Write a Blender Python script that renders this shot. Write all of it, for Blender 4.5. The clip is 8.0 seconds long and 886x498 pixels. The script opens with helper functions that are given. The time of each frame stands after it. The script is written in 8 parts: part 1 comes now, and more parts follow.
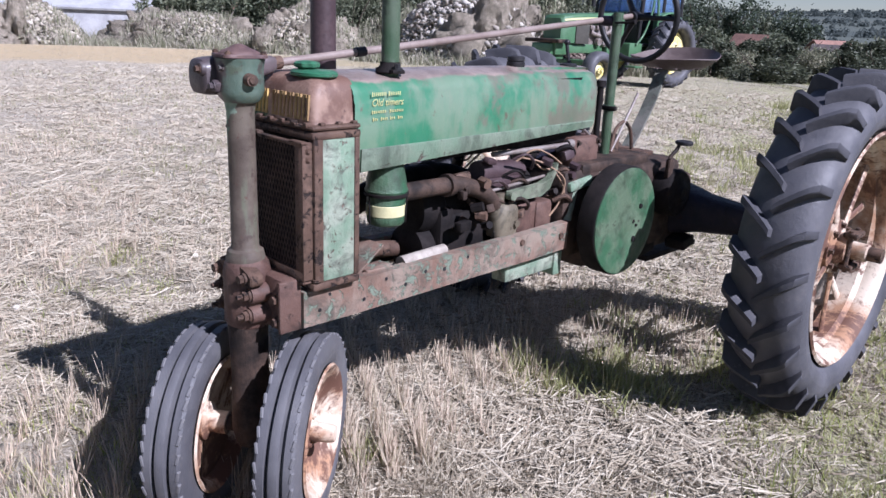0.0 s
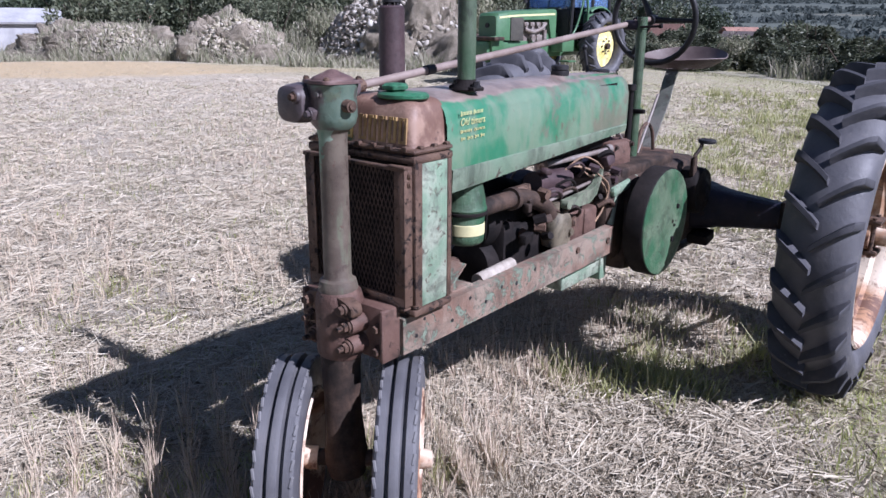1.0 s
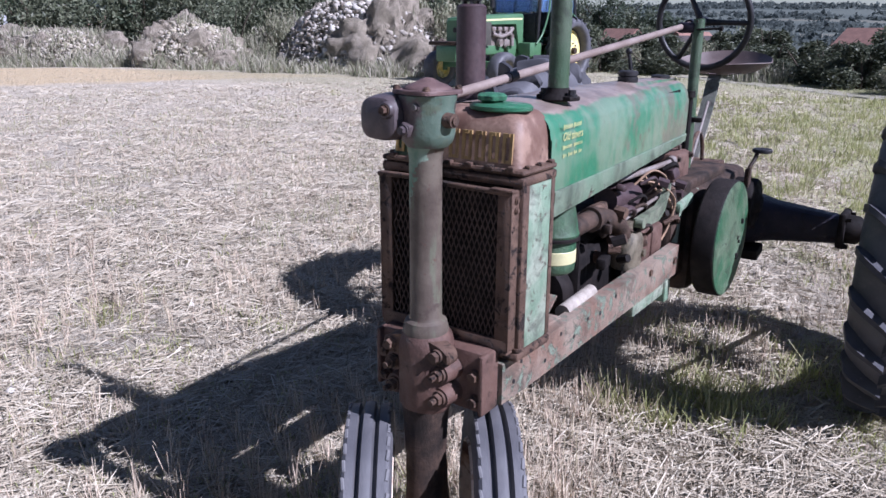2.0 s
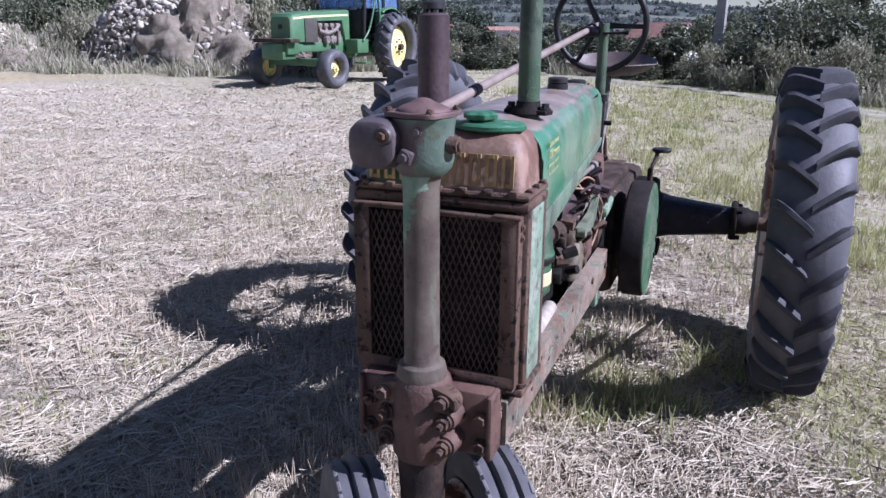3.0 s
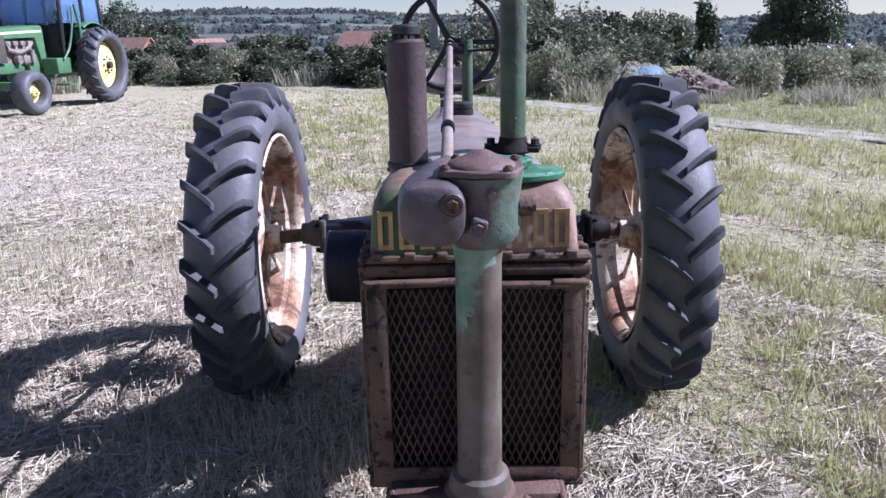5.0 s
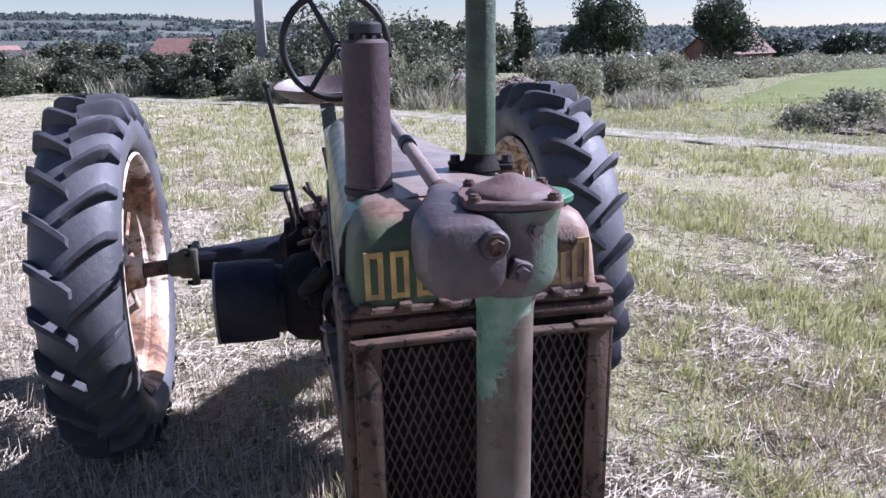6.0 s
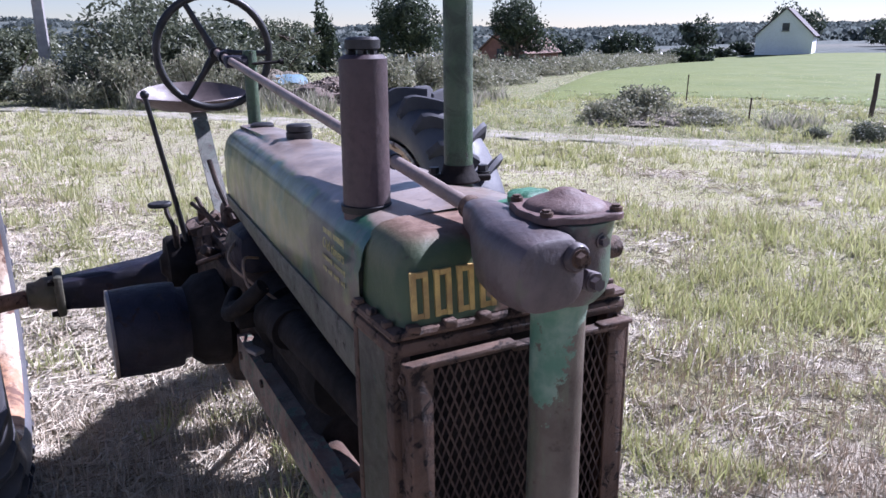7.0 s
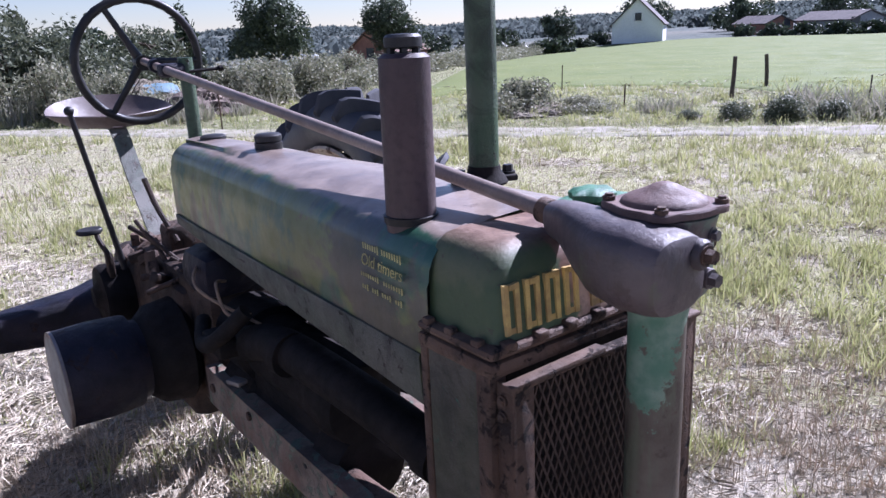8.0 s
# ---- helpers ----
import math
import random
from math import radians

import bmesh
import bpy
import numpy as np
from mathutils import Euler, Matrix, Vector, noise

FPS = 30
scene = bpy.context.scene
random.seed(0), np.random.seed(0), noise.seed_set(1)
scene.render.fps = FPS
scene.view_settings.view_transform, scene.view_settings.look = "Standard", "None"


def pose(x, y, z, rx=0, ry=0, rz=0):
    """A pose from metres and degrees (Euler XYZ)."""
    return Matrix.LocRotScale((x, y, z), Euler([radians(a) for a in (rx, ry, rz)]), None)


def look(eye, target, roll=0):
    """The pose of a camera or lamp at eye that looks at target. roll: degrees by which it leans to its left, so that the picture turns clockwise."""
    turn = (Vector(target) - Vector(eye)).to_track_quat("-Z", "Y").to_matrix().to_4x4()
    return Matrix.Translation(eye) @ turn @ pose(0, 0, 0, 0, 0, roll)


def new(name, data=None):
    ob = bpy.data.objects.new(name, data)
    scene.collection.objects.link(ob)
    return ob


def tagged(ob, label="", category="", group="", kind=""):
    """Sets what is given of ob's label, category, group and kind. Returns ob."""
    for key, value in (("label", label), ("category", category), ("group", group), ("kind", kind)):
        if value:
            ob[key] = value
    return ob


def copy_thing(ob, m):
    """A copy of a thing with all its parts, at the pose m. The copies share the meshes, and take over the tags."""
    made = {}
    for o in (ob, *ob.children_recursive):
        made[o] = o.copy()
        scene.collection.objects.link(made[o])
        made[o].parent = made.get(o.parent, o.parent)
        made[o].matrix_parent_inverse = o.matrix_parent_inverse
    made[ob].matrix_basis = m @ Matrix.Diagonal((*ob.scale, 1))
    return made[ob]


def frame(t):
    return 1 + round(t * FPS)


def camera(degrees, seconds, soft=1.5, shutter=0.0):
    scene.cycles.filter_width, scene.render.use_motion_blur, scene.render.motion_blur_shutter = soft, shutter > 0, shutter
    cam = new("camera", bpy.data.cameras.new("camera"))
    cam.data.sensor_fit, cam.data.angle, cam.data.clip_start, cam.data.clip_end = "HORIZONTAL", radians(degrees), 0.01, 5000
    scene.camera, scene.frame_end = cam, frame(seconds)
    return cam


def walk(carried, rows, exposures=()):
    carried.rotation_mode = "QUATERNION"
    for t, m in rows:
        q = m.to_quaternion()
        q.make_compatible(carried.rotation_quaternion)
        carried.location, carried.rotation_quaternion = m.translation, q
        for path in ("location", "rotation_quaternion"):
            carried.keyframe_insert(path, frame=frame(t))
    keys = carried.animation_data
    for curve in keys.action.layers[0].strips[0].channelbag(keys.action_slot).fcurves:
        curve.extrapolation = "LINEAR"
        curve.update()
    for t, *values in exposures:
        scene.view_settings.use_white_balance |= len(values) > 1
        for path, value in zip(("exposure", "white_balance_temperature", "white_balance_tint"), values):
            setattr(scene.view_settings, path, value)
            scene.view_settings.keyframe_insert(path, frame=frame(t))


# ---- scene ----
cam = camera(61.1, 8.0)
PATH = [
    (0, (1.779, -0.994, 1.483), (0.443, 0.377, 0.904), 2.5),
    (0.5, (1.615, -1.11, 1.499), (0.31, 0.292, 0.924), 2.3),
    (1, (1.42, -1.266, 1.519), (0.219, 0.226, 0.942), 0.4),
    (1.5, (1.224, -1.269, 1.513), (0.06, 0.252, 0.937), 0.8),
    (1.7, (1.128, -1.249, 1.505), (-0.023, 0.284, 0.936), 0.9),
    (2.8, (0.643, -1.308, 1.533), (-0.186, 0.418, 0.954), -0.6),
    (3, (0.582, -1.283, 1.541), (-0.131, 0.495, 0.967), 0.2),
    (3.5, (0.443, -1.191, 1.545), (-0.112, 0.645, 0.98), -0.5),
    (4, (0.287, -1.135, 1.552), (-0.053, 0.752, 0.984), -0.7),
    (4.5, (0.069, -1.121, 1.57), (0.0, 0.79, 0.985), -1.5),
    (4.7, (0.02, -1.122, 1.583), (-0.04, 0.797, 1.024), -1.4),
    (5.8, (-0.209, -0.838, 1.562), (0.092, 1.058, 1.001), -0.6),
    (6, (-0.267, -0.819, 1.569), (0.147, 1.06, 1.023), -0.9),
    (6.5, (-0.45, -0.78, 1.586), (0.19, 1.018, 0.988), -2.1),
    (7, (-0.559, -0.714, 1.597), (0.322, 0.994, 1.043), -0.6),
    (7.5, (-0.627, -0.566, 1.581), (0.354, 1.081, 1.01), -2.6),
    (8, (-0.74, -0.508, 1.598), (0.402, 1.033, 1.033), -2.7),
]
EXPOSURES = [(0.0, 0.48, 5400, 24), (3.5, 0.65, 5220, 27), (4.5, 0.81, 5220, 27), (6.5, 1.03, 5270, 28), (8.0, 1.05, 5230, 29)]
walk(cam, [(t, look(eye, target, roll)) for t, eye, target, roll in PATH], EXPOSURES)

# ---- light ----
SUN_DIR = Vector((1.13, 0.09, 1.0)).normalized()
world = bpy.data.worlds.new("day_sky")
scene.world = world
world.use_nodes = True
sky = world.node_tree.nodes.new("ShaderNodeTexSky")
sky.sky_type = "NISHITA"
sky.sun_disc = False
sky.sun_elevation = math.asin(SUN_DIR.z)
sky.sun_rotation = math.atan2(SUN_DIR.x, SUN_DIR.y)
sky.air_density, sky.dust_density, sky.ozone_density = 1.0, 0.0, 1.0
pale = world.node_tree.nodes.new("ShaderNodeHueSaturation")
pale.inputs["Saturation"].default_value = 0.85
world.node_tree.links.new(sky.outputs[0], pale.inputs["Color"])
world.node_tree.links.new(pale.outputs[0], world.node_tree.nodes["Background"].inputs[0])
world.node_tree.nodes["Background"].inputs[1].default_value = 0.047
sun = new("sun", bpy.data.lights.new("sun", "SUN"))
sun.data.energy, sun.data.angle, sun.data.color = 6.3, radians(0.55), (1.0, 0.96, 0.90)
sun.matrix_world = look(SUN_DIR * 50, (0, 0, 0))

# ---- materials ----


class Nodes:
    """Short-hand for building one material's node tree."""

    def __init__(self, name):
        self.m = bpy.data.materials.new(name)
        self.m.use_nodes = True
        self.t = self.m.node_tree
        self.b = self.t.nodes["Principled BSDF"]
        self.co = self.t.nodes.new("ShaderNodeTexCoord").outputs["Object"]
        self.geo = self.t.nodes.new("ShaderNodeNewGeometry")
        self.info = self.t.nodes.new("ShaderNodeObjectInfo")

    def link(self, a, b):
        self.t.links.new(a, b)

    def put(self, socket, v):
        if hasattr(v, "links"):
            self.link(v, socket)
        else:
            socket.default_value = v

    def scaled(self, s, co=None):
        n = self.t.nodes.new("ShaderNodeVectorMath")
        n.operation = "MULTIPLY"
        self.link(co or self.co, n.inputs[0])
        n.inputs[1].default_value = s
        return n.outputs[0]

    def noise(self, scale, detail=5.0, rough=0.6, co=None, distort=0.0):
        n = self.t.nodes.new("ShaderNodeTexNoise")
        self.link(co or self.co, n.inputs["Vector"])
        n.inputs["Scale"].default_value = scale
        n.inputs["Detail"].default_value = detail
        n.inputs["Roughness"].default_value = rough
        n.inputs["Distortion"].default_value = distort
        return n.outputs[0]

    def voronoi(self, scale, co=None, feature="F1"):
        n = self.t.nodes.new("ShaderNodeTexVoronoi")
        n.feature = feature
        self.link(co or self.co, n.inputs["Vector"])
        n.inputs["Scale"].default_value = scale
        return n

    def ramp(self, v, lo, hi, a=0.0, b=1.0):
        n = self.t.nodes.new("ShaderNodeMapRange")
        n.interpolation_type = "SMOOTHSTEP"
        self.put(n.inputs[0], v)
        for i, x in enumerate((lo, hi, a, b)):
            n.inputs[1 + i].default_value = x
        return n.outputs[0]

    def math(self, op, a, b=0.0):
        n = self.t.nodes.new("ShaderNodeMath")
        n.operation = op
        self.put(n.inputs[0], a)
        self.put(n.inputs[1], b)
        return n.outputs[0]

    def mix(self, f, a, b):
        n = self.t.nodes.new("ShaderNodeMix")
        n.data_type = "RGBA"
        self.put(n.inputs[0], f)
        for s, v in ((n.inputs[6], a), (n.inputs[7], b)):
            self.put(s, (*v, 1.0) if isinstance(v, tuple) and len(v) == 3 else v)
        return n.outputs[2]

    def axis(self, i, co=None):
        n = self.t.nodes.new("ShaderNodeSeparateXYZ")
        self.link(co or self.co, n.inputs[0])
        return n.outputs[i]

    def bump(self, h, strength, dist=0.01):
        n = self.t.nodes.new("ShaderNodeBump")
        n.inputs["Strength"].default_value = strength
        n.inputs["Distance"].default_value = dist
        self.link(h, n.inputs["Height"])
        self.link(n.outputs[0], self.b.inputs["Normal"])

    def done(self, colour, rough=0.6, metal=0.0, spec=0.5, coat=0.0):
        self.b.inputs["Coat Weight"].default_value = coat
        self.b.inputs["Coat Roughness"].default_value = 0.22
        self.put(self.b.inputs["Base Color"], (*colour, 1.0) if isinstance(colour, tuple) else colour)
        self.put(self.b.inputs["Roughness"], rough)
        self.put(self.b.inputs["Metallic"], metal)
        self.b.inputs["Specular IOR Level"].default_value = spec
        return self.m


def worn_paint(name, paint, faded, rust, wear=0.5, scale=6.0, rough=0.55, top=None, spec=0.4):
    """Old paint: faded in clouds, worn through to rust in flakes, speckled; top: what the upward faces have weathered to."""
    n = Nodes(name)
    clouds = n.ramp(n.noise(scale, 4.0, 0.55), 0.38, 0.62)
    c = n.mix(clouds, paint, faded)
    streak = n.ramp(n.noise(1.0, 5.0, 0.7, n.scaled((scale * 3.0, scale * 3.0, scale * 0.8))), 0.45, 0.7)
    c = n.mix(n.math("MULTIPLY", streak, 0.55), c, faded)
    if top:
        up = n.math("ADD", n.axis(2, n.geo.outputs["Normal"]), n.math("MULTIPLY", n.noise(scale * 2.2, 5.0), 0.5))
        c = n.mix(n.ramp(up, 0.75, 1.1), c, top)
    grime = n.ramp(n.noise(scale * 1.4, 7.0, 0.7, distort=0.8), 0.46, 0.66)
    c = n.mix(n.math("MULTIPLY", grime, 0.8), c, tuple(x * 0.32 for x in faded))
    flakes = n.noise(scale * 4.0, 8.0, 0.72, distort=0.6)
    edge = 0.74 - 0.34 * wear
    worn = n.ramp(flakes, edge, edge + 0.07)
    dark = n.mix(n.noise(scale * 12.0, 6.0, 0.7), rust, tuple(x * 0.45 for x in rust))
    c = n.mix(worn, c, dark)
    speck = n.ramp(n.noise(scale * 40.0, 3.0, 0.6), 0.63, 0.72)
    c = n.mix(n.math("MULTIPLY", speck, 0.6), c, tuple(x * 0.5 for x in rust))
    r = n.math("ADD", n.math("MULTIPLY", worn, 0.25), n.ramp(n.noise(scale * 5.0), 0.3, 0.7, rough - 0.1, rough + 0.1))
    h = n.math("SUBTRACT", n.math("MULTIPLY", n.noise(scale * 22.0, 6.0, 0.7), 0.5), n.math("MULTIPLY", worn, 0.35))
    n.bump(h, 0.9, 0.006)
    return n.done(c, r, 0.0, spec)


def plain_rough(name, a, b, scale=8.0, rough=0.8, bump=0.4, dist=0.004, spec=0.3, metal=0.0, vary=0.0):
    """Two tones in clouds with fine grain; vary: lightness that changes from object to object."""
    n = Nodes(name)
    c = n.mix(n.ramp(n.noise(scale, 6.0, 0.65), 0.32, 0.68), a, b)
    c = n.mix(n.math("MULTIPLY", n.ramp(n.noise(scale * 18.0, 4.0), 0.4, 0.75), 0.5), c, tuple(x * 0.55 for x in a))
    if vary:
        h = n.t.nodes.new("ShaderNodeHueSaturation")
        n.link(c, h.inputs["Color"])
        n.link(n.ramp(n.info.outputs["Random"], 0.0, 1.0, 1 - vary, 1 + vary), h.inputs["Value"])
        c = h.outputs[0]
    n.bump(n.noise(scale * 12.0, 6.0, 0.7), bump, dist)
    return n.done(c, n.ramp(n.noise(scale * 3.0), 0.3, 0.7, rough - 0.08, min(1.0, rough + 0.1)), metal, spec)


def strands(name, tones, rough=0.75, through_light=0.0):
    """Straw, blades and leaves: each island its own tone out of a range, no two alike."""
    n = Nodes(name)
    r = n.t.nodes.new("ShaderNodeValToRGB")
    r.color_ramp.interpolation = "LINEAR"
    while len(r.color_ramp.elements) < len(tones):
        r.color_ramp.elements.new(0.5)
    for i, tone in enumerate(tones):
        r.color_ramp.elements[i].position = i / (len(tones) - 1)
        r.color_ramp.elements[i].color = (*tone, 1.0)
    n.link(n.geo.outputs["Random Per Island"], r.inputs[0])
    c = n.mix(n.math("MULTIPLY", n.noise(3.0, 3.0), 0.45), r.outputs[0], tuple(0.6 * x for x in tones[0]))
    n.done(c, rough, 0.0, 0.35)
    if through_light:
        out = n.t.nodes["Material Output"]
        tr = n.t.nodes.new("ShaderNodeBsdfTranslucent")
        n.link(c, tr.inputs[0])
        mx = n.t.nodes.new("ShaderNodeMixShader")
        mx.inputs[0].default_value = through_light
        n.link(n.b.outputs[0], mx.inputs[1])
        n.link(tr.outputs[0], mx.inputs[2])
        n.link(mx.outputs[0], out.inputs[0])
    return n.m


def ground_material():
    n = Nodes("stubble_soil")
    straw = n.mix(n.ramp(n.noise(9.0, 8.0, 0.75), 0.3, 0.7), (0.62, 0.55, 0.42), (0.38, 0.32, 0.235))
    fib = n.noise(1.0, 6.0, 0.75, n.scaled((120.0, 60.0, 60.0)))
    straw = n.mix(n.ramp(fib, 0.42, 0.66), straw, (0.60, 0.545, 0.46))
    soil = n.mix(n.ramp(n.noise(30.0, 8.0, 0.75), 0.3, 0.7), (0.62, 0.54, 0.41), (0.40, 0.335, 0.245))
    c = n.mix(n.ramp(n.noise(1.1, 6.0, 0.65), 0.40, 0.60), straw, soil)
    # dark specks paint in the small shadows among straw and clods
    c = n.mix(n.math("MULTIPLY", n.ramp(n.noise(85.0, 4.0, 0.7), 0.54, 0.64), 0.35), c, (0.15, 0.12, 0.09))
    speck = n.noise(21.0, 6.0, 0.75)
    c = n.mix(n.math("MULTIPLY", n.ramp(speck, 0.58, 0.64), 0.6), c, (0.17, 0.135, 0.10))
    # clumps that still tell further off: hollows painted dark like clod shadows, raised spots pale
    clump = n.noise(5.5, 9.0, 0.82, distort=0.5)
    c = n.mix(n.math("MULTIPLY", n.ramp(clump, 0.54, 0.61), 0.75), c, (0.20, 0.17, 0.125))
    c = n.mix(n.math("MULTIPLY", n.ramp(clump, 0.46, 0.38), 0.5), c, (0.72, 0.66, 0.57))
    c = n.mix(n.math("MULTIPLY", n.ramp(n.noise(34.0, 6.0, 0.75), 0.55, 0.64), 0.7), c, (0.70, 0.64, 0.56))
    # greener towards the track side, where the field has sprouted again
    green = n.mix(n.noise(25.0, 6.0, 0.7), (0.30, 0.325, 0.11), (0.53, 0.50, 0.28))
    side = n.ramp(n.math("ADD", n.axis(0), n.math("MULTIPLY", n.axis(1), 0.45)), -2.0, 5.0, -0.14, 0.16)
    join = n.t.nodes.new("ShaderNodeCombineXYZ")
    n.link(n.math("MULTIPLY", n.math("ADD", n.math("MULTIPLY", n.axis(0), 0.8), n.math("MULTIPLY", n.axis(1), 0.6)), 1.5), join.inputs[0])
    n.link(n.math("MULTIPLY", n.math("SUBTRACT", n.math("MULTIPLY", n.axis(0), 0.6), n.math("MULTIPLY", n.axis(1), 0.8)), 0.4), join.inputs[1])
    g = n.math("ADD", n.noise(1.0, 4.0, 0.58, join.outputs[0]), side)
    c = n.mix(n.math("MULTIPLY", n.ramp(g, 0.53, 0.64), 0.6), c, green)
    # a golden strip of standing stubble far to the left
    near = n.math("ADD", n.math("SUBTRACT", n.axis(0), n.math("MULTIPLY", n.axis(1), 0.48)), n.math("MULTIPLY", n.noise(0.5, 5.0, 0.7), 4.0))
    back = n.math("SUBTRACT", n.axis(1), n.math("MULTIPLY", n.axis(0), 0.232))
    gold = n.math("MULTIPLY", n.ramp(near, -21.4, -23.2), n.ramp(back, 21.6, 20.4))
    c = n.mix(n.math("MULTIPLY", gold, 0.75), c, n.mix(n.noise(6.0, 6.0, 0.75), (0.62, 0.46, 0.24), (0.50, 0.39, 0.24)))
    # greyer, grassier ground towards the hedge behind the field
    lane = n.ramp(n.math("ADD", n.math("ADD", n.axis(1), n.math("MULTIPLY", n.axis(0), 0.25)), n.math("MULTIPLY", n.noise(0.8, 6.0, 0.75), 7.0)), 11.0, 15.0)
    c = n.mix(n.math("MULTIPLY", lane, 0.6), c, n.mix(n.ramp(n.noise(4.0, 8.0, 0.8), 0.38, 0.62), (0.24, 0.24, 0.125), (0.48, 0.43, 0.30)))
    # rough pasture on the far side of the track
    over = n.math("ADD", n.math("ADD", n.math("MULTIPLY", n.axis(0), 0.8), n.math("MULTIPLY", n.axis(1), 0.6)), n.math("MULTIPLY", n.noise(1.2, 5.0, 0.7), 1.4))
    rough_grass = n.mix(n.ramp(n.noise(3.5, 8.0, 0.78), 0.38, 0.62), (0.15, 0.165, 0.065), (0.285, 0.275, 0.155))
    c = n.mix(n.math("MULTIPLY", n.ramp(over, 11.3, 12.0), 0.95), c, rough_grass)
    # beyond the field the sheet is pasture and ploughed land, haze mixed into its greyish tones
    vec = n.t.nodes.new("ShaderNodeVectorMath")
    vec.operation = "LENGTH"
    n.link(n.co, vec.inputs[0])
    strips = n.t.nodes.new("ShaderNodeCombineXYZ")
    n.link(n.math("MULTIPLY", vec.outputs["Value"], 0.011), strips.inputs[0])
    n.link(n.math("MULTIPLY", n.axis(0), 0.0022), strips.inputs[1])
    fields = n.noise(1.0, 3.0, 0.6, strips.outputs[0])
    far = n.mix(n.ramp(fields, 0.44, 0.48), (0.072, 0.084, 0.076), (0.090, 0.102, 0.088))
    far = n.mix(n.ramp(fields, 0.55, 0.58), far, (0.13, 0.13, 0.105))
    c = n.mix(n.ramp(vec.outputs["Value"], 55.0, 90.0), c, far)
    rise = n.math("ADD", n.math("MULTIPLY", clump, -3.0), n.math("MULTIPLY", n.noise(15.0, 7.0, 0.8), 1.5))
    n.bump(n.math("ADD", rise, n.math("ADD", n.math("ADD", n.noise(60.0, 8.0, 0.8), n.math("MULTIPLY", speck, -1.6)), n.math("MULTIPLY", fib, 0.7))), 0.85, 0.024)
    return n.done(c, 0.9, 0.0, 0.2)


def hood_material():
    """Green hood: pale and streaked on the sunny side, dirty olive on the other with its shade put into the colour,
    worn to brown metal on top.
    """
    n = Nodes("hood_green")
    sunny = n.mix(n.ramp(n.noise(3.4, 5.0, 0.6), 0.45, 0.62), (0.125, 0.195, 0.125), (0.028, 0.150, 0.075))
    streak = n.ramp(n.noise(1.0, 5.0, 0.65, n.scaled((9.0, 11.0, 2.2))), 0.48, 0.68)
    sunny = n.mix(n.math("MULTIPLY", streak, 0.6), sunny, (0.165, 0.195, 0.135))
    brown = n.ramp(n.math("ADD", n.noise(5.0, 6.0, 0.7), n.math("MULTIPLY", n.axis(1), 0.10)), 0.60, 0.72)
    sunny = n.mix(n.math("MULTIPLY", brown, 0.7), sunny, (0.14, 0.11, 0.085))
    # darker tones paint in the shade of the side that only the sky lights
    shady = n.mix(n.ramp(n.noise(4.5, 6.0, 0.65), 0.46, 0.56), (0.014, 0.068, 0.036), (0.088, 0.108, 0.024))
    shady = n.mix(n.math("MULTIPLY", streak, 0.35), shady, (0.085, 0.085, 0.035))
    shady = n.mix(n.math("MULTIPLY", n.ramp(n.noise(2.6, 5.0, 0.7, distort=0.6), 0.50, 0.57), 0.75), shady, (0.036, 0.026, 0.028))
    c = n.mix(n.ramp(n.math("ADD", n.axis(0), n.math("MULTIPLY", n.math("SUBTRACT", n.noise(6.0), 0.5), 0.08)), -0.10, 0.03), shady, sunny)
    up = n.math("ADD", n.axis(2, n.geo.outputs["Normal"]), n.math("MULTIPLY", n.noise(9.0, 6.0, 0.65), 0.55))
    bare = n.mix(n.ramp(n.noise(8.0, 7.0, 0.7), 0.35, 0.65), (0.165, 0.125, 0.105), (0.275, 0.215, 0.18))
    c = n.mix(n.ramp(up, 1.08, 1.22), c, bare)
    chips = n.ramp(n.noise(26.0, 8.0, 0.75), 0.61, 0.66)
    c = n.mix(n.math("MULTIPLY", chips, 0.75), c, (0.10, 0.06, 0.045))
    n.bump(n.noise(50.0, 6.0, 0.7), 0.35, 0.003)
    return n.done(c, n.ramp(n.noise(14.0, 5.0), 0.3, 0.7, 0.34, 0.58), 0.0, 0.5, 0.55)


def tank_material():
    """Rusty cast tank that keeps its green on the shaded corner."""
    n = Nodes("radiator_tank")
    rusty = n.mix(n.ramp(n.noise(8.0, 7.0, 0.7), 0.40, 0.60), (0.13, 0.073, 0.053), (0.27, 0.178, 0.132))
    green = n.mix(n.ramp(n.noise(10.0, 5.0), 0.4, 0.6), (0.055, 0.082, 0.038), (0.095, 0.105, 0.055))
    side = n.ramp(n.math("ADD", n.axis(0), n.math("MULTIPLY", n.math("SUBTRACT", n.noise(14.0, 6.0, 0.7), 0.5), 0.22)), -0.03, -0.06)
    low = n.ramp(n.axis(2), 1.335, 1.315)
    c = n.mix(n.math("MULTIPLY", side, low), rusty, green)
    chips = n.ramp(n.noise(34.0, 8.0, 0.75), 0.60, 0.66)
    c = n.mix(n.math("MULTIPLY", chips, 0.7), c, (0.06, 0.035, 0.03))
    n.bump(n.noise(60.0, 6.0, 0.7), 0.5, 0.003)
    return n.done(c, 0.55, 0.0, 0.4)


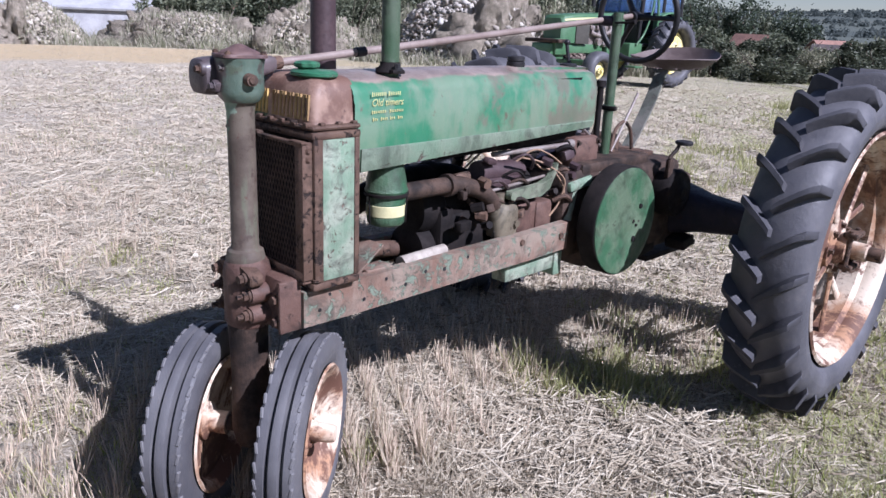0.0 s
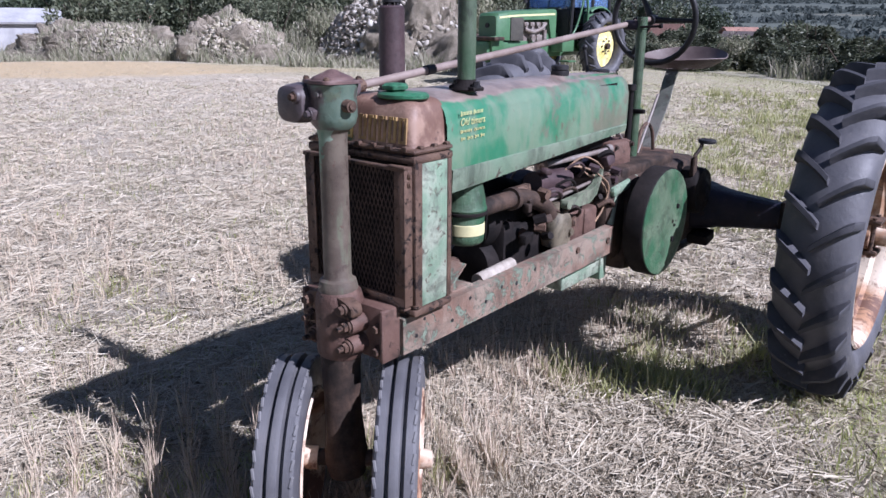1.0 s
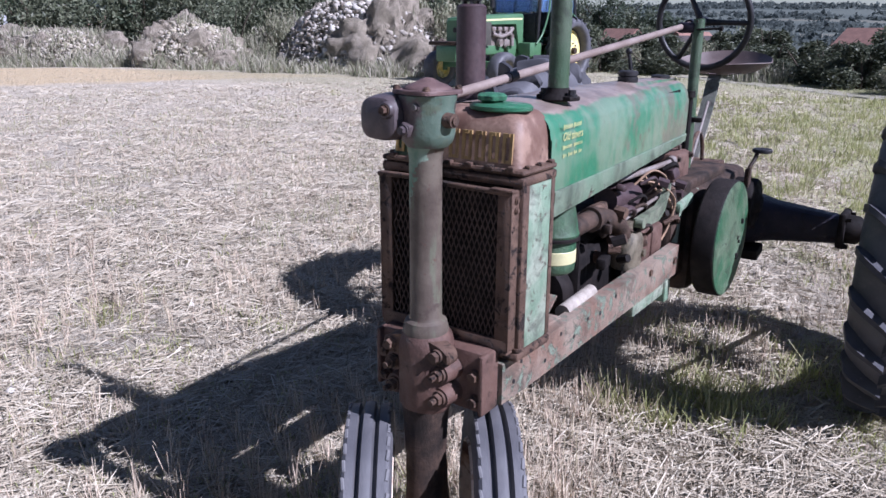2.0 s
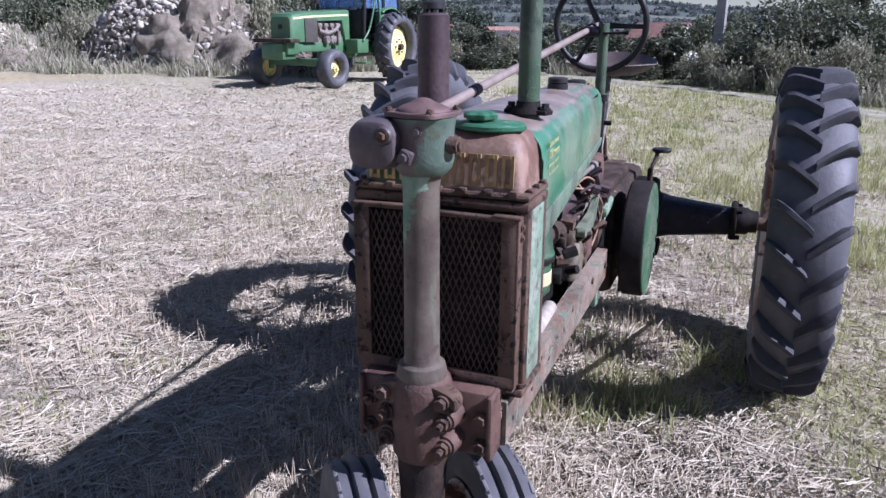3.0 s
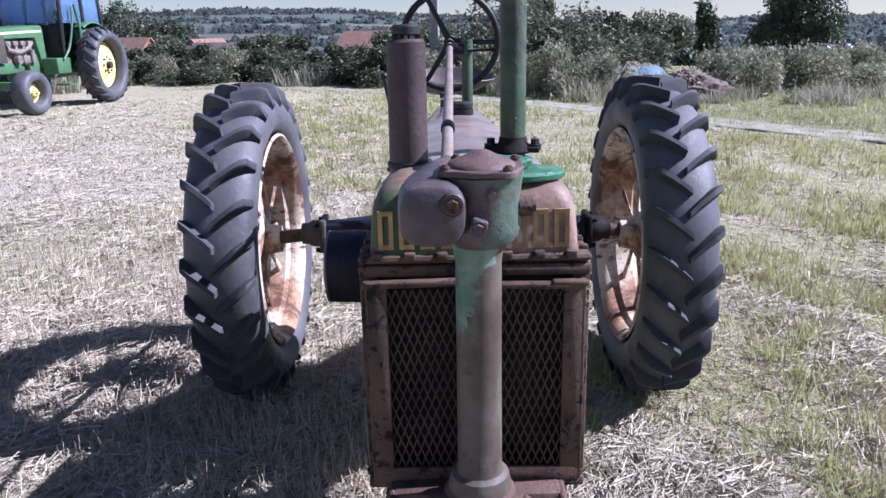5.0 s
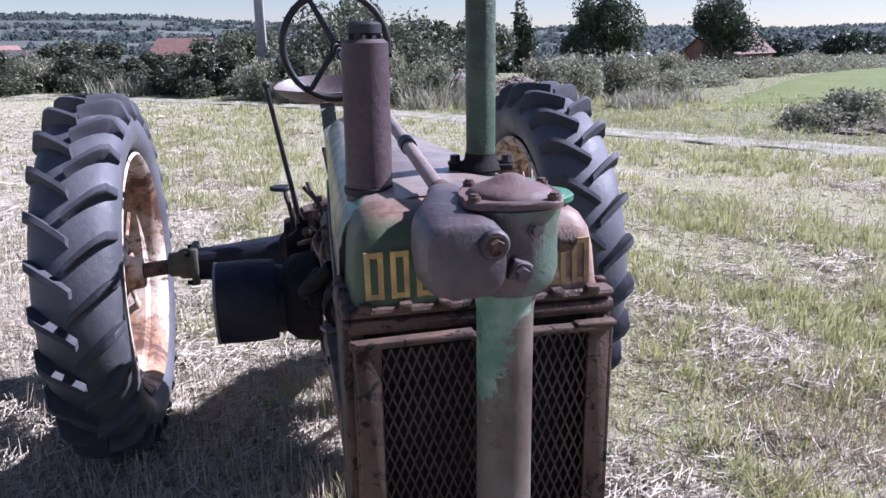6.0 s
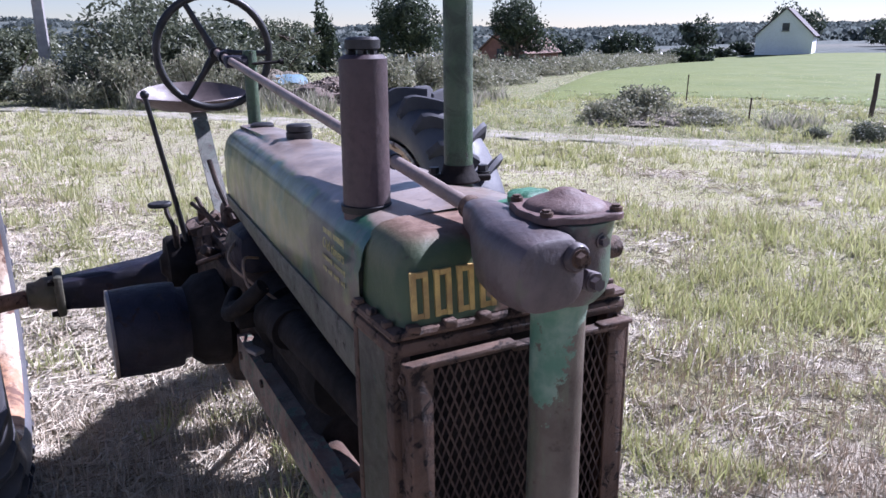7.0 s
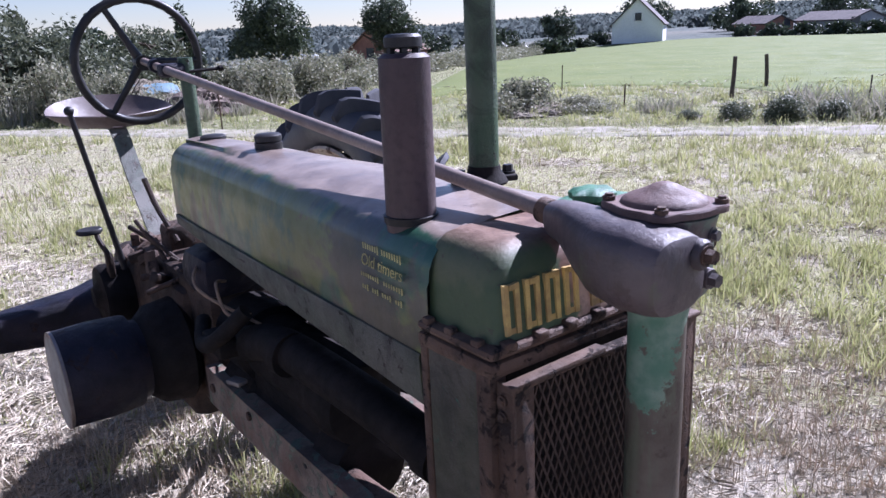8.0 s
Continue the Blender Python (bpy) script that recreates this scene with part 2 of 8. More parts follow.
M = {}
M["ground"] = ground_material()
M["track"] = plain_rough("chalky_track", (0.38, 0.345, 0.29), (0.21, 0.205, 0.115), 3.2, 0.92, 0.8, 0.02)
M["meadow"] = plain_rough("meadow_turf", (0.104, 0.130, 0.028), (0.138, 0.156, 0.042), 0.35, 0.9, 0.7, 0.03)
M["straw"] = strands("straw", [(0.17, 0.135, 0.09), (0.48, 0.415, 0.31), (0.64, 0.575, 0.455), (0.36, 0.30, 0.21), (0.55, 0.485, 0.365)], 0.7)
M["stubble"] = strands("stubble", [(0.42, 0.32, 0.24), (0.60, 0.48, 0.36), (0.72, 0.61, 0.47), (0.38, 0.34, 0.20)], 0.6)
M["grass"] = strands("grass", [(0.27, 0.34, 0.075), (0.45, 0.50, 0.145), (0.59, 0.585, 0.245), (0.66, 0.60, 0.375)], 0.5, 0.5)
M["clump"] = strands("clump_grass", [(0.25, 0.275, 0.10), (0.42, 0.425, 0.175), (0.56, 0.53, 0.27), (0.33, 0.35, 0.135), (0.62, 0.555, 0.36)], 0.5, 0.45)
M["verge"] = strands("verge_grass", [(0.20, 0.24, 0.08), (0.32, 0.33, 0.15), (0.46, 0.42, 0.27), (0.56, 0.50, 0.37)], 0.6, 0.4)
M["leaf"] = strands("hedge_leaves", [(0.062, 0.074, 0.046), (0.120, 0.138, 0.082), (0.225, 0.235, 0.155), (0.085, 0.098, 0.060)], 0.55, 0.25)
M["leaf_hedge"] = strands("dark_hedge_leaves", [(0.042, 0.052, 0.032), (0.088, 0.103, 0.062), (0.175, 0.185, 0.120), (0.060, 0.070, 0.044)], 0.55, 0.25)
M["leaf_pale"] = strands("weed_leaves", [(0.18, 0.19, 0.115), (0.27, 0.275, 0.175), (0.42, 0.385, 0.29), (0.21, 0.22, 0.13)], 0.6, 0.3)
M["leaf_dark"] = strands("tree_leaves", [(0.035, 0.05, 0.03), (0.065, 0.085, 0.05), (0.115, 0.14, 0.085)], 0.5, 0.2)
M["dry_weed"] = strands("dry_weeds", [(0.36, 0.33, 0.25), (0.50, 0.46, 0.37), (0.27, 0.275, 0.17), (0.19, 0.215, 0.11)], 0.7, 0.3)
M["bark"] = plain_rough("bark", (0.10, 0.08, 0.06), (0.05, 0.04, 0.03), 6.0, 0.9, 0.8, 0.02)
# low-contrast blue-grey tones that carry the haze of distance in the colour
M["hazy_wood"] = strands("far_woods", [(0.105, 0.124, 0.120), (0.118, 0.138, 0.130), (0.132, 0.150, 0.138)], 1.0, 0.6)
M["lump"] = strands("loose_lumps", [(0.22, 0.18, 0.135), (0.42, 0.36, 0.28), (0.33, 0.275, 0.21)], 0.95)
M["soil_lump"] = strands("soil_lumps", [(0.14, 0.105, 0.085), (0.25, 0.20, 0.165), (0.19, 0.15, 0.12)], 0.95)
M["clod"] = plain_rough("earth_clods", (0.15, 0.115, 0.095), (0.09, 0.07, 0.06), 14.0, 0.95, 0.8, 0.006, vary=0.3)
M["stone"] = strands("pale_stones", [(0.20, 0.17, 0.14), (0.50, 0.46, 0.40), (0.33, 0.29, 0.245), (0.62, 0.59, 0.53), (0.25, 0.21, 0.17)], 0.9)
M["heap"] = plain_rough("heap_earth", (0.40, 0.345, 0.275), (0.22, 0.19, 0.14), 3.5, 0.95, 1.0, 0.08)
M["debris"] = strands("heap_debris", [(0.20, 0.17, 0.13), (0.46, 0.41, 0.34), (0.33, 0.30, 0.20), (0.56, 0.51, 0.44)], 0.9)

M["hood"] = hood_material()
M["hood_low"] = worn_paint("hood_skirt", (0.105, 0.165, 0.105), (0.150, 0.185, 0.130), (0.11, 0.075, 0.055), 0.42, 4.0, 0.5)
M["bar"] = worn_paint("grey_green_bar", (0.115, 0.135, 0.105), (0.185, 0.175, 0.15), (0.12, 0.075, 0.055), 0.5, 8.0, 0.55)
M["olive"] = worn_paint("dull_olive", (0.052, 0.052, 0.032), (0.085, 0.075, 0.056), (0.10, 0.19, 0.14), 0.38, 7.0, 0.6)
M["green"] = worn_paint("old_green", (0.030, 0.095, 0.045), (0.095, 0.14, 0.085), (0.055, 0.038, 0.028), 0.36, 7.0, 0.5)
M["green_fresh"] = worn_paint("bright_green", (0.03, 0.145, 0.072), (0.06, 0.18, 0.098), (0.28, 0.31, 0.27), 0.40, 7.0, 0.4)
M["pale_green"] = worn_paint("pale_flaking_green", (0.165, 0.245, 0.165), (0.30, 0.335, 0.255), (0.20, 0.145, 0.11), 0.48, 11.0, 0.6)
M["rust"] = worn_paint("rusty_brown", (0.072, 0.040, 0.027), (0.122, 0.074, 0.050), (0.028, 0.019, 0.016), 0.6, 7.0, 0.7)
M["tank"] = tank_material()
M["red_brown"] = worn_paint("red_oxide", (0.092, 0.049, 0.037), (0.135, 0.080, 0.061), (0.040, 0.027, 0.022), 0.42, 8.0, 0.6)
M["cap"] = plain_rough("weathered_red_oxide", (0.150, 0.092, 0.080), (0.080, 0.050, 0.048), 14.0, 0.6, 0.5, 0.003, 0.35)
M["rail"] = worn_paint("rail_mixed", (0.165, 0.098, 0.070), (0.25, 0.195, 0.15), (0.22, 0.265, 0.195), 0.62, 7.0, 0.65)
M["dark_iron"] = plain_rough("oily_iron", (0.006, 0.005, 0.005), (0.018, 0.014, 0.013), 10.0, 0.75, 0.5, 0.003, 0.18)
M["grime"] = plain_rough("grimy_casting", (0.015, 0.011, 0.009), (0.078, 0.049, 0.035), 11.0, 0.7, 0.6, 0.004)
M["purple_iron"] = plain_rough("weathered_stack", (0.042, 0.025, 0.028), (0.069, 0.043, 0.044), 5.0, 0.55, 0.6, 0.003, 0.45)
M["blue_iron"] = worn_paint("dark_blue_iron", (0.007, 0.008, 0.018), (0.018, 0.015, 0.025), (0.045, 0.026, 0.024), 0.44, 7.0, 0.5, spec=0.28)
M["cast_olive"] = worn_paint("oily_olive_casting", (0.105, 0.085, 0.058), (0.17, 0.145, 0.10), (0.05, 0.035, 0.025), 0.5, 9.0, 0.5)
M["shaft"] = plain_rough("brown_steel_shaft", (0.245, 0.195, 0.17), (0.17, 0.125, 0.105), 10.0, 0.5, 0.4, 0.002, 0.5)
# darker twin of the hood skirt, with the right side's shade in its colour
M["skirt_shade"] = worn_paint("shaded_skirt", (0.060, 0.070, 0.045), (0.105, 0.100, 0.080), (0.055, 0.04, 0.033), 0.5, 6.0, 0.5)
M["pipe"] = worn_paint("pipe_olive", (0.035, 0.075, 0.035), (0.07, 0.10, 0.06), (0.075, 0.055, 0.04), 0.35, 9.0, 0.45)
M["black"] = plain_rough("black_metal", (0.012, 0.012, 0.013), (0.03, 0.028, 0.03), 15.0, 0.45, 0.3, 0.002)
M["worn_steel"] = plain_rough("worn_steel", (0.30, 0.27, 0.25), (0.17, 0.13, 0.11), 12.0, 0.5, 0.4, 0.002, 0.5, 0.35)
M["seat"] = plain_rough("seat_steel", (0.15, 0.115, 0.105), (0.085, 0.06, 0.055), 9.0, 0.5, 0.4, 0.003, 0.5)
M["mesh"] = plain_rough("grille_wire", (0.085, 0.056, 0.044), (0.045, 0.03, 0.024), 20.0, 0.7, 0.3, 0.002)
M["rim_yellow"] = worn_paint("yellow_rim", (0.74, 0.60, 0.17), (0.80, 0.71, 0.36), (0.4, 0.3, 0.1), 0.1, 5.0, 0.45)
M["letter"] = plain_rough("faded_yellow", (0.60, 0.43, 0.14), (0.34, 0.22, 0.09), 30.0, 0.6, 0.4, 0.001)
M["letter_old"] = plain_rough("browned_yellow", (0.38, 0.26, 0.11), (0.22, 0.14, 0.07), 24.0, 0.6, 0.4, 0.001)
M["letter_rubbed"] = plain_rough("rubbed_lettering", (0.46, 0.42, 0.17), (0.20, 0.19, 0.08), 26.0, 0.5, 0.2, 0.001)
M["letter_bright"] = plain_rough("yellow_lettering", (0.52, 0.50, 0.22), (0.38, 0.38, 0.18), 40.0, 0.5, 0.2, 0.001)
M["chalky"] = plain_rough("chalky_pipe", (0.40, 0.36, 0.31), (0.25, 0.215, 0.18), 16.0, 0.85, 0.6, 0.003)
M["bar_green"] = worn_paint("bracket_green", (0.12, 0.16, 0.10), (0.19, 0.205, 0.145), (0.10, 0.07, 0.05), 0.45, 14.0, 0.55)
M["pale_face"] = plain_rough("pale_worn_face", (0.40, 0.40, 0.37), (0.26, 0.25, 0.22), 12.0, 0.6, 0.4, 0.002)
M["wire"] = plain_rough("cloth_wire", (0.36, 0.24, 0.15), (0.20, 0.13, 0.09), 40.0, 0.7, 0.3, 0.001)
M["band"] = plain_rough("cleaner_glass_band", (0.66, 0.60, 0.33), (0.48, 0.46, 0.26), 14.0, 0.35, 0.2, 0.001)


def column_material():
    n = Nodes("column_paint")
    body = n.mix(n.ramp(n.noise(7.0, 6.0, 0.65), 0.35, 0.65), (0.070, 0.053, 0.041), (0.125, 0.102, 0.078))
    olive = n.ramp(n.noise(1.0, 4.0, 0.6, n.scaled((26.0, 26.0, 5.0))), 0.5, 0.66)
    body = n.mix(n.math("MULTIPLY", olive, 0.6), body, (0.115, 0.132, 0.085))
    body = n.mix(n.math("MULTIPLY", n.ramp(n.noise(12.0, 8.0, 0.75), 0.56, 0.62), 0.7), body, (0.05, 0.032, 0.027))
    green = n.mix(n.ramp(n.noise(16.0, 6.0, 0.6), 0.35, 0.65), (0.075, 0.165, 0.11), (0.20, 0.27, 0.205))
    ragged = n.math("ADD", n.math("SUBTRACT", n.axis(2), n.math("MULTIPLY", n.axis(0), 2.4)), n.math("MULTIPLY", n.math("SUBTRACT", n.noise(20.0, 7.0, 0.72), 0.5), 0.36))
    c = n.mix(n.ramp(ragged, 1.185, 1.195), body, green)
    chips = n.ramp(n.noise(38.0, 7.0, 0.75), 0.60, 0.66)
    c = n.mix(n.math("MULTIPLY", chips, 0.8), c, (0.085, 0.045, 0.035))
    n.bump(n.noise(70.0, 6.0, 0.7), 0.5, 0.003)
    return n.done(c, 0.55, 0.0, 0.4)


def tyre_material(name, dark, light, dusty, rough=0.59, spec=0.45):
    n = Nodes(name)
    c = n.mix(n.ramp(n.noise(4.0, 5.0, 0.6), 0.3, 0.7), dark, light)
    dust = n.ramp(n.noise(14.0, 7.0, 0.75), 0.50, 0.75)
    c = n.mix(n.math("MULTIPLY", dust, dusty), c, (0.13, 0.12, 0.115))
    scuff = n.ramp(n.noise(60.0, 4.0, 0.7), 0.62, 0.72)
    c = n.mix(n.math("MULTIPLY", scuff, 0.8 * dusty), c, (0.16, 0.15, 0.15))
    n.bump(n.noise(45.0, 7.0, 0.7), 0.5, 0.004)
    return n.done(c, n.ramp(n.noise(7.0), 0.3, 0.7, rough - 0.13, rough + 0.13), 0.0, spec)


def rim_material():
    """Cream paint bled over with soft orange rust, bare brown where it has gone."""
    n = Nodes("rusty_cream_rim")
    c = n.mix(n.ramp(n.noise(3.0, 8.0, 0.68), 0.40, 0.60), (0.62, 0.53, 0.42), (0.33, 0.185, 0.105))
    c = n.mix(n.ramp(n.noise(5.5, 9.0, 0.74, distort=0.5), 0.48, 0.57), c, (0.12, 0.06, 0.04))
    c = n.mix(n.math("MULTIPLY", n.ramp(n.noise(40.0, 6.0, 0.7), 0.52, 0.70), 0.55), c, (0.13, 0.065, 0.04))
    n.bump(n.noise(50.0, 7.0, 0.7), 0.5, 0.003)
    return n.done(c, 0.68, 0.0, 0.35)


def gear_material():
    n = Nodes("gear_housing")
    c = n.mix(n.ramp(n.noise(7.0, 5.0, 0.6), 0.35, 0.65), (0.042, 0.032, 0.036), (0.105, 0.080, 0.079))
    green = n.ramp(n.math("ADD", n.noise(13.0, 6.0, 0.7), n.math("MULTIPLY", n.axis(0), 3.2)), 0.50, 0.62)
    c = n.mix(n.math("MULTIPLY", green, 0.85), c, n.mix(n.noise(30.0, 5.0), (0.032, 0.085, 0.058), (0.14, 0.185, 0.14)))
    olive = n.ramp(n.noise(9.0, 5.0, 0.65, distort=0.5), 0.56, 0.64)
    c = n.mix(n.math("MULTIPLY", olive, 0.55), c, (0.080, 0.088, 0.050))
    chips = n.ramp(n.noise(22.0, 8.0, 0.75), 0.55, 0.62)
    c = n.mix(n.math("MULTIPLY", chips, 0.7), c, (0.052, 0.033, 0.030))
    n.bump(n.noise(55.0, 6.0, 0.7), 0.6, 0.004)
    return n.done(c, n.ramp(n.noise(12.0, 5.0), 0.3, 0.7, 0.38, 0.62), 0.0, 0.5, 0.15)


def glass_material(name, tint):
    n = Nodes(name)
    n.b.inputs["Transmission Weight"].default_value = 0.85
    n.b.inputs["IOR"].default_value = 1.35
    return n.done(tint, 0.05, 0.0, 0.6)


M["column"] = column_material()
M["tyre"] = tyre_material("old_rubber", (0.052, 0.052, 0.060), (0.098, 0.096, 0.106), 0.45)
M["lug"] = tyre_material("lug_rubber", (0.042, 0.042, 0.049), (0.075, 0.074, 0.082), 0.4, 0.76, 0.22)
M["front_tyre"] = tyre_material("dry_rubber", (0.072, 0.071, 0.078), (0.125, 0.122, 0.128), 0.55)
M["worn_rubber"] = tyre_material("scuffed_rubber", (0.095, 0.092, 0.098), (0.15, 0.147, 0.150), 0.5)
M["gear"] = gear_material()
M["rim"] = rim_material()
M["screen"] = plain_rough("dusty_dark_screen", (0.075, 0.07, 0.058), (0.05, 0.047, 0.04), 8.0, 0.8, 0.3, 0.003)
M["glass"] = glass_material("cab_glass", (0.35, 0.55, 0.95))
M["white_wall"] = plain_rough("white_render", (0.88, 0.88, 0.87), (0.82, 0.82, 0.81), 0.6, 0.85, 0.3, 0.01)
M["slate"] = plain_rough("dark_roof", (0.11, 0.09, 0.085), (0.07, 0.06, 0.06), 1.5, 0.8, 0.5, 0.03)
M["red_tile"] = plain_rough("red_roof_tiles", (0.27, 0.155, 0.12), (0.19, 0.11, 0.09), 2.0, 0.85, 0.6, 0.03)
M["brown_tile"] = plain_rough("brown_roof_tiles", (0.20, 0.125, 0.095), (0.13, 0.085, 0.07), 2.0, 0.85, 0.6, 0.03)
M["grey_sheet"] = plain_rough("grey_sheet_roof", (0.40, 0.40, 0.41), (0.28, 0.28, 0.29), 1.0, 0.7, 0.3, 0.02)
M["brick"] = plain_rough("brick_wall", (0.33, 0.17, 0.12), (0.24, 0.12, 0.09), 2.0, 0.9, 0.5, 0.01)
M["window"] = plain_rough("dark_window", (0.03, 0.035, 0.045), (0.05, 0.055, 0.065), 1.0, 0.15, 0.1, 0.001, 0.6)
M["concrete"] = plain_rough("pole_concrete", (0.42, 0.40, 0.38), (0.32, 0.30, 0.29), 3.0, 0.85, 0.4, 0.005)
M["post"] = plain_rough("post_wood", (0.13, 0.105, 0.085), (0.07, 0.055, 0.045), 8.0, 0.9, 0.6, 0.006)
M["tarp"] = plain_rough("pale_blue_tarp", (0.10, 0.18, 0.22), (0.17, 0.25, 0.30), 2.0, 0.5, 0.4, 0.02)
M["new_green"] = plain_rough("tractor_green", (0.055, 0.130, 0.060), (0.080, 0.165, 0.085), 2.0, 0.38, 0.1, 0.001, 0.5)
M["stripe"] = plain_rough("pale_yellow_stripe", (0.62, 0.60, 0.33), (0.52, 0.52, 0.28), 6.0, 0.45, 0.1, 0.001)
M["car_white"] = plain_rough("white_car_paint", (0.75, 0.76, 0.78), (0.70, 0.71, 0.73), 1.0, 0.3, 0.05, 0.001, 0.5)

# ---- shaping ----


def add_box(bm, c, s, bev=0.0, rot=(0, 0, 0), seg=2):
    m = pose(*c, *rot) @ Matrix.Diagonal((*s, 1.0))
    made = bmesh.ops.create_cube(bm, size=1.0, matrix=m)
    if bev:
        edges = list({e for v in made["verts"] for e in v.link_edges})
        bmesh.ops.bevel(bm, geom=edges, offset=bev, segments=seg, profile=0.5, affect="EDGES")


def add_cyl(bm, p0, p1, r0, r1=None, seg=20, caps=True):
    p0, p1 = Vector(p0), Vector(p1)
    r1 = r0 if r1 is None else r1
    turn = (p1 - p0).to_track_quat("Z", "Y").to_matrix().to_4x4()
    m = Matrix.Translation((p0 + p1) / 2) @ turn
    bmesh.ops.create_cone(bm, cap_ends=caps, segments=seg, radius1=r0, radius2=r1, depth=(p1 - p0).length, matrix=m)


def add_loft(bm, rings, caps=True, closed=True):
    rows = [[bm.verts.new(p) for p in ring] for ring in rings]
    k = len(rows[0])
    for a, b in zip(rows, rows[1:]):
        for i in range(k if closed else k - 1):
            j = (i + 1) % k
            bm.faces.new((a[i], a[j], b[j], b[i]))
    if caps and closed:
        bm.faces.new(list(reversed(rows[0])))
        bm.faces.new(rows[-1])
    return rows


def add_lathe(bm, profile, origin, axis=(0, 0, 1), seg=32, close=False):
    """Profile of (radius, height) pairs, turned round the axis."""
    turn = Vector(axis).to_track_quat("Z", "Y").to_matrix()
    o = Vector(origin)
    prof = profile + [profile[0]] if close else profile
    rings = []
    for r, h in prof:
        rings.append([o + turn @ Vector((max(r, 1e-4) * math.cos(2 * math.pi * i / seg), max(r, 1e-4) * math.sin(2 * math.pi * i / seg), h)) for i in range(seg)])
    add_loft(bm, rings, caps=not close)


def add_tube(bm, pts, r, seg=8):
    pts = [Vector(p) for p in pts]
    rad = r if isinstance(r, (list, tuple)) else [r] * len(pts)
    rings, up = [], Vector((0.31, 0.17, 0.93))
    for i, p in enumerate(pts):
        d = (pts[min(i + 1, len(pts) - 1)] - pts[max(i - 1, 0)]).normalized()
        a = d.cross(up)
        a = (a if a.length > 1e-3 else d.cross(Vector((1, 0, 0)))).normalized()
        b = d.cross(a).normalized()
        rings.append([p + rad[i] * (math.cos(2 * math.pi * k / seg) * a + math.sin(2 * math.pi * k / seg) * b) for k in range(seg)])
    add_loft(bm, rings)


def curve_points(pts, steps=6):
    """A smooth run of points through those given."""
    p = [Vector(v) for v in pts]
    p = [2 * p[0] - p[1]] + p + [2 * p[-1] - p[-2]]
    out = []
    for i in range(1, len(p) - 2):
        for k in range(steps):
            t = k / steps
            out.append(0.5 * (2 * p[i] + (p[i + 1] - p[i - 1]) * t + (2 * p[i - 1] - 5 * p[i] + 4 * p[i + 1] - p[i + 2]) * t * t + (3 * p[i] - p[i - 1] - 3 * p[i + 1] + p[i + 2]) * t ** 3))
    return out + [p[-2]]


def add_bolt(bm, p, axis, r=0.011, h=0.012):
    p, axis = Vector(p), Vector(axis).normalized()
    add_cyl(bm, p - axis * 0.004, p + axis * 0.003, r * 1.35, seg=12)
    add_cyl(bm, p, p + axis * h, r, r * 0.93, seg=6)


def finish(bm, name, material, angle=38):
    bmesh.ops.recalc_face_normals(bm, faces=bm.faces)
    me = bpy.data.meshes.new(name)
    bm.to_mesh(me)
    bm.free()
    me.materials.append(material)
    me.shade_smooth()
    me.set_sharp_from_angle(angle=radians(angle))
    return me


def part(name, bm, material, parent, label="", angle=38):
    ob = new(name, finish(bm, name, material, angle))
    ob.parent = parent
    return tagged(ob, label) if label else ob


def thing(name, label, category, m=None, group="", kind=""):
    ob = new(name)
    ob.empty_display_size = 0.2
    if m is not None:
        ob.matrix_world = m
    return tagged(ob, label, category, group, kind)


def solo(name, bm, material, label, category, group="", kind="", m=None, angle=38):
    ob = new(name, finish(bm, name, material, angle))
    if m is not None:
        ob.matrix_world = m
    return tagged(ob, label, category, group, kind)


def soup(name, verts, faces, material, smooth=False):
    """A mesh from arrays: verts (n, 3), faces (m, k)."""
    me = bpy.data.meshes.new(name)
    verts, faces = np.asarray(verts, np.float32), np.asarray(faces, np.int32)
    k = faces.shape[1]
    me.vertices.add(len(verts))
    me.vertices.foreach_set("co", verts.ravel())
    me.loops.add(faces.size)
    me.loops.foreach_set("vertex_index", faces.ravel())
    me.polygons.add(len(faces))
    me.polygons.foreach_set("loop_start", np.arange(0, faces.size, k, dtype=np.int32))
    me.update(calc_edges=True)
    me.validate()
    me.materials.append(material)
    if smooth:
        me.shade_smooth()
    return me


def one(name, material, fill, *args, **kw):
    bm = bmesh.new()
    fill(bm, *args, **kw)
    return finish(bm, name, material)

# ---- land ----


def land(x, y):
    """Height of the ground: level field, a gently falling meadow beyond the track, a valley with hills further out."""
    r = math.hypot(x, y)
    az = math.degrees(math.atan2(x, y))
    rise = min(1.0, max(0.0, (az - 28) / 30))
    rise = rise * rise * (3 - 2 * rise)
    drop = -min(1.0, max(0.0, (r - 30) / 60)) ** 1.2 * 3.2
    hill = -1.0 * min(1.0, max(0.0, (r - 18) / 75))
    z = (1 - rise) * drop + rise * hill
    far = min(1.0, max(0.0, (r - 160) / 900))
    z += far * far * (3 - 2 * far) * (8.5 + 3 * math.sin(az * 0.11) + 1.5 * math.sin(az * 0.31) + 26 * min(1.0, max(0.0, (8 - az) / 16)))
    return z


def relief(x, y):
    r = math.hypot(x, y)
    k = max(0.0, 1 - r / 40)
    return land(x, y) + k * (0.012 * noise.noise(Vector((x * 1.7, y * 1.7, 0))) + 0.008 * noise.noise(Vector((x * 6.0, y * 6.0, 3))))


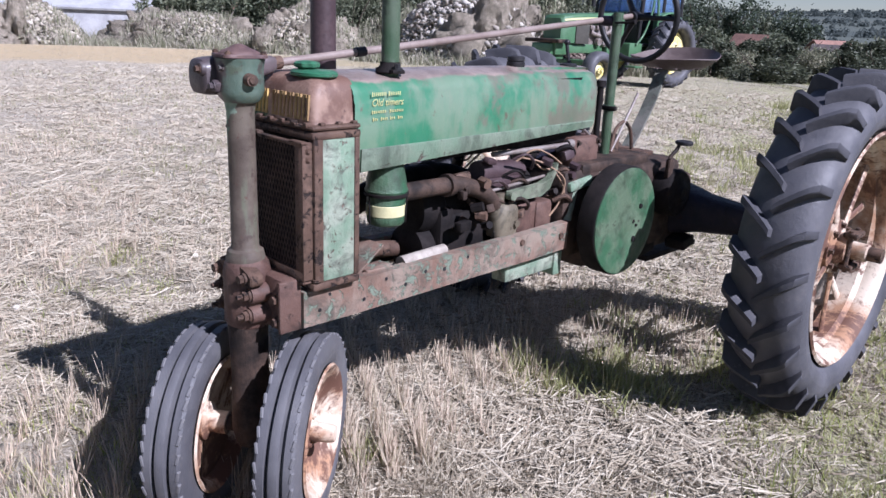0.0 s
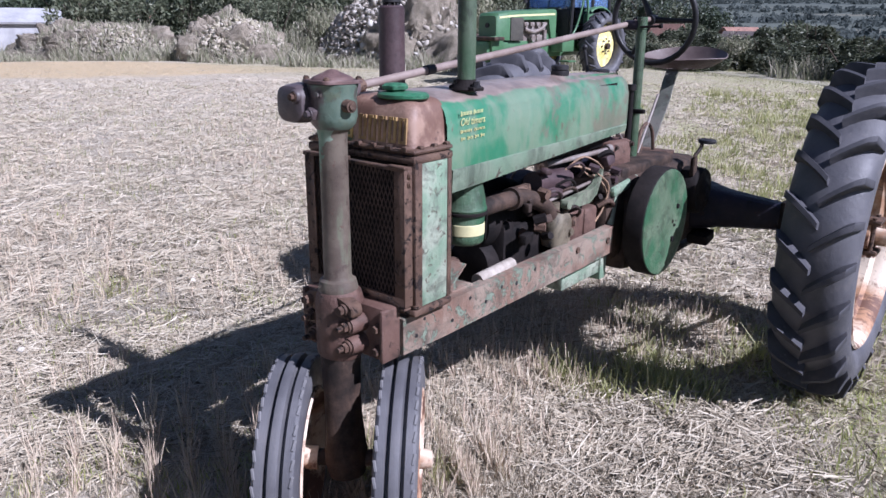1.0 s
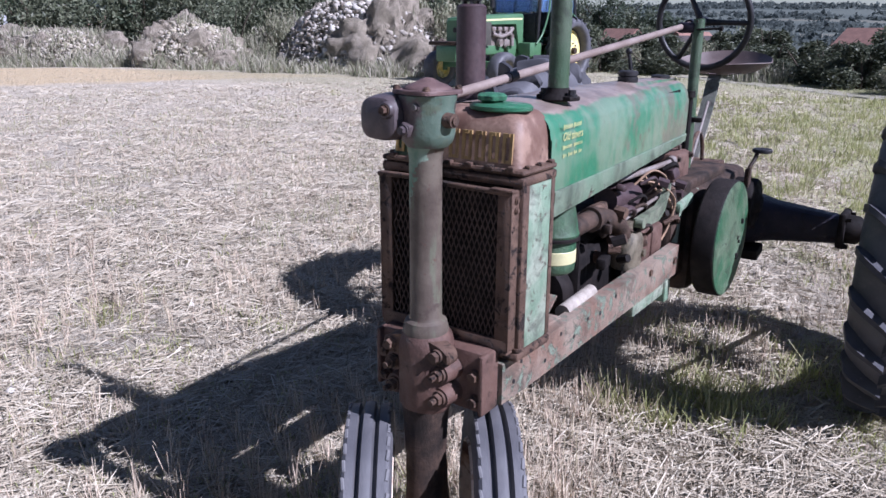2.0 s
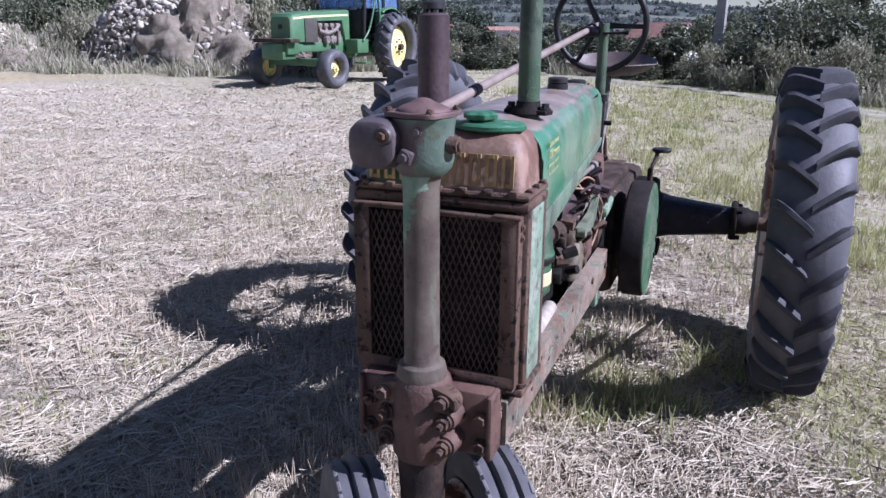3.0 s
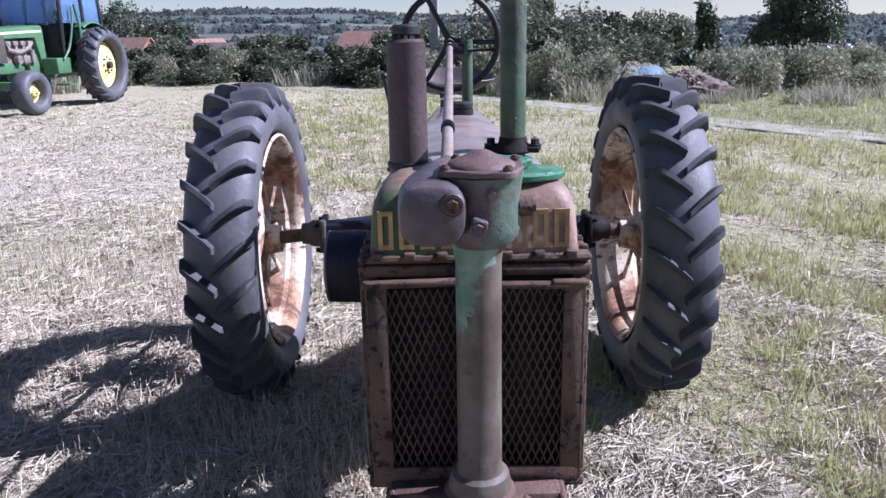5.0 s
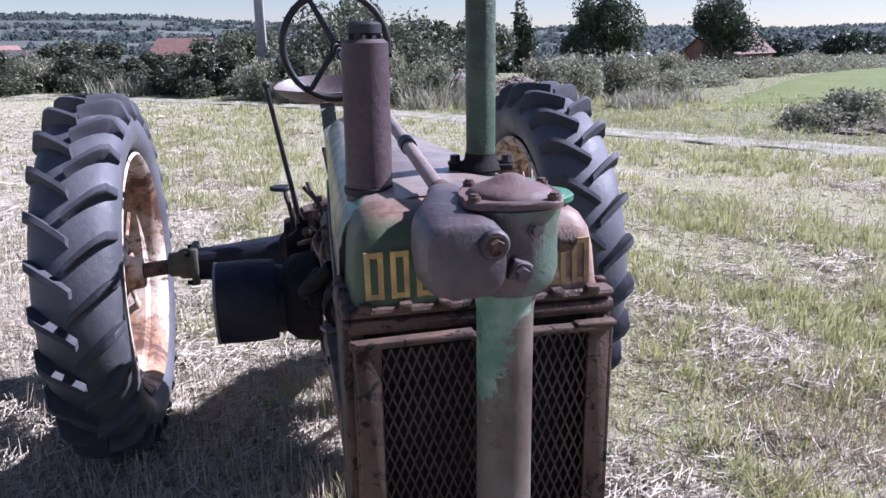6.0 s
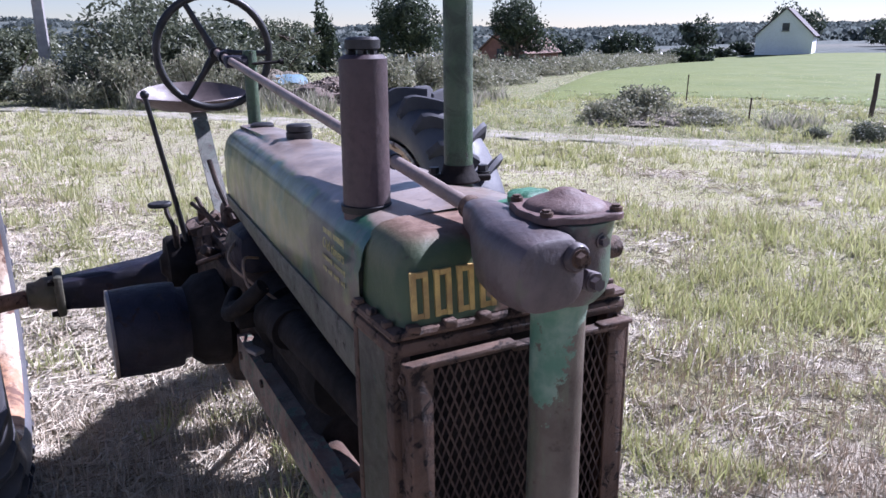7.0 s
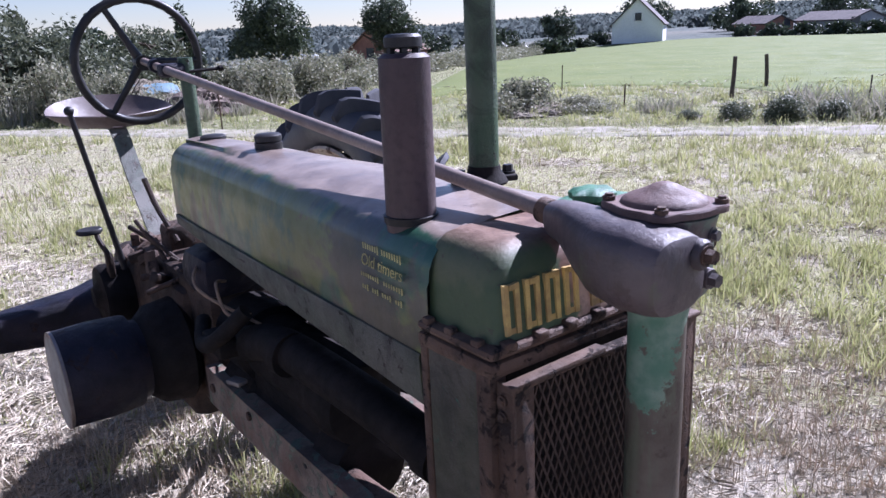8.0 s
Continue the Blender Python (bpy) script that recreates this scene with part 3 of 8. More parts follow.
def build_ground():
    radii = [0.0]
    step = 0.10
    while radii[-1] < 2600:
        radii.append(radii[-1] + step)
        step *= 1.045 if radii[-1] < 20 else 1.10
    seg = 200
    cx, cy = 0.2, 1.2
    verts, faces = [], []
    for i, r in enumerate(radii[1:]):
        for k in range(seg):
            a = 2 * math.pi * k / seg
            x, y = cx + r * math.sin(a), cy + r * math.cos(a)
            verts.append((x, y, relief(x, y)))
    for i in range(len(radii) - 2):
        for k in range(seg):
            j = (k + 1) % seg
            faces.append((i * seg + k, i * seg + j, (i + 1) * seg + j, (i + 1) * seg + k))
    c = len(verts)
    verts.append((cx, cy, relief(cx, cy)))
    me = soup("ground", verts, faces, M["ground"], True)
    bm = bmesh.new()
    bm.from_mesh(me)
    bm.verts.ensure_lookup_table()
    for k in range(seg):
        bm.faces.new((bm.verts[c], bm.verts[(k + 1) % seg], bm.verts[k]))
    bmesh.ops.recalc_face_normals(bm, faces=bm.faces)
    if sum(f.normal.z for f in bm.faces) < 0:
        bmesh.ops.reverse_faces(bm, faces=bm.faces)
    bm.to_mesh(me)
    bm.free()
    me.shade_smooth()
    tagged(new("ground", me), "pale harvested stubble field with dry straw and sprouting grass", "ground", kind="structure")


TRACK = curve_points([(-34, 27.5, 0), (-20, 27.6, 0), (-12, 26.6, 0), (-7.6, 24.4, 0), (-3.6, 21.3, 0), (-0.2, 18.2, 0), (2.6, 14.6, 0), (5.2, 10.6, 0), (7.1, 8.1, 0), (8.6, 6.0, 0), (10.1, 4.0, 0), (13.0, 0.2, 0), (18.0, -6.5, 0), (26, -18, 0)], 22)


def build_track():
    verts, faces = [], []
    w = 13
    for i, p in enumerate(TRACK):
        d = (TRACK[min(i + 1, len(TRACK) - 1)] - TRACK[max(i - 1, 0)]).normalized()
        nrm = Vector((-d.y, d.x, 0))
        for k in range(w):
            s = k / (w - 1) * 2 - 1
            jag = (0.30 * noise.noise(Vector((p.x * 0.9, p.y * 0.9, 5 * s))) + 0.22 * noise.noise(Vector((p.x * 3.1, p.y * 3.1, 9 * s)))) * abs(s) ** 3
            q = p + nrm * (s * 0.52 + jag)
            verts.append((q.x, q.y, relief(q.x, q.y) + 0.030 - 0.060 * abs(s) ** 4 - 0.026 * math.exp(-(s / 0.22) ** 2) + 0.030 * noise.noise(Vector((q.x * 2.3, q.y * 2.3, 7)))))
    for i in range(len(TRACK) - 1):
        for k in range(w - 1):
            faces.append((i * w + k, i * w + k + 1, (i + 1) * w + k + 1, (i + 1) * w + k))
    tagged(new("track", soup("track", verts, faces, M["track"], True)), "pale chalky farm track with grassy edges", "track", kind="structure")


def build_meadow():
    """The mown meadow beyond the track, on its own gentle slope."""
    verts, faces = [], []
    nu, nv = 60, 40
    for i in range(nu + 1):
        az = radians(37.5 + 55 * i / nu)
        for k in range(nv + 1):
            u = k / nv
            r0 = 17.6 + 1.2 * math.sin(az * 9) - 4.5 * max(0.0, (math.degrees(az) - 60) / 32)
            r1 = 98 - 20 * max(0.0, (math.degrees(az) - 50) / 40)
            r = r0 + (r1 - r0) * u ** 1.7
            left = 44.3 - 200 / r
            a = radians(left + (92.5 - left) * i / nu)
            x, y = r * math.sin(a), r * math.cos(a)
            verts.append((x, y, relief(x, y) + (0.03 if 0 < k and 0 < i < nu else -0.04)))
    for i in range(nu):
        for k in range(nv):
            a = i * (nv + 1) + k
            faces.append((a, a + 1, a + nv + 2, a + nv + 1))
    tagged(new("meadow", soup("meadow", verts, faces, M["meadow"], True)), "bright green mown meadow reaching to a hedge line", "meadow", kind="structure")


rng = np.random.default_rng(7)


def height_at(xs, ys):
    return np.array([relief(float(x), float(y)) for x, y in zip(xs, ys)])


def patch_noise(xs, ys, f, seed=0.0):
    return np.array([noise.noise(Vector((float(x) * f, float(y) * f, seed))) for x, y in zip(xs, ys)])


def strewn(n, near=True):
    """Random places round the tractor, denser towards it."""
    r = np.minimum(rng.gamma(1.25, 5.2, n), 34 * rng.random(n) ** 0.5) if near else 4 + 30 * rng.random(n) ** 0.7
    a = rng.random(n) * 2 * math.pi
    return 0.3 + r * np.cos(a), 0.6 + r * np.sin(a)


def blades(name, xs, ys, height, width, lean, material, label, category, bend=0.5, segs=2):
    """Upright stalks or blades, each a narrow tapering strip turned its own way."""
    n = len(xs)
    z = height_at(xs, ys)
    turn, dirn = rng.random(n) * math.pi, rng.random(n) * 2 * math.pi
    ln = lean * rng.random(n)
    verts = np.zeros((n, 2 * segs + 2, 3), np.float32)
    for s in range(segs + 1):
        u = s / segs
        off = ln * height * u ** (1 + bend)
        half = width * (1 - 0.65 * u) / 2
        for k, sg in enumerate((-1, 1)):
            verts[:, 2 * s + k, 0] = xs + off * np.cos(dirn) + sg * half * np.cos(turn)
            verts[:, 2 * s + k, 1] = ys + off * np.sin(dirn) + sg * half * np.sin(turn)
            verts[:, 2 * s + k, 2] = z - 0.01 + height * u * np.sqrt(np.maximum(0.05, 1 - (0.75 * ln) ** 2))
    base = (np.arange(n) * (2 * segs + 2))[:, None]
    faces = np.concatenate([base + np.array([2 * s, 2 * s + 1, 2 * s + 3, 2 * s + 2]) for s in range(segs)])
    return tagged(new(name, soup(name, verts.reshape(-1, 3), faces, material)), label, category, kind="stuff")


def lying_straw(name, xs, ys, length, width, material, label):
    n = len(xs)
    z = height_at(xs, ys)
    a, tilt = rng.random(n) * 2 * math.pi, rng.normal(0, 0.11, n)
    verts = np.zeros((n, 4, 3), np.float32)
    for k, (e, w) in enumerate(((-0.5, -0.5), (0.5, -0.5), (0.5, 0.5), (-0.5, 0.5))):
        verts[:, k, 0] = xs + e * length * np.cos(a) - w * width * np.sin(a)
        verts[:, k, 1] = ys + e * length * np.sin(a) + w * width * np.cos(a)
        verts[:, k, 2] = z + 0.004 + 0.010 * rng.random(n) * (k == 0) + np.abs(tilt) * length * 0.5 + e * tilt * length + w * width * 0.5
    faces = (np.arange(n) * 4)[:, None] + np.array([0, 1, 2, 3])
    return tagged(new(name, soup(name, verts.reshape(-1, 3), faces, material)), label, "straw", kind="stuff")


def off_track(xs, ys):
    p = np.array([(q.x, q.y) for q in TRACK])
    out = np.empty(len(xs), bool)
    for i in range(0, len(xs), 20000):
        dx = xs[i:i + 20000, None] - p[None, :, 0]
        dy = ys[i:i + 20000, None] - p[None, :, 1]
        out[i:i + 20000] = (dx * dx + dy * dy).min(1) > 0.62
    return out


def streaks(xs, ys):
    """Coordinates stretched along the track, for swaths that run beside it."""
    return 1.3 * (0.8 * xs + 0.6 * ys), 0.35 * (0.6 * xs - 0.8 * ys)


def seen_side(n, near, far):
    """Random places on the side of the field that lies before the nose, evenly spread in the logarithm of their distance."""
    r = near * np.exp(rng.random(n) * math.log(far / near))
    a = np.radians(-88 + 172 * rng.random(n))
    return 0.4 + r * np.sin(a), -1.0 + r * np.cos(a)


def field_cover():
    # loose straw, fine and everywhere, thicker in swaths
    xs, ys = strewn(230000)
    keep = patch_noise(xs, ys, 0.9) + 0.4 * patch_noise(xs, ys, 3.0, 4.0) > -0.75 + 0.85 * rng.random(len(xs))
    xs, ys = xs[keep], ys[keep]
    lying_straw("loose_straw", xs, ys, 0.03 + 0.11 * rng.random(len(xs)) ** 1.5, (0.0011 + 0.0012 * rng.random(len(xs))) * (1 + np.hypot(xs, ys) / 9), M["straw"], "loose bleached straw scattered over the field")
    # small matted tussocks of straw that throw little shadows
    cx, cy = strewn(9000)
    k = 11
    spread = 0.018 + 0.05 * rng.random(len(cx))
    xs = np.repeat(cx, k) + rng.normal(0, 1, len(cx) * k) * np.repeat(spread, k)
    ys = np.repeat(cy, k) + rng.normal(0, 1, len(cx) * k) * np.repeat(spread, k)
    blades("straw_tussocks", xs, ys, 0.02 + 0.06 * rng.random(len(xs)), (0.0025 + 0.002 * rng.random(len(xs))) * (1 + np.hypot(xs, ys) / 9), 1.25, M["straw"], "matted tussocks of dry straw and stubble", "straw", 0.3, 1)
    # stubble in drilled rows
    xs, ys = strewn(170000)
    row = 0.125
    along = xs * 0.50 + ys * 0.866
    snap = np.round(along / row) * row - along + rng.normal(0, 0.014, len(xs))
    xs, ys = xs + snap * 0.50, ys + snap * 0.866
    keep = patch_noise(xs, ys, 0.65, 9.0) + 0.5 * patch_noise(xs, ys, 2.6, 2.0) > -0.12 + 0.42 * rng.random(len(xs)) - 0.16 * np.exp(-((xs + 0.1) ** 2 + (ys - 0.5) ** 2) / 2.2)
    xs, ys = xs[keep], ys[keep]
    tall = (0.04 + 0.10 * rng.random(len(xs)) ** 1.3) * (1 + 0.35 * np.exp(-((xs + 0.2) ** 2 + (ys - 0.4) ** 2) / 2.5))
    blades("stubble", xs, ys, tall, (0.0026 + 0.0016 * rng.random(len(xs))) * (1 + np.hypot(xs, ys) / 14), 0.5, M["stubble"], "cut dry cereal stubble standing in rows", "stubble", 0.2, 1)
    # sprouting green: a thin growth, and clumps that gather in streaks towards the track
    xs, ys = strewn(190000)
    g = patch_noise(*streaks(xs, ys), 0.8, 21.0) * 1.5 + 0.8 * patch_noise(xs, ys, 4.5, 33.0) + 0.6 * np.exp(-((xs + 1.4) ** 2 + (ys + 0.2) ** 2) / 0.7) + 0.05 * np.clip(xs + 0.45 * ys, -4, 4)
    g += 0.5 * np.clip(0.5 * (ys - 2.5), 0, 1) * np.clip(1.2 * (xs + 0.45 * ys), 0, 1) * (xs < 0.4)
    keep = g > 0.24 + 0.30 * rng.random(len(xs)) - 0.42 * np.clip(0.8 * (xs + 0.35 * ys - 0.8), 0, 1)
    xs, ys = xs[keep], ys[keep]
    blades("grass_tufts", xs, ys, 0.02 + 0.05 * rng.random(len(xs)) ** 1.4, (0.0028 + 0.0024 * rng.random(len(xs))) * (1 + np.hypot(xs, ys) / 14), 0.8, M["grass"], "sprouting green and yellowing grass blades", "grass", 0.9, 1)
    k = 15
    cx, cy = seen_side(26000, 1.5, 19.0)
    g = 1.5 * patch_noise(*streaks(cx, cy), 0.9, 61.0) + 0.9 * patch_noise(cx, cy, 1.7, 62.0) + 0.5 * patch_noise(cx, cy, 5.0, 63.0)
    keep = (g > 0.62 + 0.55 * rng.random(len(cx)) - 0.80 * np.clip(0.5 * (cx + 0.4 * cy - 1.1), 0, 1) + np.where(cx < -0.3, 0.7 * np.clip(-cx - 0.3, 0, 1) - 1.2 * np.clip(0.5 * (cy - 3.0), 0, 1) * np.clip(1.2 * (cx + 0.45 * cy), 0, 1), -0.15 * np.clip(2.0 * cx - 0.6, 0, 1))) & off_track(cx, cy)
    cx, cy = cx[keep], cy[keep]
    size = 0.55 + 0.75 * rng.random(len(cx))
    far = np.hypot(cx - 0.4, cy + 1.0)
    n = len(cx) * k
    big, dist = np.repeat(size, k), np.repeat(far, k)
    xs = np.repeat(cx, k) + rng.normal(0, 0.028, n) * big * (1 + dist / 12)
    ys = np.repeat(cy, k) + rng.normal(0, 0.028, n) * big * (1 + dist / 12)
    blades("grass_clumps", xs, ys, (0.04 + 0.09 * rng.random(n) ** 1.3) * big * (1 + dist / 40), (0.0030 + 0.0028 * rng.random(n)) * (1 + dist / 5), 0.95, M["clump"], "clumps of yellow-green grass sprung up in the stubble", "grass", 0.9, 1)
    xs, ys = strewn(70000, False)
    g = patch_noise(*streaks(xs, ys), 1.0, 51.0) + 0.5 * patch_noise(xs, ys, 1.6, 52.0) + 0.03 * (xs + 0.45 * ys)
    keep = (g > 0.15 + 0.5 * rng.random(len(xs))) & (ys > -6) & off_track(xs, ys)
    xs, ys = xs[keep], ys[keep]
    extra = 9000
    a, r = np.radians(14 + 66 * rng.random(extra)), 9.5 + 10.5 * rng.random(extra)
    ex, ey = r * np.sin(a), r * np.cos(a)
    ok = off_track(ex, ey)
    xs, ys = np.concatenate([xs, ex[ok]]), np.concatenate([ys, ey[ok]])
    blades("far_grass", xs, ys, 0.02 + 0.05 * rng.random(len(xs)) ** 1.4, 0.008 + 0.008 * rng.random(len(xs)), 0.8, M["grass"], "patchy field grass further out", "grass", 0.9, 1)
    xs, ys = strewn(120000, False)
    keep = (ys > -5) & (np.hypot(xs, ys) > 9) & (patch_noise(xs, ys, 0.5, 71.0) > -0.3) & off_track(xs, ys)
    xs, ys = xs[keep], ys[keep]
    lying_straw("far_straw", xs, ys, 0.04 + 0.07 * rng.random(len(xs)), 0.005 + 0.007 * rng.random(len(xs)), M["straw"], "bleached straw further out on the field")


def chunk(seed, rough=0.35, small=False):
    r = random.Random(seed)
    bm = bmesh.new()
    if small:
        tips = [bm.verts.new(p) for p in ((1, 0, 0), (0, 1, 0), (-1, 0, 0), (0, -1, 0), (0, 0, 1), (0, 0, -1))]
        for k in range(4):
            bm.faces.new((tips[k], tips[(k + 1) % 4], tips[4]))
            bm.faces.new((tips[(k + 1) % 4], tips[k], tips[5]))
    else:
        bmesh.ops.create_icosphere(bm, subdivisions=1, radius=1.0)
    for v in bm.verts:
        v.co *= 1 + rough * (r.random() - 0.5) * 1.4
        v.co.z *= 0.62
    return bm


def scatter_chunks(name, places, sizes, material, label, category, rough=0.45, seed=3, small=False):
    """Many small clods or stones in one mesh."""
    bases = []
    for s in range(5):
        bm = chunk(seed + s, rough, small)
        bm.verts.index_update()
        bm.verts.ensure_lookup_table()
        bases.append((np.array([v.co[:] for v in bm.verts]), np.array([[v.index for v in f.verts] for f in bm.faces])))
        bm.free()
    vs, fs, off = [], [], 0
    for i, (p, s) in enumerate(zip(places, sizes)):
        v, f = bases[i % 5]
        a = rng.random() * 6.28
        b = rng.normal(0, 0.5)
        rot = np.array(Euler((b, rng.normal(0, 0.5), a)).to_matrix())
        vs.append((v * s) @ rot.T + np.asarray(p))
        fs.append(f + off)
        off += len(v)
    return tagged(new(name, soup(name, np.concatenate(vs), np.concatenate(fs), material)), label, category, kind="stuff")


def straw_mats():
    """Tangled little heaps of cut straw that stand a few centimetres proud of the soil."""
    k = 12
    cx, cy = seen_side(19000, 1.7, 21.0)
    thick = patch_noise(cx, cy, 0.8, 14.0) + 0.6 * patch_noise(cx, cy, 2.4, 15.0)
    keep = (thick > -0.45 + 0.5 * rng.random(len(cx)) + 0.55 * np.clip(cx + 0.2 * cy - 0.6, 0, 1)) & off_track(cx, cy)
    cx, cy = cx[keep], cy[keep]
    dist = np.hypot(cx - 0.4, cy + 1.0)
    spread = (0.03 + 0.07 * rng.random(len(cx))) * (1 + dist / 14)
    n = len(cx) * k
    ox, oy = rng.normal(0, 1, n), rng.normal(0, 1, n)
    xs, ys = np.repeat(cx, k) + ox * np.repeat(spread, k), np.repeat(cy, k) + oy * np.repeat(spread, k)
    far = np.repeat(dist, k)
    rise = (0.012 + 0.030 * np.repeat(rng.random(len(cx)), k)) * np.exp(-0.5 * (ox ** 2 + oy ** 2))
    z = np.repeat(height_at(cx, cy), k) + rise * (1 + far / 16)
    length, width = 0.05 + 0.11 * rng.random(n) ** 1.4, (0.0011 + 0.0013 * rng.random(n)) * (1 + far / 4.0)
    lay, tilt = np.repeat(rng.random(len(cx)) * math.pi, k) + rng.normal(0, 0.7, n), rng.normal(0, 0.24, n)
    verts = np.zeros((n, 4, 3), np.float32)
    for q, (e, w) in enumerate(((-0.5, -0.5), (0.5, -0.5), (0.5, 0.5), (-0.5, 0.5))):
        verts[:, q, 0] = xs + e * length * np.cos(lay) - w * width * np.sin(lay)
        verts[:, q, 1] = ys + e * length * np.sin(lay) + w * width * np.cos(lay)
        verts[:, q, 2] = z + 0.006 + np.maximum(e * tilt * length, -0.02) + w * width * 0.6
    faces = (np.arange(n) * 4)[:, None] + np.array([0, 1, 2, 3])
    tagged(new("straw_mats", soup("straw_mats", verts.reshape(-1, 3), faces, M["straw"])), "tangled mats of bleached cut straw", "straw", kind="stuff")


def far_stubble():
    """Sparse standing stubble with its own small shadows, from six metres out."""
    xs, ys = seen_side(60000, 4.5, 19.0)
    keep = (patch_noise(xs, ys, 0.5, 81.0) + 0.6 * patch_noise(xs, ys, 1.9, 82.0) > -0.05 + 0.5 * rng.random(len(xs))) & off_track(xs, ys) & (xs < 3.0)
    xs, ys = xs[keep], ys[keep]
    far = np.hypot(xs, ys)
    blades("far_stubble", xs, ys, 0.04 + 0.07 * rng.random(len(xs)), (0.004 + 0.003 * rng.random(len(xs))) * (0.6 + far / 12), 0.5, M["verge"], "standing stubble and dry grass further out", "stubble", 0.3, 1)


def clods():
    xs, ys = seen_side(30000, 1.6, 20.0)
    keep = (patch_noise(xs, ys, 0.6, 5.0) - 0.10 * xs + 0.02 * ys > -0.10 + 0.45 * rng.random(len(xs))) & off_track(xs, ys)
    xs, ys = xs[keep], ys[keep]
    z = height_at(xs, ys)
    far = np.hypot(xs, ys)
    s = (0.005 + 0.018 * rng.random(len(xs)) ** 3.0) * (1 + far / 16)
    scatter_chunks("soil_clods", np.stack([xs, ys, z + 0.25 * s], 1), s, M["lump"], "small dry pale clods of earth", "soil", small=True)
    n = 60
    xs, ys = strewn(n)
    s = 0.012 + 0.03 * rng.random(n) ** 2
    scatter_chunks("field_stones", np.stack([xs, ys, height_at(xs, ys) + 0.3 * s], 1), s, M["stone"], "pale flinty stones lying on the soil", "stones")


build_ground()
build_track()
build_meadow()

# ---- the old tractor; its nose points along -y, its left side along +x ----
tractor = thing("vintage_tractor", "rusty vintage row-crop tractor with faded green paint on stubble", "tractor")


def tractor_column():
    cx, cy = 0.003, 0.045
    bm = bmesh.new()
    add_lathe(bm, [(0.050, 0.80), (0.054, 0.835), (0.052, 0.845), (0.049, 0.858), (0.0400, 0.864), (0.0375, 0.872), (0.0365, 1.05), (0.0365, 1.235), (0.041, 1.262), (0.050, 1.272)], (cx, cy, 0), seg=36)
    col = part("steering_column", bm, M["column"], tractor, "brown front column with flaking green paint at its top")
    # spindle casting below the frame, narrowing towards the axle
    bm = bmesh.new()
    rings = []
    for z, rx, ry, oy in ((0.66, 0.058, 0.058, 0.045), (0.60, 0.052, 0.056, 0.045), (0.50, 0.046, 0.056, 0.047), (0.42, 0.046, 0.060, 0.05), (0.36, 0.052, 0.064, 0.052), (0.31, 0.060, 0.066, 0.055), (0.26, 0.050, 0.055, 0.055)):
        rings.append([(cx + rx * math.cos(a), oy + ry * math.sin(a), z) for a in [2 * math.pi * i / 24 for i in range(24)]])
    add_loft(bm, rings)
    add_cyl(bm, (-0.118, -0.037, 0.305), (0.122, 0.150, 0.305), 0.024)
    part("front_spindle", bm, M["grime"], tractor)
    # steering gear on top
    bm = bmesh.new()
    gx = 0.008
    add_lathe(bm, [(0.045, 1.262), (0.056, 1.275), (0.0605, 1.292), (0.0595, 1.34), (0.062, 1.360), (0.0645, 1.372), (0.060, 1.3745)], (gx, cy, 0), seg=40)
    gear = part("steering_gear_housing", bm, M["gear"], tractor, "green and grey cast steering gear housing")
    bm = bmesh.new()
    rings = []
    for y, r, x, z in ((0.158, 0.0185, -0.044, 1.353), (0.150, 0.024, -0.045, 1.352), (0.120, 0.029, -0.047, 1.349), (0.085, 0.040, -0.053, 1.338), (0.045, 0.050, -0.060, 1.327), (0.0, 0.053, -0.063, 1.324), (-0.040, 0.050, -0.064, 1.323), (-0.056, 0.046, -0.064, 1.323), (-0.060, 0.040, -0.064, 1.323)):
        ring = []
        for i in range(28):
            a = 2 * math.pi * i / 28
            q = (abs(math.cos(a)) ** 3.2 + abs(math.sin(a)) ** 3.2) ** (-1 / 3.2)
            ring.append((x - 0.002 + r * q * math.cos(a), y + 0.022, z + r * 0.95 * q * math.sin(a)))
        rings.append(ring)
    add_loft(bm, rings)
    worm = part("worm_housing", bm, M["gear"], gear)
    bm = bmesh.new()
    add_lathe(bm, [(0.018, 0.034), (0.018, 0.042), (0.015, 0.046), (0.004, 0.047)], (-0.036, 0.0, 1.343), (0, -1, 0), 20)
    part("end_cap", bm, M["gear"], worm)
    bm = bmesh.new()
    add_bolt(bm, (-0.036, -0.045, 1.343), (0, -1, 0), 0.009, 0.013)
    part("bolt", bm, M["rust"], worm)
    bm = bmesh.new()
    add_bolt(bm, (0.020, -0.014, 1.350), (0.1, -1, 0), 0.007, 0.010)
    part("bolt", bm, M["gear"], gear)
    bm = bmesh.new()
    add_box(bm, (0.0, -0.018, 1.303), (0.026, 0.02, 0.026), 0.004, (0, 20, 0))
    add_bolt(bm, (0.0, -0.028, 1.303), (0, -1, 0), 0.009, 0.013)
    part("drain_boss", bm, M["gear"], gear)
    bm = bmesh.new()
    add_cyl(bm, (0.064, 0.036, 1.322), (0.086, 0.034, 1.322), 0.017, 0.015)
    add_cyl(bm, (0.084, 0.034, 1.322), (0.091, 0.033, 1.322), 0.009)
    part("side_plug", bm, M["rust"], gear)
    bm = bmesh.new()
    flange = []
    for z, k in ((1.3745, 1.0), (1.3815, 1.0), (1.3835, 0.975)):
        ring = []
        for i in range(48):
            a = 2 * math.pi * i / 48
            r = (0.0645 + 0.011 * max(0.0, math.cos(4 * (a - 0.6))) ** 1.5) * k
            ring.append((gx + r * math.cos(a), cy + r * math.sin(a), z))
        flange.append(ring)
    add_loft(bm, flange)
    rings = []
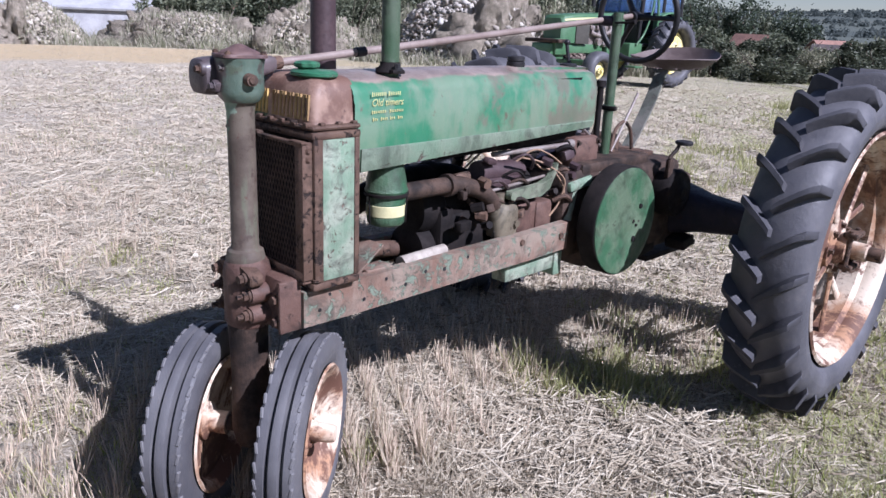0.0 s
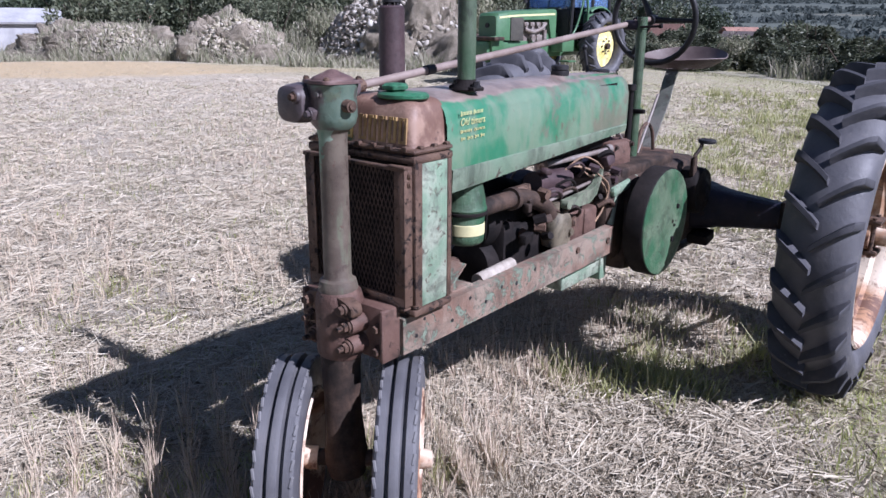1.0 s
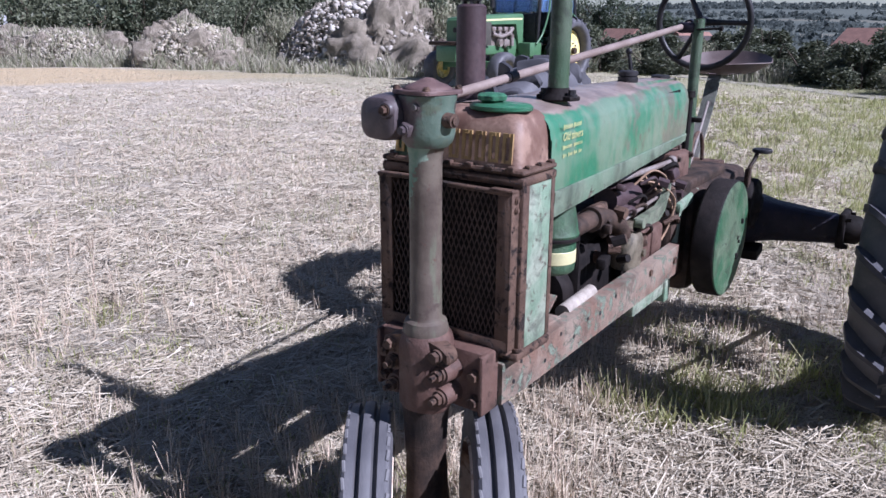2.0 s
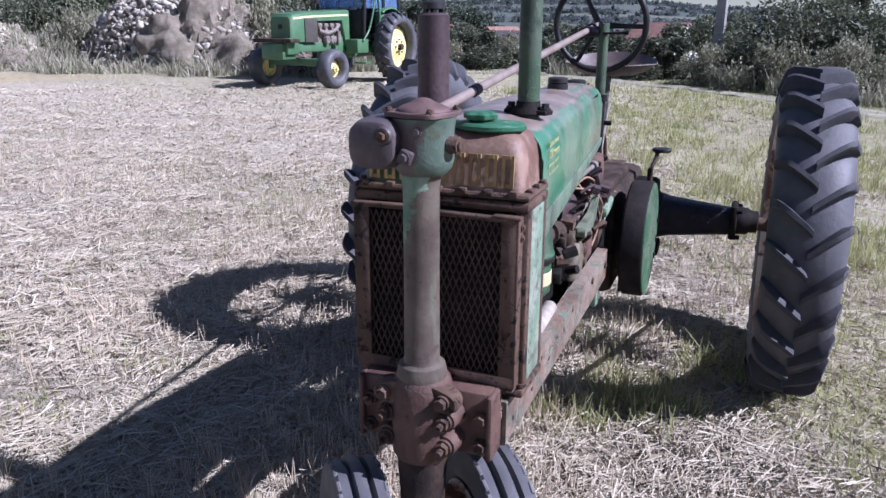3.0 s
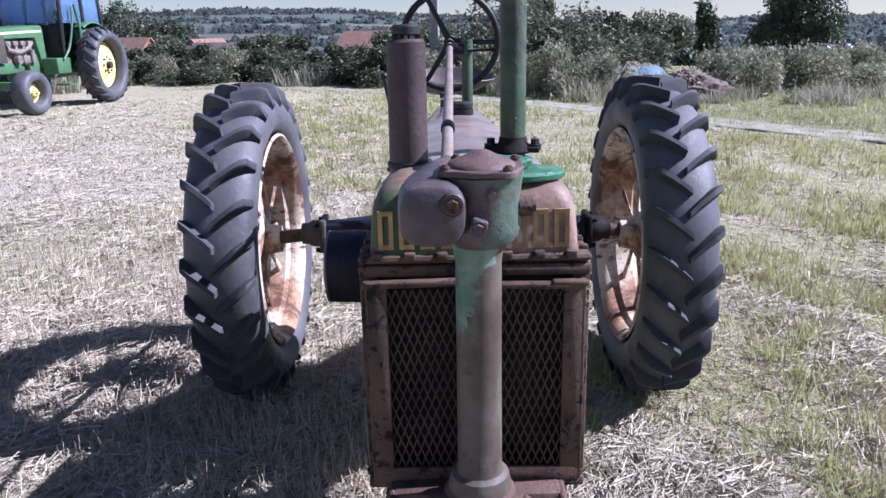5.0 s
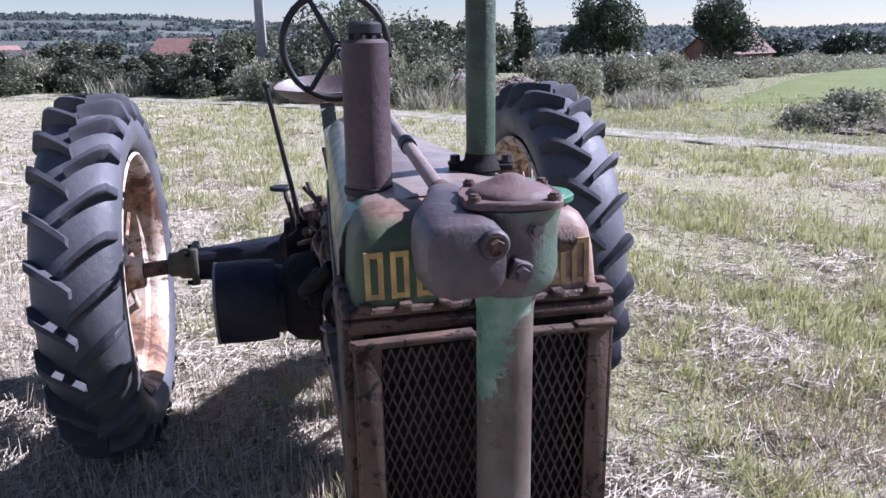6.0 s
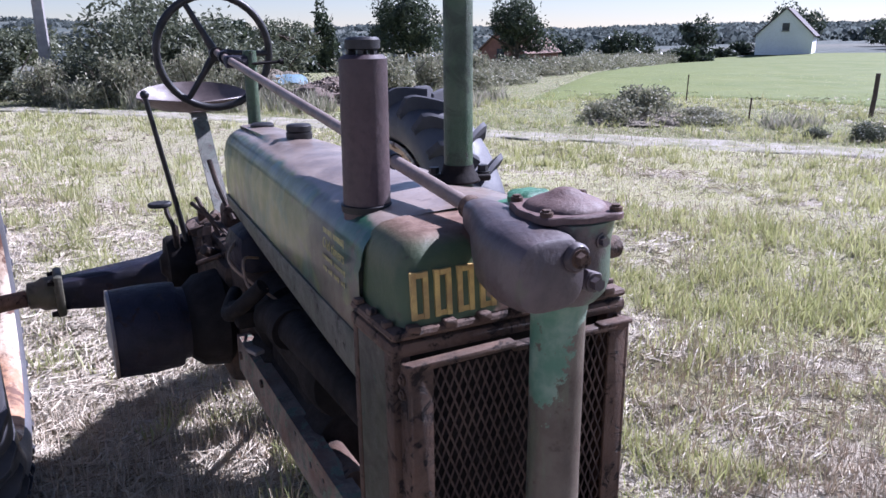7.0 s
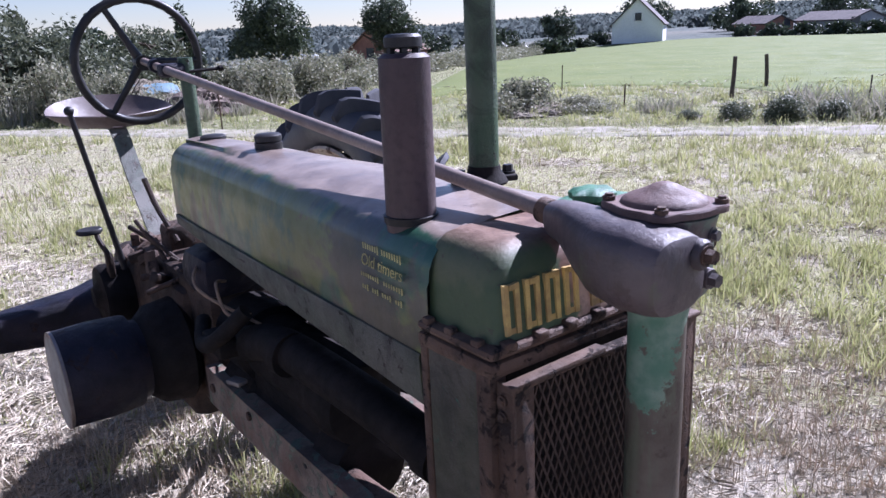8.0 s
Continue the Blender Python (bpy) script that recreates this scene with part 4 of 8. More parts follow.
    for z, r in ((1.383, 0.053), (1.387, 0.051), (1.391, 0.045), (1.394, 0.038), (1.397, 0.030), (1.4005, 0.022), (1.4040, 0.016), (1.4065, 0.010), (1.4078, 0.002)):
        rings.append([(gx + r * math.cos(a), cy + r * math.sin(a), z) for a in [2 * math.pi * i / 36 for i in range(36)]])
    add_loft(bm, rings)
    cap = part("gear_cap", bm, M["cap"], gear, "rust-brown domed cover plate")
    for k in range(4):
        a = 0.6 + k * math.pi / 2
        bm = bmesh.new()
        add_bolt(bm, (gx + 0.066 * math.cos(a), cy + 0.066 * math.sin(a), 1.386), (0, 0, 1), 0.006, 0.006)
        part("screw", bm, M["rust"], cap)
    # casting that bolts the column to the frame
    bm = bmesh.new()
    add_box(bm, (0.0, 0.094, 0.722), (0.304, 0.056, 0.152), 0.010)
    add_lathe(bm, [(0.058, 0.640), (0.066, 0.655), (0.066, 0.80), (0.060, 0.825), (0.052, 0.835)], (cx, 0.048, 0), seg=30)
    base = part("front_casting", bm, M["red_brown"], tractor, "brown cast bracket with large bolts")
    bm = bmesh.new()
    rings = []
    for y, k in ((0.002, 0.95), (0.006, 1.0), (0.036, 1.0), (0.042, 0.96)):
        rings.append([(cx + 0.096 * k * math.copysign(abs(math.cos(a)) ** 0.7, math.cos(a)), y, 0.802 + 0.028 * k * math.copysign(abs(math.sin(a)) ** 0.7, math.sin(a)) - 0.010 * abs(math.cos(a))) for a in [2 * math.pi * i / 32 for i in range(32)]])
    add_loft(bm, rings)
    part("column_flange", bm, M["rust"], base)
    for sx in (-1, 1):
        bm = bmesh.new()
        add_box(bm, (sx * 0.150, 0.088, 0.722), (0.014, 0.072, 0.150), 0.006)
        part("side_lug", bm, M["red_brown"], base)
    for sx in (-1, 1):
        for z in (0.747, 0.688):
            bm = bmesh.new()
            add_cyl(bm, (sx * 0.066, 0.012, z), (sx * 0.066, 0.08, z), 0.024, 0.030, 18)
            part("bolt_boss", bm, M["red_brown"], base)
    spots = [((sx * 0.130, 0.062, z), r) for sx in (-1, 1) for z, r in ((0.741, 0.013), (0.677, 0.013))]
    spots += [((sx * 0.066, 0.010, z), 0.015) for sx in (-1, 1) for z in (0.747, 0.688)]
    spots += [((sx * 0.066, 0.000, 0.797), 0.013) for sx in (-1, 1)]
    for p, r in spots:
        bm = bmesh.new()
        d = Vector((0, -1, 0))
        add_cyl(bm, Vector(p) - d * 0.012, Vector(p) + d * 0.005, r * 1.3, r * 1.2, seg=16)
        add_cyl(bm, p, Vector(p) + d * 0.018, r, r * 0.95, seg=6)
        if r > 0.014:
            add_cyl(bm, p, Vector(p) + d * 0.035, r * 0.5, seg=10)
        part("bolt", bm, M["rust"], base)


def tyre_ring(bm, rim_r, out_r, width, square=2.6, seg=72):
    """A tyre's carcass, lathed round x."""
    mid, half = (rim_r + out_r) / 2, (out_r - rim_r) / 2
    prof = []
    for i in range(26):
        a = 2 * math.pi * i / 26
        q = (abs(math.cos(a)) ** square + abs(math.sin(a)) ** square) ** (-1 / square)
        prof.append((mid + half * q * math.sin(a), width / 2 * q * math.cos(a)))
    add_lathe(bm, prof, (0, 0, 0), (1, 0, 0), seg, close=True)


def front_wheel(x, y, z, camber, mirror):
    m = pose(0, 0.055, 0, 0, 0, 38) @ pose(x, y, z, 0, camber, 0) @ Matrix.Diagonal((mirror, 1, 1, 1))
    bm = bmesh.new()
    add_lathe(bm, [(0.010, 0.095), (0.024, 0.092), (0.028, 0.075), (0.030, 0.02), (0.055, 0.012), (0.058, -0.01), (0.034, -0.02), (0.034, -0.07)], (0, 0, 0), (1, 0, 0), 24)
    for k in range(5):
        a = 2 * math.pi * k / 5
        add_bolt(bm, (0.02, 0.045 * math.cos(a), 0.045 * math.sin(a)), (1, 0, 0), 0.007, 0.01)
    wheel = part("front_wheel", bm, M["rim"], tractor, "cream rust-stained hub")
    wheel.matrix_local = m
    bm = bmesh.new()
    half = [(0.188, 0.0), (0.190, 0.030), (0.205, 0.050), (0.225, 0.0585), (0.250, 0.0600), (0.272, 0.0575), (0.288, 0.0535), (0.2945, 0.046), (0.2945, 0.027), (0.279, 0.0215), (0.279, 0.0165), (0.299, 0.012), (0.3015, 0.0)]
    # bead, sidewall, shoulder rib, groove and centre rib, then the same mirrored
    add_lathe(bm, half + [(r, -x) for r, x in reversed(half[1:-1])], (0, 0, 0), (1, 0, 0), 72, close=True)
    part("tyre", bm, M["front_tyre"], wheel, "ribbed weathered front tyre", 30)
    bm = bmesh.new()
    add_box(bm, (0, 0, 0), (0.009, 0.030, 0.012), 0.002, (0, 0, 0), 1)
    block = finish(bm, "tread_block", M["worn_rubber"], 30)
    g = random.Random(5)
    for side in (-1, 1):
        for k in range(40):
            a = 2 * math.pi * (k + 0.25 * side + 0.25 * g.random()) / 40
            r = 0.2895 + 0.0015 * g.random()
            ob = new("tread_block", block)
            ob.parent = wheel
            ob.matrix_local = pose(side * 0.0490, r * math.cos(a), r * math.sin(a), math.degrees(a) + 90, side * 12, 0)
    bm = bmesh.new()
    add_lathe(bm, [(0.200, -0.062), (0.206, -0.056), (0.190, -0.050), (0.180, -0.03), (0.180, 0.03), (0.190, 0.050), (0.206, 0.056), (0.200, 0.062), (0.180, 0.052), (0.168, 0.03), (0.120, -0.005), (0.06, 0.010), (0.03, 0.012), (0.03, 0.004), (0.06, 0.002), (0.118, -0.014), (0.165, -0.02), (0.180, -0.045)], (0, 0, 0), (1, 0, 0), 48, close=True)
    part("rim", bm, M["rim"], wheel, "cream wheel disc with rust streaks")


def rear_wheel(x, y, z, mirror, phase):
    m = pose(x, y, z, phase, 0, 0) @ Matrix.Diagonal((mirror, 1, 1, 1))
    bm = bmesh.new()
    add_lathe(bm, [(0.030, 0.155), (0.036, 0.150), (0.038, 0.085), (0.062, 0.080), (0.066, 0.045), (0.110, 0.035), (0.116, 0.0), (0.110, -0.03), (0.070, -0.05), (0.060, -0.11), (0.034, -0.115)], (0, 0, 0), (1, 0, 0), 32)
    wheel = part("rear_wheel", bm, M["rim"], tractor, "rusty cream cast hub with bolts")
    wheel.matrix_local = m
    for k in range(8):
        a = 2 * math.pi * k / 8
        bm = bmesh.new()
        add_bolt(bm, (0.034, 0.092 * math.cos(a), 0.092 * math.sin(a)), (1, 0, 0), 0.012, 0.020)
        part("bolt", bm, M["rust"], wheel)
    bm = bmesh.new()
    add_cyl(bm, (0.14, 0, 0), (0.205, 0, 0), 0.029, seg=18)
    add_box(bm, (0.090, 0.0, 0.066), (0.055, 0.10, 0.022), 0.006)
    add_box(bm, (0.090, 0.0, -0.066), (0.055, 0.10, 0.022), 0.006)
    for sy in (-0.038, 0.038):
        add_cyl(bm, (0.090, sy, -0.085), (0.090, sy, 0.085), 0.010, seg=8)
    part("hub_clamp", bm, M["rust"], wheel, "rusty clamp and shaft end")
    bm = bmesh.new()
    tyre_ring(bm, 0.455, 0.662, 0.280, 2.35, 96)
    part("tyre", bm, M["tyre"], wheel, "large worn rear tyre with chevron lugs", 35)
    n = 26
    for side in (-1, 1):
        bm = bmesh.new()
        rings = []
        for s in range(8):
            u = s / 7
            xx = side * (-0.006 + 0.148 * u)
            a = -0.165 * u ** 0.9
            crown = 0.664 - 0.034 * max(0.0, (u - 0.45) / 0.55) ** 2
            top = 0.7035 - 0.040 * max(0.0, (u - 0.60) / 0.40) ** 2
            if s == 7:
                top, crown = 0.622, 0.585
            w = 0.0118 + 0.003 * u
            ring = []
            for rr, ww in ((crown - 0.05, w * 1.45), (top - 0.008, w * 1.05), (top, w * 0.78), (top, -w * 0.78), (top - 0.008, -w * 1.0), (crown - 0.05, -w * 1.3)):
                b = a + ww / 0.66
                ring.append((xx * (0.72 if rr < crown else 1.0), rr * math.cos(b), rr * math.sin(b)))
            rings.append(ring)
        add_loft(bm, rings)
        lug = finish(bm, "lug", M["lug"], 35)
        for k in range(n):
            ob = new("lug", lug)
            ob.parent = wheel
            ob.matrix_local = pose(0, 0, 0, 360 * (k + (0.5 if side > 0 else 0.0)) / n, 0, 0)
    bm = bmesh.new()
    add_lathe(bm, [(0.470, -0.128), (0.480, -0.121), (0.463, -0.110), (0.446, -0.08), (0.446, -0.050), (0.425, -0.034), (0.425, 0.034), (0.446, 0.050), (0.446, 0.08), (0.463, 0.110), (0.480, 0.121), (0.470, 0.128), (0.455, 0.116), (0.436, 0.085), (0.436, 0.056), (0.415, 0.038), (0.415, -0.038), (0.436, -0.056), (0.436, -0.085), (0.455, -0.116)], (0, 0, 0), (1, 0, 0), 64, close=True)
    part("rim", bm, M["rim"], wheel, "rusty cream steel rim")
    # flat spokes in pairs that lean to either edge of the rim
    for k in range(12):
        a = 2 * math.pi * (k + 0.5) / 12
        bm = bmesh.new()
        side = 0.030 if k % 2 else -0.030
        d = Vector((0, math.cos(a), math.sin(a)))
        t = Vector((0, -math.sin(a), math.cos(a)))
        rows = []
        for r, off, w, h in ((0.085, side * 0.9, 0.021, 0.010), (0.24, side * 0.55, 0.015, 0.008), (0.405, side * 0.25, 0.019, 0.009), (0.420, side * 0.25, 0.024, 0.012)):
            p = d * r + Vector((off, 0, 0))
            rows.append([p + t * w * math.cos(q) + Vector((h * math.sin(q), 0, 0)) for q in [2 * math.pi * i / 10 for i in range(10)]])
        add_loft(bm, rows)
        part("spoke", bm, M["rim"], wheel)


def radiator():
    bm = bmesh.new()
    # core box with its corner posts
    add_box(bm, (0, 0.215, 0.985), (0.340, 0.10, 0.41), 0.0)
    body = part("radiator", bm, M["dark_iron"], tractor, "radiator with rusty frame and diamond mesh")
    for sx in (-1, 1):
        bm = bmesh.new()
        add_box(bm, (sx * 0.183, 0.155, 0.985), (0.030, 0.030, 0.395), 0.006)
        add_box(bm, (sx * 0.183, 0.284, 0.985), (0.026, 0.018, 0.395), 0.005)
        part("corner_post", bm, M["rust"], body)
        bm = bmesh.new()
        add_box(bm, (sx * 0.183, 0.222, 0.985), (0.024, 0.108, 0.395), 0.006)
        # the right panel's darker olive paints in the shade on that side
        part("side_panel", bm, M["pale_green"] if sx > 0 else M["olive"], body, "pale flaking green side panel" if sx > 0 else "olive-brown side panel with its shade put into the paint")
        bm = bmesh.new()
        add_box(bm, (sx * 0.1835, 0.128, 0.985), (0.006, 0.036, 0.375), 0.002)
        add_box(bm, (sx * 0.166, 0.114, 0.985), (0.034, 0.006, 0.375), 0.002)
        plate = part("grille_side", bm, M["rust"], body)
        for z in (1.150, 1.128):
            bm = bmesh.new()
            add_bolt(bm, (sx * 0.187, 0.128, z), (sx, 0, 0), 0.006, 0.006)
            part("bolt", bm, M["rust"], plate)
    bm = bmesh.new()
    add_box(bm, (0, 0.114, 0.805), (0.366, 0.007, 0.036), 0.002)
    add_box(bm, (0, 0.125, 0.79), (0.366, 0.03, 0.006), 0.002)
    part("grille_bottom", bm, M["rust"], body)
    bm = bmesh.new()
    # bent cover strip along the mesh's upper edge
    add_box(bm, (-0.105, 0.117, 1.172), (0.172, 0.020, 0.011), 0.003, (0, -1.2, 0))
    add_box(bm, (0.080, 0.118, 1.166), (0.205, 0.020, 0.010), 0.003, (0, 0.8, 0))
    add_box(bm, (0.160, 0.115, 1.171), (0.060, 0.020, 0.008), 0.003)
    part("grille_top", bm, M["rust"], body)
    bm = bmesh.new()
    w, z0, z1, pitch, rise = 0.157, 0.822, 1.160, 0.0142, 0.0355
    slope = rise / pitch
    height = z1 - z0
    for direction in (1, -1):
        for i in range(-50, 51):
            x0 = i * pitch
            # clip the slanted strand to the opening
            a, b = 0.0, height
            lo, hi = (-w - x0) * slope * direction, (w - x0) * slope * direction
            a, b = max(a, min(lo, hi)), min(b, max(lo, hi))
            if b - a < 0.01:
                continue
            p0 = Vector((x0 + direction * a / slope, 0.119 + 0.0008 * direction, z0 + a))
            p1 = Vector((x0 + direction * b / slope, 0.119 + 0.0008 * direction, z0 + b))
            d = (p1 - p0).normalized()
            s = d.cross(Vector((0, 1, 0))) * 0.00135
            t = Vector((0, 0.0009, 0))
            add_loft(bm, [[p + s + t, p - s + t, p - s - t, p + s - t] for p in (p0, p1)])
    part("wire_mesh", bm, M["mesh"], body, "rusty expanded diamond mesh")
    for z, h, name in ((1.187, 0.022, "upper_flange"), (1.207, 0.014, "tank_flange"), (0.776, 0.022, "lower_flange")):
        bm = bmesh.new()
        add_box(bm, (0, 0.214, z), (0.398, 0.160, h), 0.007)
        fl = part(name, bm, M["rust"], body)
        if name == "tank_flange":
            for i in range(7):
                bm = bmesh.new()
                add_box(bm, (-0.165 + 0.055 * i, 0.140, 1.214), (0.019, 0.017, 0.012), 0.003, (0, 0, 7 * (i % 3 - 1)))
                part("clamp_bolt", bm, M["rust"], fl)
            for sx in (-1, 1):
                for y in (0.17, 0.225, 0.275):
                    bm = bmesh.new()
                    add_box(bm, (sx * 0.190, y, 1.216), (0.014, 0.016, 0.010), 0.003)
                    part("clamp_bolt", bm, M["rust"], fl)
        if name == "lower_flange":
            for sx in (-1, 1):
                bm = bmesh.new()
                add_cyl(bm, (sx * 0.190, 0.150, 0.78), (sx * 0.190, 0.150, 0.812), 0.007)
                add_bolt(bm, (sx * 0.190, 0.150, 0.795), (0, 0, 1), 0.010, 0.012)
                part("stud", bm, M["rust"], fl)
    bm = bmesh.new()
    add_box(bm, (0, 0.214, 0.762), (0.30, 0.12, 0.02), 0.004)
    part("radiator_foot", bm, M["dark_iron"], body)
    # cast upper tank
    bm = bmesh.new()
    rings = []
    for z, sx, y0, y1, rr in ((1.212, 0.181, 0.146, 0.290, 0.020), (1.222, 0.179, 0.148, 0.290, 0.022), (1.270, 0.176, 0.152, 0.290, 0.026), (1.298, 0.171, 0.157, 0.290, 0.028), (1.318, 0.160, 0.168, 0.290, 0.028), (1.328, 0.145, 0.182, 0.290, 0.025), (1.333, 0.120, 0.200, 0.288, 0.020)):
        ring = []
        for qx, qy, a0 in ((1, 1, 0), (-1, 1, 90), (-1, -1, 180), (1, -1, 270)):
            rc = rr if qy < 0 else 0.004
            cxx, cyy = qx * (sx - rc), (y1 - rc) if qy > 0 else (y0 + rc)
            for s in range(6):
                a = radians(a0 + 18 * s)
                ring.append((cxx + rc * math.cos(a), cyy + rc * math.sin(a), z))
        rings.append(ring)
    add_loft(bm, rings)
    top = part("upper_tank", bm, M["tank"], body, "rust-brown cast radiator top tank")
    # worn raised maker's marks, plain upright blocks
    for i in range(9):
        bm = bmesh.new()
        cx = -0.150 + 0.0355 * i + (0.014 if i > 3 else 0.0)
        h, w2, st, z = 0.066, 0.0255, 0.0075, 1.256
        y = 0.1500
        for c, s in (((cx - w2 / 2 + st / 2, y, z), (st, 0.006, h)), ((cx + w2 / 2 - st / 2, y, z), (st, 0.006, h)), ((cx, y, z + h / 2 - st / 2), (w2 - 2 * st, 0.006, st)), ((cx, y, z - h / 2 + st / 2), (w2 - 2 * st, 0.006, st))):
            add_box(bm, c, s, 0.0, (-4, 0, 0))
        part("raised_mark", bm, M["letter"] if i < 4 else M["letter_old"], top)
    bm = bmesh.new()
    ring_lid = []
    for z, k in ((1.330, 0.95), (1.333, 1.0), (1.340, 1.0), (1.345, 0.92), (1.348, 0.4)):
        ring_lid.append([(0.084 + 0.078 * k * math.cos(a), 0.222 + 0.054 * k * math.sin(a), z) for a in [2 * math.pi * i / 40 for i in range(40)]])
    add_loft(bm, ring_lid)
    lid = part("filler_lid", bm, M["green_fresh"], body, "bright green oval filler lid with chipped edge")
    bm = bmesh.new()
    rings = []
    for z, k in ((1.345, 0.6), (1.350, 0.72), (1.353, 1.0), (1.362, 1.03), (1.367, 0.82), (1.369, 0.3)):
        rings.append([(0.066 + 0.034 * k * (1 + 0.10 * math.cos(6 * a)) * math.cos(a), 0.212 + 0.030 * k * (1 + 0.10 * math.cos(6 * a)) * math.sin(a), z) for a in [2 * math.pi * i / 42 for i in range(42)]])
    add_loft(bm, rings)
    part("knob", bm, M["green_fresh"], lid)


HOOD_Y0, HOOD_Y1 = 0.292, 1.585


def hood_half(y):
    u = (y - HOOD_Y0) / (HOOD_Y1 - HOOD_Y0)
    return 0.186 + (0.092 - 0.186) * max(0.0, u) ** 1.12


def hood_mid(y):
    return -0.018 * (y - HOOD_Y0) / (HOOD_Y1 - HOOD_Y0)


def hood_ring(y, grow=0.0, low=None):
    u = (y - HOOD_Y0) / (HOOD_Y1 - HOOD_Y0)
    hw, cx, top = hood_half(y) + grow, hood_mid(y), 1.338 + grow + 0.004 * math.sin(math.pi * u)
    bot = (1.086 + 0.030 * u) if low is None else low
    r = 0.060
    pts = [(cx + hw * 0.985, y, bot), (cx + hw, y, bot + 0.05), (cx + hw, y, top - r - 0.02)]
    for s in range(7):
        a = radians(15 * s)
        pts.append((cx + hw - r + r * math.cos(a) - 0.004, y, top - 0.012 - r + r * math.sin(a)))
    pts.append((cx + hw * 0.4, y, top - 0.004))
    pts.append((cx, y, top))
    return pts + [(2 * cx - p[0], p[1], p[2]) for p in reversed(pts[:-1])]


def hood():
    bm = bmesh.new()
    ys = [HOOD_Y0 + (HOOD_Y1 - HOOD_Y0) * i / 26 for i in range(27)]
    rings = []
    for y in ys:
        ring = []
        for i, p in enumerate(hood_ring(y)):
            d = 0.004 * (noise.noise(Vector((p[0] * 4, y * 3.1, p[2] * 5))))
            ring.append((p[0] * (1 + d * 3), p[1], p[2] + d))
        rings.append(ring)
    shrink = [[(hood_mid(HOOD_Y1) + (p[0] - hood_mid(HOOD_Y1)) * k, HOOD_Y1 + dy, 1.22 + (p[2] - 1.22) * k) for p in hood_ring(HOOD_Y1)] for k, dy in ((0.97, 0.012), (0.90, 0.018))]
    add_loft(bm, rings + shrink)
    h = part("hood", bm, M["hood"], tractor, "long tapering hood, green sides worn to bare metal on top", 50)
    # rolled lower edge on both sides; the right one has shade in its colour
    for sx in (-1, 1):
        bm = bmesh.new()
        rows = []
        for i in range(14):
            y = HOOD_Y0 + 0.01 + (HOOD_Y1 - HOOD_Y0 - 0.02) * i / 13
            u = (y - HOOD_Y0) / (HOOD_Y1 - HOOD_Y0)
            x, z = hood_mid(y) + sx * hood_half(y) * 0.985, 1.084 + 0.030 * u
            hi = 0.020 + (0.036 if sx > 0 else 0.052) * (1 - u)
            rows.append([(x + sx * 0.006, y, z + hi), (x + sx * 0.0085, y, z + hi - 0.004), (x + sx * 0.005, y, z - 0.008), (x - sx * 0.012, y, z - 0.012), (x - sx * 0.012, y, z + hi - 0.004)])
        add_loft(bm, rows)
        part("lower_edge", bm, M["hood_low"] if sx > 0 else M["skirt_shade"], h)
    bm = bmesh.new()
    # front band where the hood meets the tank
    add_loft(bm, [hood_ring(0.280, 0.0012, 1.095), hood_ring(0.297, 0.0022, 1.095)], caps=False)
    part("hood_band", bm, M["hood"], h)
    bm = bmesh.new()
    add_lathe(bm, [(0.031, 0.0), (0.033, 0.006), (0.033, 0.020), (0.029, 0.021), (0.032, 0.024), (0.032, 0.036), (0.027, 0.040), (0.002, 0.041)], (0.0, 1.165, 1.337), seg=28)
    part("fuel_cap", bm, M["black"], tractor, "black fuel filler cap")
    bm = bmesh.new()
    add_lathe(bm, [(0.034, 0.0), (0.034, 0.008), (0.028, 0.012), (0.002, 0.013)], (-0.010, 1.50, 1.336), seg=24)
    part("tank_plug", bm, M["black"], tractor)
    # exhaust stack and intake pipe
    bm = bmesh.new()
    add_cyl(bm, (-0.121, 0.404, 1.27), (-0.119, 0.402, 1.560), 0.0385, 0.0375, 32)
    add_cyl(bm, (-0.119, 0.402, 1.560), (-0.119, 0.402, 1.566), 0.0375, 0.030, 32)
    st = part("muffler", bm, M["purple_iron"], tractor, "purplish brown rusted upright muffler stack")
    for k in range(6):
        a = math.pi * k / 3
        bm = bmesh.new()
        add_box(bm, (-0.119 + 0.021 * math.cos(a), 0.402 + 0.021 * math.sin(a), 1.569), (0.008, 0.008, 0.014), 0.0, (0, 0, math.degrees(a)))
        part("cap_leg", bm, M["black"], st)
    bm = bmesh.new()
    add_lathe(bm, [(0.024, 1.573), (0.0275, 1.575), (0.0275, 1.588), (0.023, 1.592), (0.002, 1.593)], (-0.119, 0.402, 0), seg=24)
    part("rain_cap", bm, M["black"], st)
    bm = bmesh.new()
    add_lathe(bm, [(0.041, -0.01), (0.042, 0.001), (0.039, 0.002)], (-0.121, 0.404, 1.331), seg=30)
    part("stack_collar", bm, M["black"], st)
    bm = bmesh.new()
    add_cyl(bm, (0.0925, 0.484, 1.30), (0.0925, 0.484, 2.10), 0.0262, seg=32)
    pipe = part("intake_pipe", bm, M["pipe"], tractor, "tall dark olive-green intake pipe")
    bm = bmesh.new()
    add_lathe(bm, [(0.040, 1.334), (0.042, 1.338), (0.036, 1.348), (0.030, 1.354), (0.028, 1.366)], (0.0925, 0.484, 0), seg=28)
    add_box(bm, (0.0925, 0.484, 1.341), (0.115, 0.040, 0.012), 0.004, (0, 0, -14))
    fl = part("pipe_clamp", bm, M["dark_iron"], pipe)
